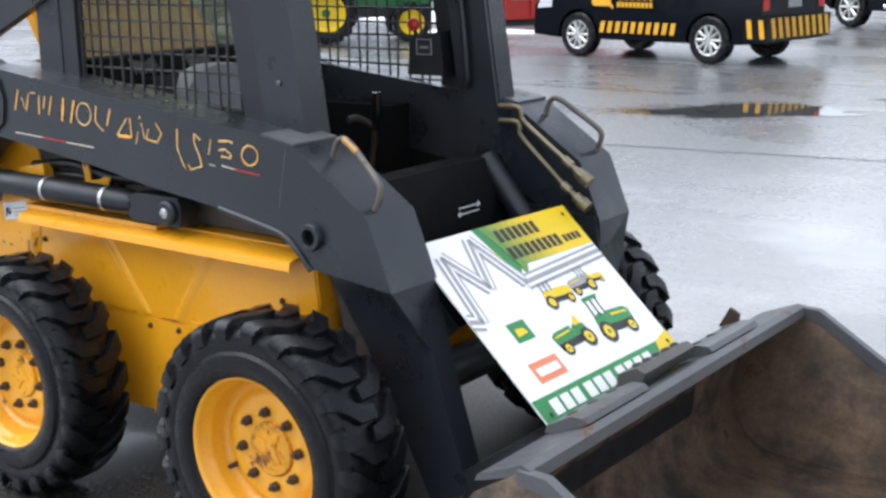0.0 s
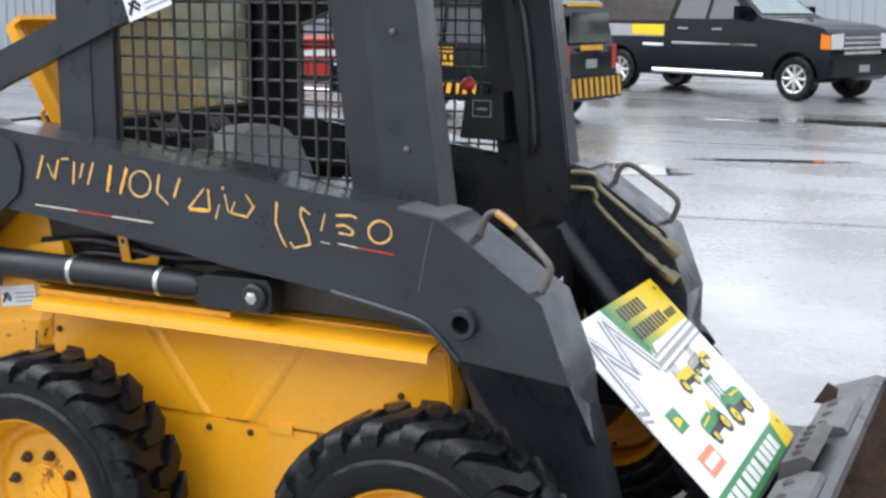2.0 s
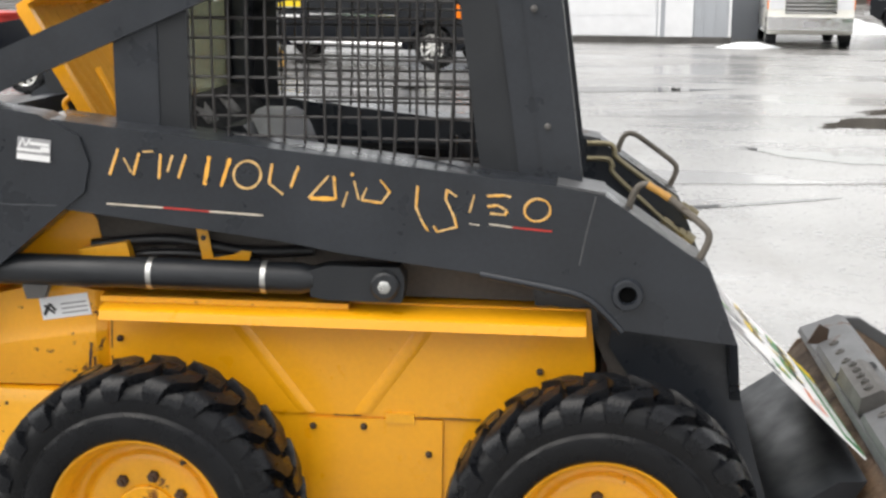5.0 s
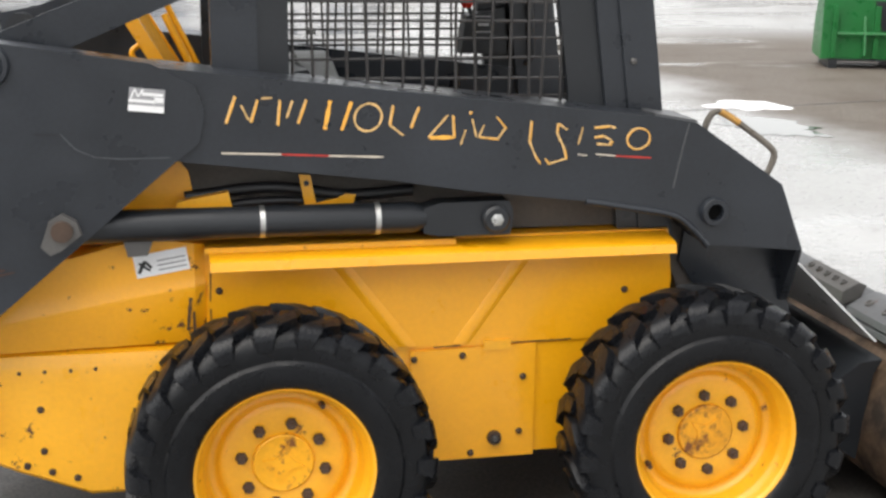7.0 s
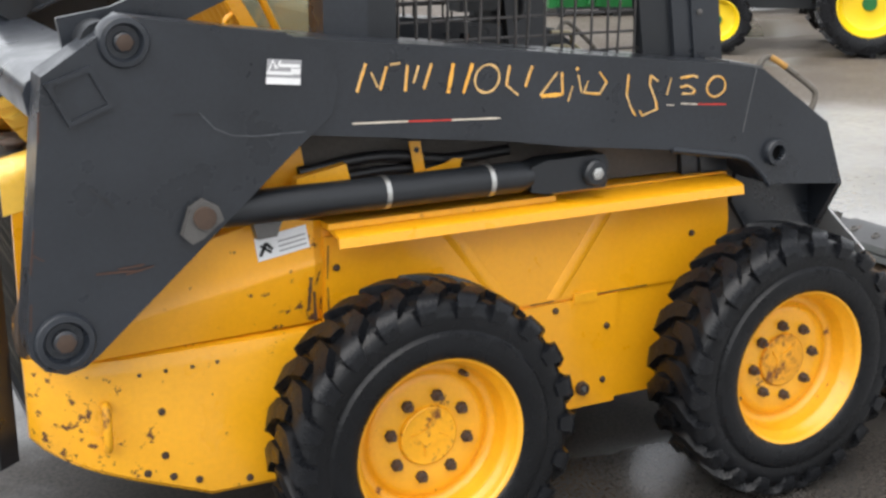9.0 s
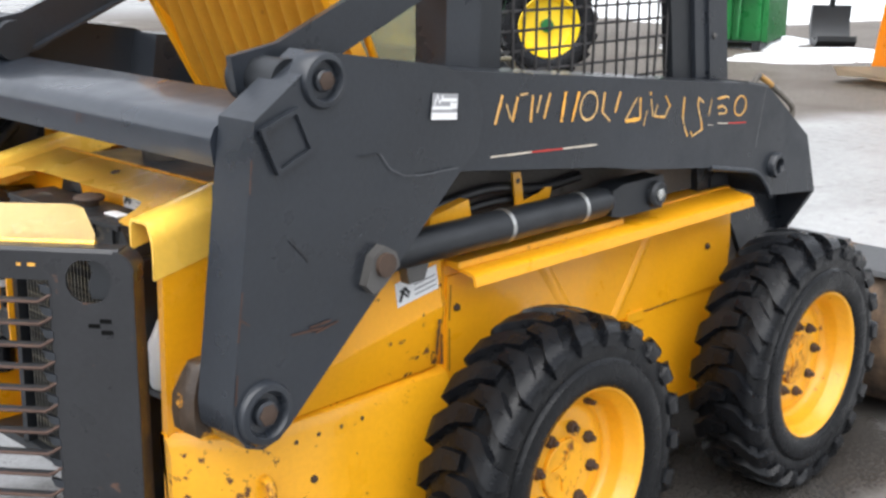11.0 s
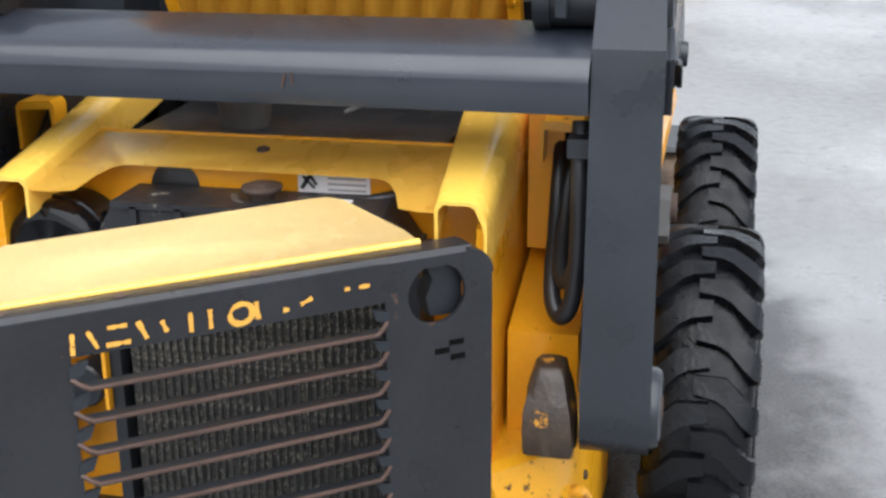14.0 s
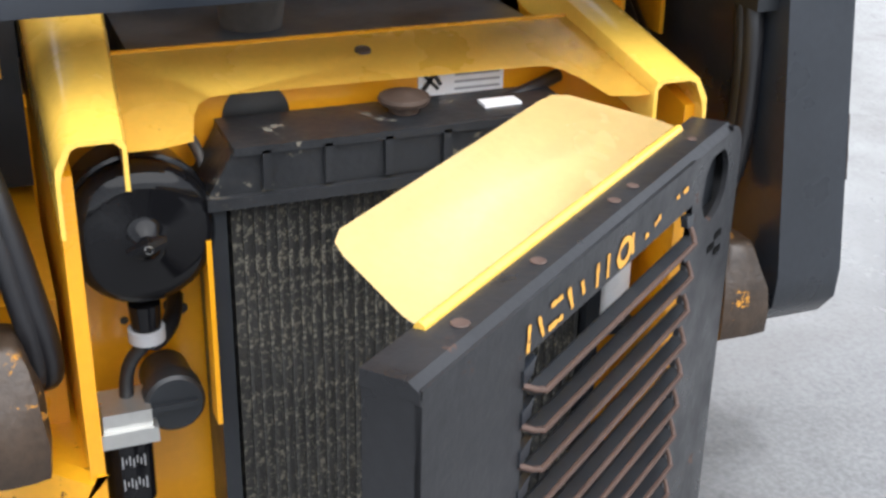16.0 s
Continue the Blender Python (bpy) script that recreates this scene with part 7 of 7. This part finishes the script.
boxpart("side_wall", (WX0, WX0 + 0.2, 0.2, 9.0, FZ, 5.0), SIDING, shop, w=0)
boxpart("back_wall", (WX0, WX1, 9.0, 9.2, FZ, 5.0), SIDING, shop, w=0)
bm = B()
prism(bm, [(-0.3, 5.0), (9.5, 5.0), (9.5, 5.2), (4.6, 6.2), (-0.3, 5.2)], WX0 - 0.2, WX1 + 0.2, "x")
part("roof", bm, SIDING, shop, smooth=0)
boxpart("foundation", (WX0 - 0.02, WX1 + 0.02, -0.03, 9.2, 0.0, FZ), CRACK, shop, "dark concrete foundation", w=0)
for x in (WX1 - 0.06, DX0 - 0.08, DX1 + 0.02, WX0):
    boxpart("corner_trim", (x, x + 0.07, -0.03, -0.002, FZ, 5.0 if x > 4 or x < 0 else 3.25), DOOR_WHITE, shop, w=0)
odoor = boxpart("overhead_door", (DX0, DX1, 0.06, 0.10, FZ, 3.2), DOOR_WHITE, shop, "white sectional overhead door", w=0)
for k in range(6):
    z = FZ + 0.507 * k
    boxpart("door_section", (DX0 + 0.01, DX1 - 0.01, 0.045, 0.062, z + 0.012, z + 0.495), DOOR_WHITE, odoor, w=0.004)
for k in range(3):
    x = DX0 + 0.50 + 0.85 * k
    boxpart("door_window", (x, x + 0.32, 0.036, 0.046, 1.72, 1.88), DARK_GLASS, odoor, w=0)
boxpart("notice", (-0.55, -0.20, -0.03, -0.018, 1.5, 1.7), WHITE, shop, w=0)
boxpart("annex", (WX1 + 0.01, WX1 + 1.2, 2.6, 6.0, 0.0, 4.2), SIDING, shop, "set-back pale side annex", w=0)
pdoor = boxpart("side_door", (3.05, 3.75, -0.045, -0.019, FZ, 2.2), DOOR_WHITE, shop, "white steel side door", w=0.004)
boxpart("door_window", (3.28, 3.52, -0.052, -0.044, 1.1, 1.8), DARK_GLASS, pdoor, w=0)

# ribbed shed with a red and white notice
shed = thing("storage_shed", "pale corrugated metal shed with a red notice", "building", pose(-17.0, 24.0, 0, 0, 0, 14))
bm = B()
box(bm, -9, 2.5, 0, 6, 0, 4.5)
shed_wall = part("shed_wall", bm, SIDING, shed, smooth=0)
rib2 = B()
box(rib2, -0.05, 0.05, -0.03, 0.0, 0, 4.5)
r0 = part("cladding_rib", rib2, SIDING, shed_wall, smooth=0, at=pose(-8.8, 0, 0))
for k in range(1, 46):
    same(r0, shed_wall, pose(-8.8 + 0.25 * k, 0, 0))
bm = B()
prism(bm, [(-0.3, 4.5), (6.3, 4.5), (3.0, 5.6)], -9.2, 2.7, "x")
part("shed_roof", bm, SIDING, shed, smooth=0)
note = boxpart("notice", (-1.0, -0.2, -0.05, -0.032, 1.2, 2.4), WHITE, shed, "white notice with red panels", w=0)
boxpart("red_panel", (-0.95, -0.25, -0.056, -0.051, 1.25, 1.75), CAR_RED, note, w=0)
boxpart("red_panel", (-0.95, -0.25, -0.056, -0.051, 1.95, 2.3), CAR_RED, note, w=0)


def ag_wheel(parent, x, y, r, width):
    side = -1 if y < 0 else 1
    w = part("wheel", B(), RUBBER, parent, "tractor wheel with yellow rim", at=pose(x, y, r, 0, 0, 0 if side < 0 else 180))
    b = B()
    lathe(b, [(r * 0.60, -width * 0.40), (r * 0.75, -width * 0.52), (r * 0.93, -width * 0.46), (r * 0.95, 0), (r * 0.93, width * 0.46), (r * 0.75, width * 0.52), (r * 0.60, width * 0.40)], 40)
    part("tyre", b, RUBBER, w, smooth=40)
    lug = B()
    for sd in (-1, 1):
        v = [lug.verts.new((q * math.cos(a), sd * o, q * math.sin(a))) for q, a, o in ((r, -0.05, 0.01), (r, 0.05, 0.01), (r, 0.27, width * 0.5), (r, 0.17, width * 0.5), (r * 0.92, -0.06, 0.01), (r * 0.92, 0.06, 0.01), (r * 0.90, 0.28, width * 0.5), (r * 0.90, 0.16, width * 0.5))]
        for f in ((0, 1, 2, 3), (0, 4, 5, 1), (1, 5, 6, 2), (2, 6, 7, 3), (3, 7, 4, 0)):
            lug.faces.new([v[i] for i in f])
    l0 = part("tread_lug", lug, RUBBER, w, smooth=0)
    for k in range(1, 15):
        same(l0, w, pose(0, 0, 0, 0, 24 * k, 0))
    b = B()
    lathe(b, [(r * 0.63, -width * 0.42), (r * 0.60, -width * 0.44), (r * 0.56, -width * 0.36), (r * 0.50, -width * 0.12), (r * 0.40, -width * 0.05), (r * 0.18, -width * 0.10), (0, -width * 0.10)], 40)
    part("rim", b, YELLOW_PRINT, w, "yellow tractor rim", smooth=40)
    b = B()
    lathe(b, [(r * 0.14, -width * 0.10), (r * 0.13, -width * 0.20), (0, -width * 0.22)], 16)
    part("hub", b, GREEN, w)


def tractor(m, label, scale=1.0):
    """A compact tractor; x ahead."""
    t = thing("tractor", label, "tractor", m @ Matrix.Scale(scale, 4), "tractors in the yard")
    b = B()
    prism(b, [(0.25, 0.55), (1.75, 0.60), (1.85, 0.75), (1.80, 1.08), (1.60, 1.18), (0.30, 1.25)], -0.27, 0.27)
    soften(b, 0.05, 3)
    part("engine_hood", b, GREEN, t, "green engine hood")
    boxpart("chassis", (-0.25, 1.75, -0.17, 0.17, 0.40, 0.62), BLACK_DARK, t, w=0.02)
    boxpart("front_axle", (1.32, 1.42, -0.55, 0.55, 0.28, 0.40), GREEN, t, w=0.01)
    boxpart("rear_axle", (-0.08, 0.08, -0.60, 0.60, 0.40, 0.56), GREEN, t, w=0.01)
    for y in (-1, 1):
        ag_wheel(t, 0, y * 0.62, 0.50, 0.30)
        ag_wheel(t, 1.38, y * 0.60, 0.325, 0.20)
        b = B()
        prism(b, [(-0.52, 0.75), (-0.45, 1.02), (-0.2, 1.12), (0.25, 1.10), (0.45, 0.85), (0.38, 0.84), (0.2, 1.04), (-0.2, 1.06), (-0.4, 0.97), (-0.46, 0.75)], y * 0.45, y * 0.78)
        soften(b, 0.01)
        part("fender", b, GREEN, t)
    b = B()
    prism(b, [(-0.35, 0.85), (0.15, 0.82), (0.15, 0.92), (-0.22, 0.95), (-0.30, 1.35), (-0.42, 1.35)], -0.24, 0.24)
    soften(b, 0.03, 2)
    part("driver_seat", b, YELLOW_PRINT, t)
    b = B()
    tube(b, bend([(-0.42, -0.5, 0.9), (-0.44, -0.5, 1.9), (-0.44, -0.4, 2.0), (-0.44, 0.4, 2.0), (-0.44, 0.5, 1.9), (-0.42, 0.5, 0.9)], 3), 0.035, 8)
    part("roll_bar", b, BLACK_DARK, t, smooth=60)
    return t


def facing(front, rear, z=0.0):
    d = Vector(front) - Vector(rear)
    return Matrix.Translation((rear[0], rear[1], z)) @ Matrix.Rotation(math.atan2(d.y, d.x), 4, "Z")


base = facing((6.75, 6.67), (7.91, 5.80))
tractor(base @ Matrix.Translation((0, 0.60, 0)) @ Matrix.Translation((0, -1.2, 0)), "green compact tractor with yellow wheels on the gravel")
tractor(facing((9.9, 9.6), (10.9, 10.7)), "green tractor with yellow wheels behind the loader")
tractor(facing((-10.9, 15.0), (-12.0, 13.9)), "green tractor with yellow front wheels parked beside the red bin", 1.05)
tractor(facing((12.2, 9.6), (11.0, 8.6)), "green tractor parked at the back of the gravel")


def implement(m, w, d, h, label):
    """A green box-shaped attachment on dark feet, with an angled hood and bracing."""
    t = thing("implement", label, "attachment", m, "green implements")
    b = B()
    prism(b, [(-d / 2, 0.10), (d / 2, 0.12), (d / 2, h * 0.55), (d * 0.2, h), (-d / 2, h)], -w / 2, w / 2)
    soften(b, 0.02)
    part("casing", b, GREEN, t)
    for k in range(4):
        y = -w * 0.42 + w * 0.28 * k
        boxpart("brace", (-d / 2 - 0.05, -d / 2, y - 0.03, y + 0.03, 0.12, h * 0.9), GREEN, t, w=0.005)
    for y in (-w * 0.42, 0.0, w * 0.42):
        boxpart("skid", (-d * 0.62, d * 0.5, y - 0.05, y + 0.05, 0.0, 0.09), BLACK_DARK, t, w=0.005)
    for k in range(4):
        x = -d * 0.60 + d * 0.32 * k
        boxpart("skid_board", (x, x + 0.10, -w * 0.46, w * 0.46, 0.088, 0.108), BLACK_DARK, t, w=0.003)
    for y in (-w * 0.25, w * 0.22):
        b = B()
        prism(b, [(-d / 2 - 0.001, 0.14), (-d / 2 - 0.15, 0.16), (-d / 2 - 0.09, h * 0.5), (-d / 2 - 0.001, h * 0.75)], y - 0.012, y + 0.012)
        soften(b, 0.004)
        part("gusset", b, GREEN, t)
    # dark sheet put in for the shade of an open gap
    b = B()
    prism(b, [(-w * 0.08, h * 0.97), (w * 0.16, h * 0.97), (w * 0.10, h * 0.55), (-w * 0.02, h * 0.55)], -d / 2 - 0.012, -d / 2 + 0.01, "x")
    part("opening_shade", b, BLACK_DARK, t, "dark sheet standing for the shaded opening between the braces", smooth=0)
    b = B()
    tube(b, [(-d / 2 - 0.06, -w * 0.40, h * 0.5), (-d / 2 - 0.06, w * 0.40, h * 0.5)], 0.025, 8)
    part("cross_pipe", b, GREEN, t)


implement(pose(8.2, 10.45, 0, 0, 0, 70), 1.7, 0.7, 0.80, "green snow blower attachment on dark feet")
implement(pose(12.1, 6.3, 0, 0, 0, 15), 1.3, 0.9, 1.3, "tall green box attachment standing on gravel")

# large yellow snow pusher blade with a loader wheel behind it
pusher = thing("snow_bucket", "large yellow steel loader bucket standing on the gravel", "bucket", facing((10.35, 3.55), (9.80, 0.65)))
PW = 2.9
b = B()
outline = [(0.02, 0.03), (-0.42, 0.06), (-0.60, 0.20), (-0.66, 0.50), (-0.60, 0.95), (-0.36, 1.35), (-0.42, 1.38), (-0.68, 0.97), (-0.74, 0.50), (-0.66, 0.14), (-0.45, 0.0), (0.02, 0.0)]
rows = [[b.verts.new((x, y, z)) for y, z in outline] for x in np.linspace(0, PW, 6)]
n = len(outline)
for A, C in zip(rows, rows[1:]):
    for k in range(n):
        b.faces.new((A[k], A[(k + 1) % n], C[(k + 1) % n], C[k]))
b.faces.new(rows[0])
b.faces.new(rows[-1])
part("shell", b, YELLOW_WORN, pusher, "yellow curved shell with scuffs", smooth=40)
b = B()
prism(b, [(-0.05, 0.0), (0.06, 0.0), (0.06, 0.02), (-0.05, 0.045)], 0.0, PW, "x")
part("cutting_edge", b, YELLOW_WORN, pusher, "worn cutting edge", smooth=0)
for x, lean_x in ((0.0, -0.36), (PW, 0.10)):
    b = B()
    v = [b.verts.new(p) for p in ((x, 0.03, 0.0), (x + lean_x, -0.42, 0.0), (x + lean_x * 0.7, -0.62, 1.38), (x, -0.30, 1.40), (x, -0.14, 0.8))]
    f = b.faces.new(v)
    bmesh.ops.solidify(b, geom=[f], thickness=0.03)
    part("side_plate", b, YELLOW, pusher, smooth=0)
for x, z in ((0.72, 0.62), (0.25, 0.60)):
    boxpart("bolt_plate", (x, x + 0.05, -0.665, -0.630, z, z + 0.06), DULL_STEEL, pusher, w=0.006)
board_ob = thing("cardboard_sheet", "flattened pale cardboard lying against the yellow bucket", "cardboard", pose(9.75, 3.15, 0.012, 0, 0, 80))
b = B()
v = [b.verts.new(p) for p in ((-0.45, -0.30, 0.0), (0.40, -0.34, 0.0), (0.46, 0.0, 0.03), (0.30, 0.30, 0.16), (-0.30, 0.34, 0.22), (-0.50, 0.05, 0.02))]
f = b.faces.new(v)
bmesh.ops.solidify(b, geom=[f], thickness=0.008)
part("sheet", b, DECAL_PALE, board_ob, smooth=0)
wheel2 = thing("loader_wheel", "black tyre on a yellow rim behind the yellow bucket", "wheel", pose(12.3, 0.05, 0.66, 0, 0, 96))
b = B()
lathe(b, [(0.36, -0.19), (0.48, -0.24), (0.60, -0.22), (0.655, -0.14), (0.66, 0.0), (0.655, 0.14), (0.60, 0.22), (0.48, 0.24), (0.36, 0.19)], 40)
part("tyre", b, RUBBER, wheel2, smooth=50)
b = B()
lathe(b, [(0.38, -0.20), (0.36, -0.19), (0.33, -0.12), (0.22, -0.06), (0.10, -0.07), (0.08, -0.12), (0.0, -0.12)], 40)
lathe(b, [(0.38, 0.20), (0.36, 0.19), (0.33, 0.12), (0.22, 0.06), (0.10, 0.07), (0.08, 0.12), (0.0, 0.12)], 40)
part("rim", b, YELLOW, wheel2, smooth=40)
dig = thing("digging_bucket", "black toothed digging bucket lying by the snow", "bucket", pose(13.0, 5.3, 0, 0, 0, 40) @ Matrix.Scale(0.8, 4))
b = B()
prism(b, [(-0.30, 0.10), (-0.15, 0.0), (0.25, 0.02), (0.38, 0.30), (0.30, 0.62), (0.18, 0.62), (0.22, 0.34), (0.12, 0.12), (-0.12, 0.10), (-0.30, 0.18)], -0.30, 0.30)
soften(b, 0.015)
part("bucket_shell", b, BLACK_DARK, dig)
b = B()
tube(b, bend([(0.22, 0, 0.60), (0.05, 0, 0.95), (-0.15, 0, 1.15)]), 0.045, 10)
part("bucket_link", b, BLACK_DARK, dig, smooth=60)
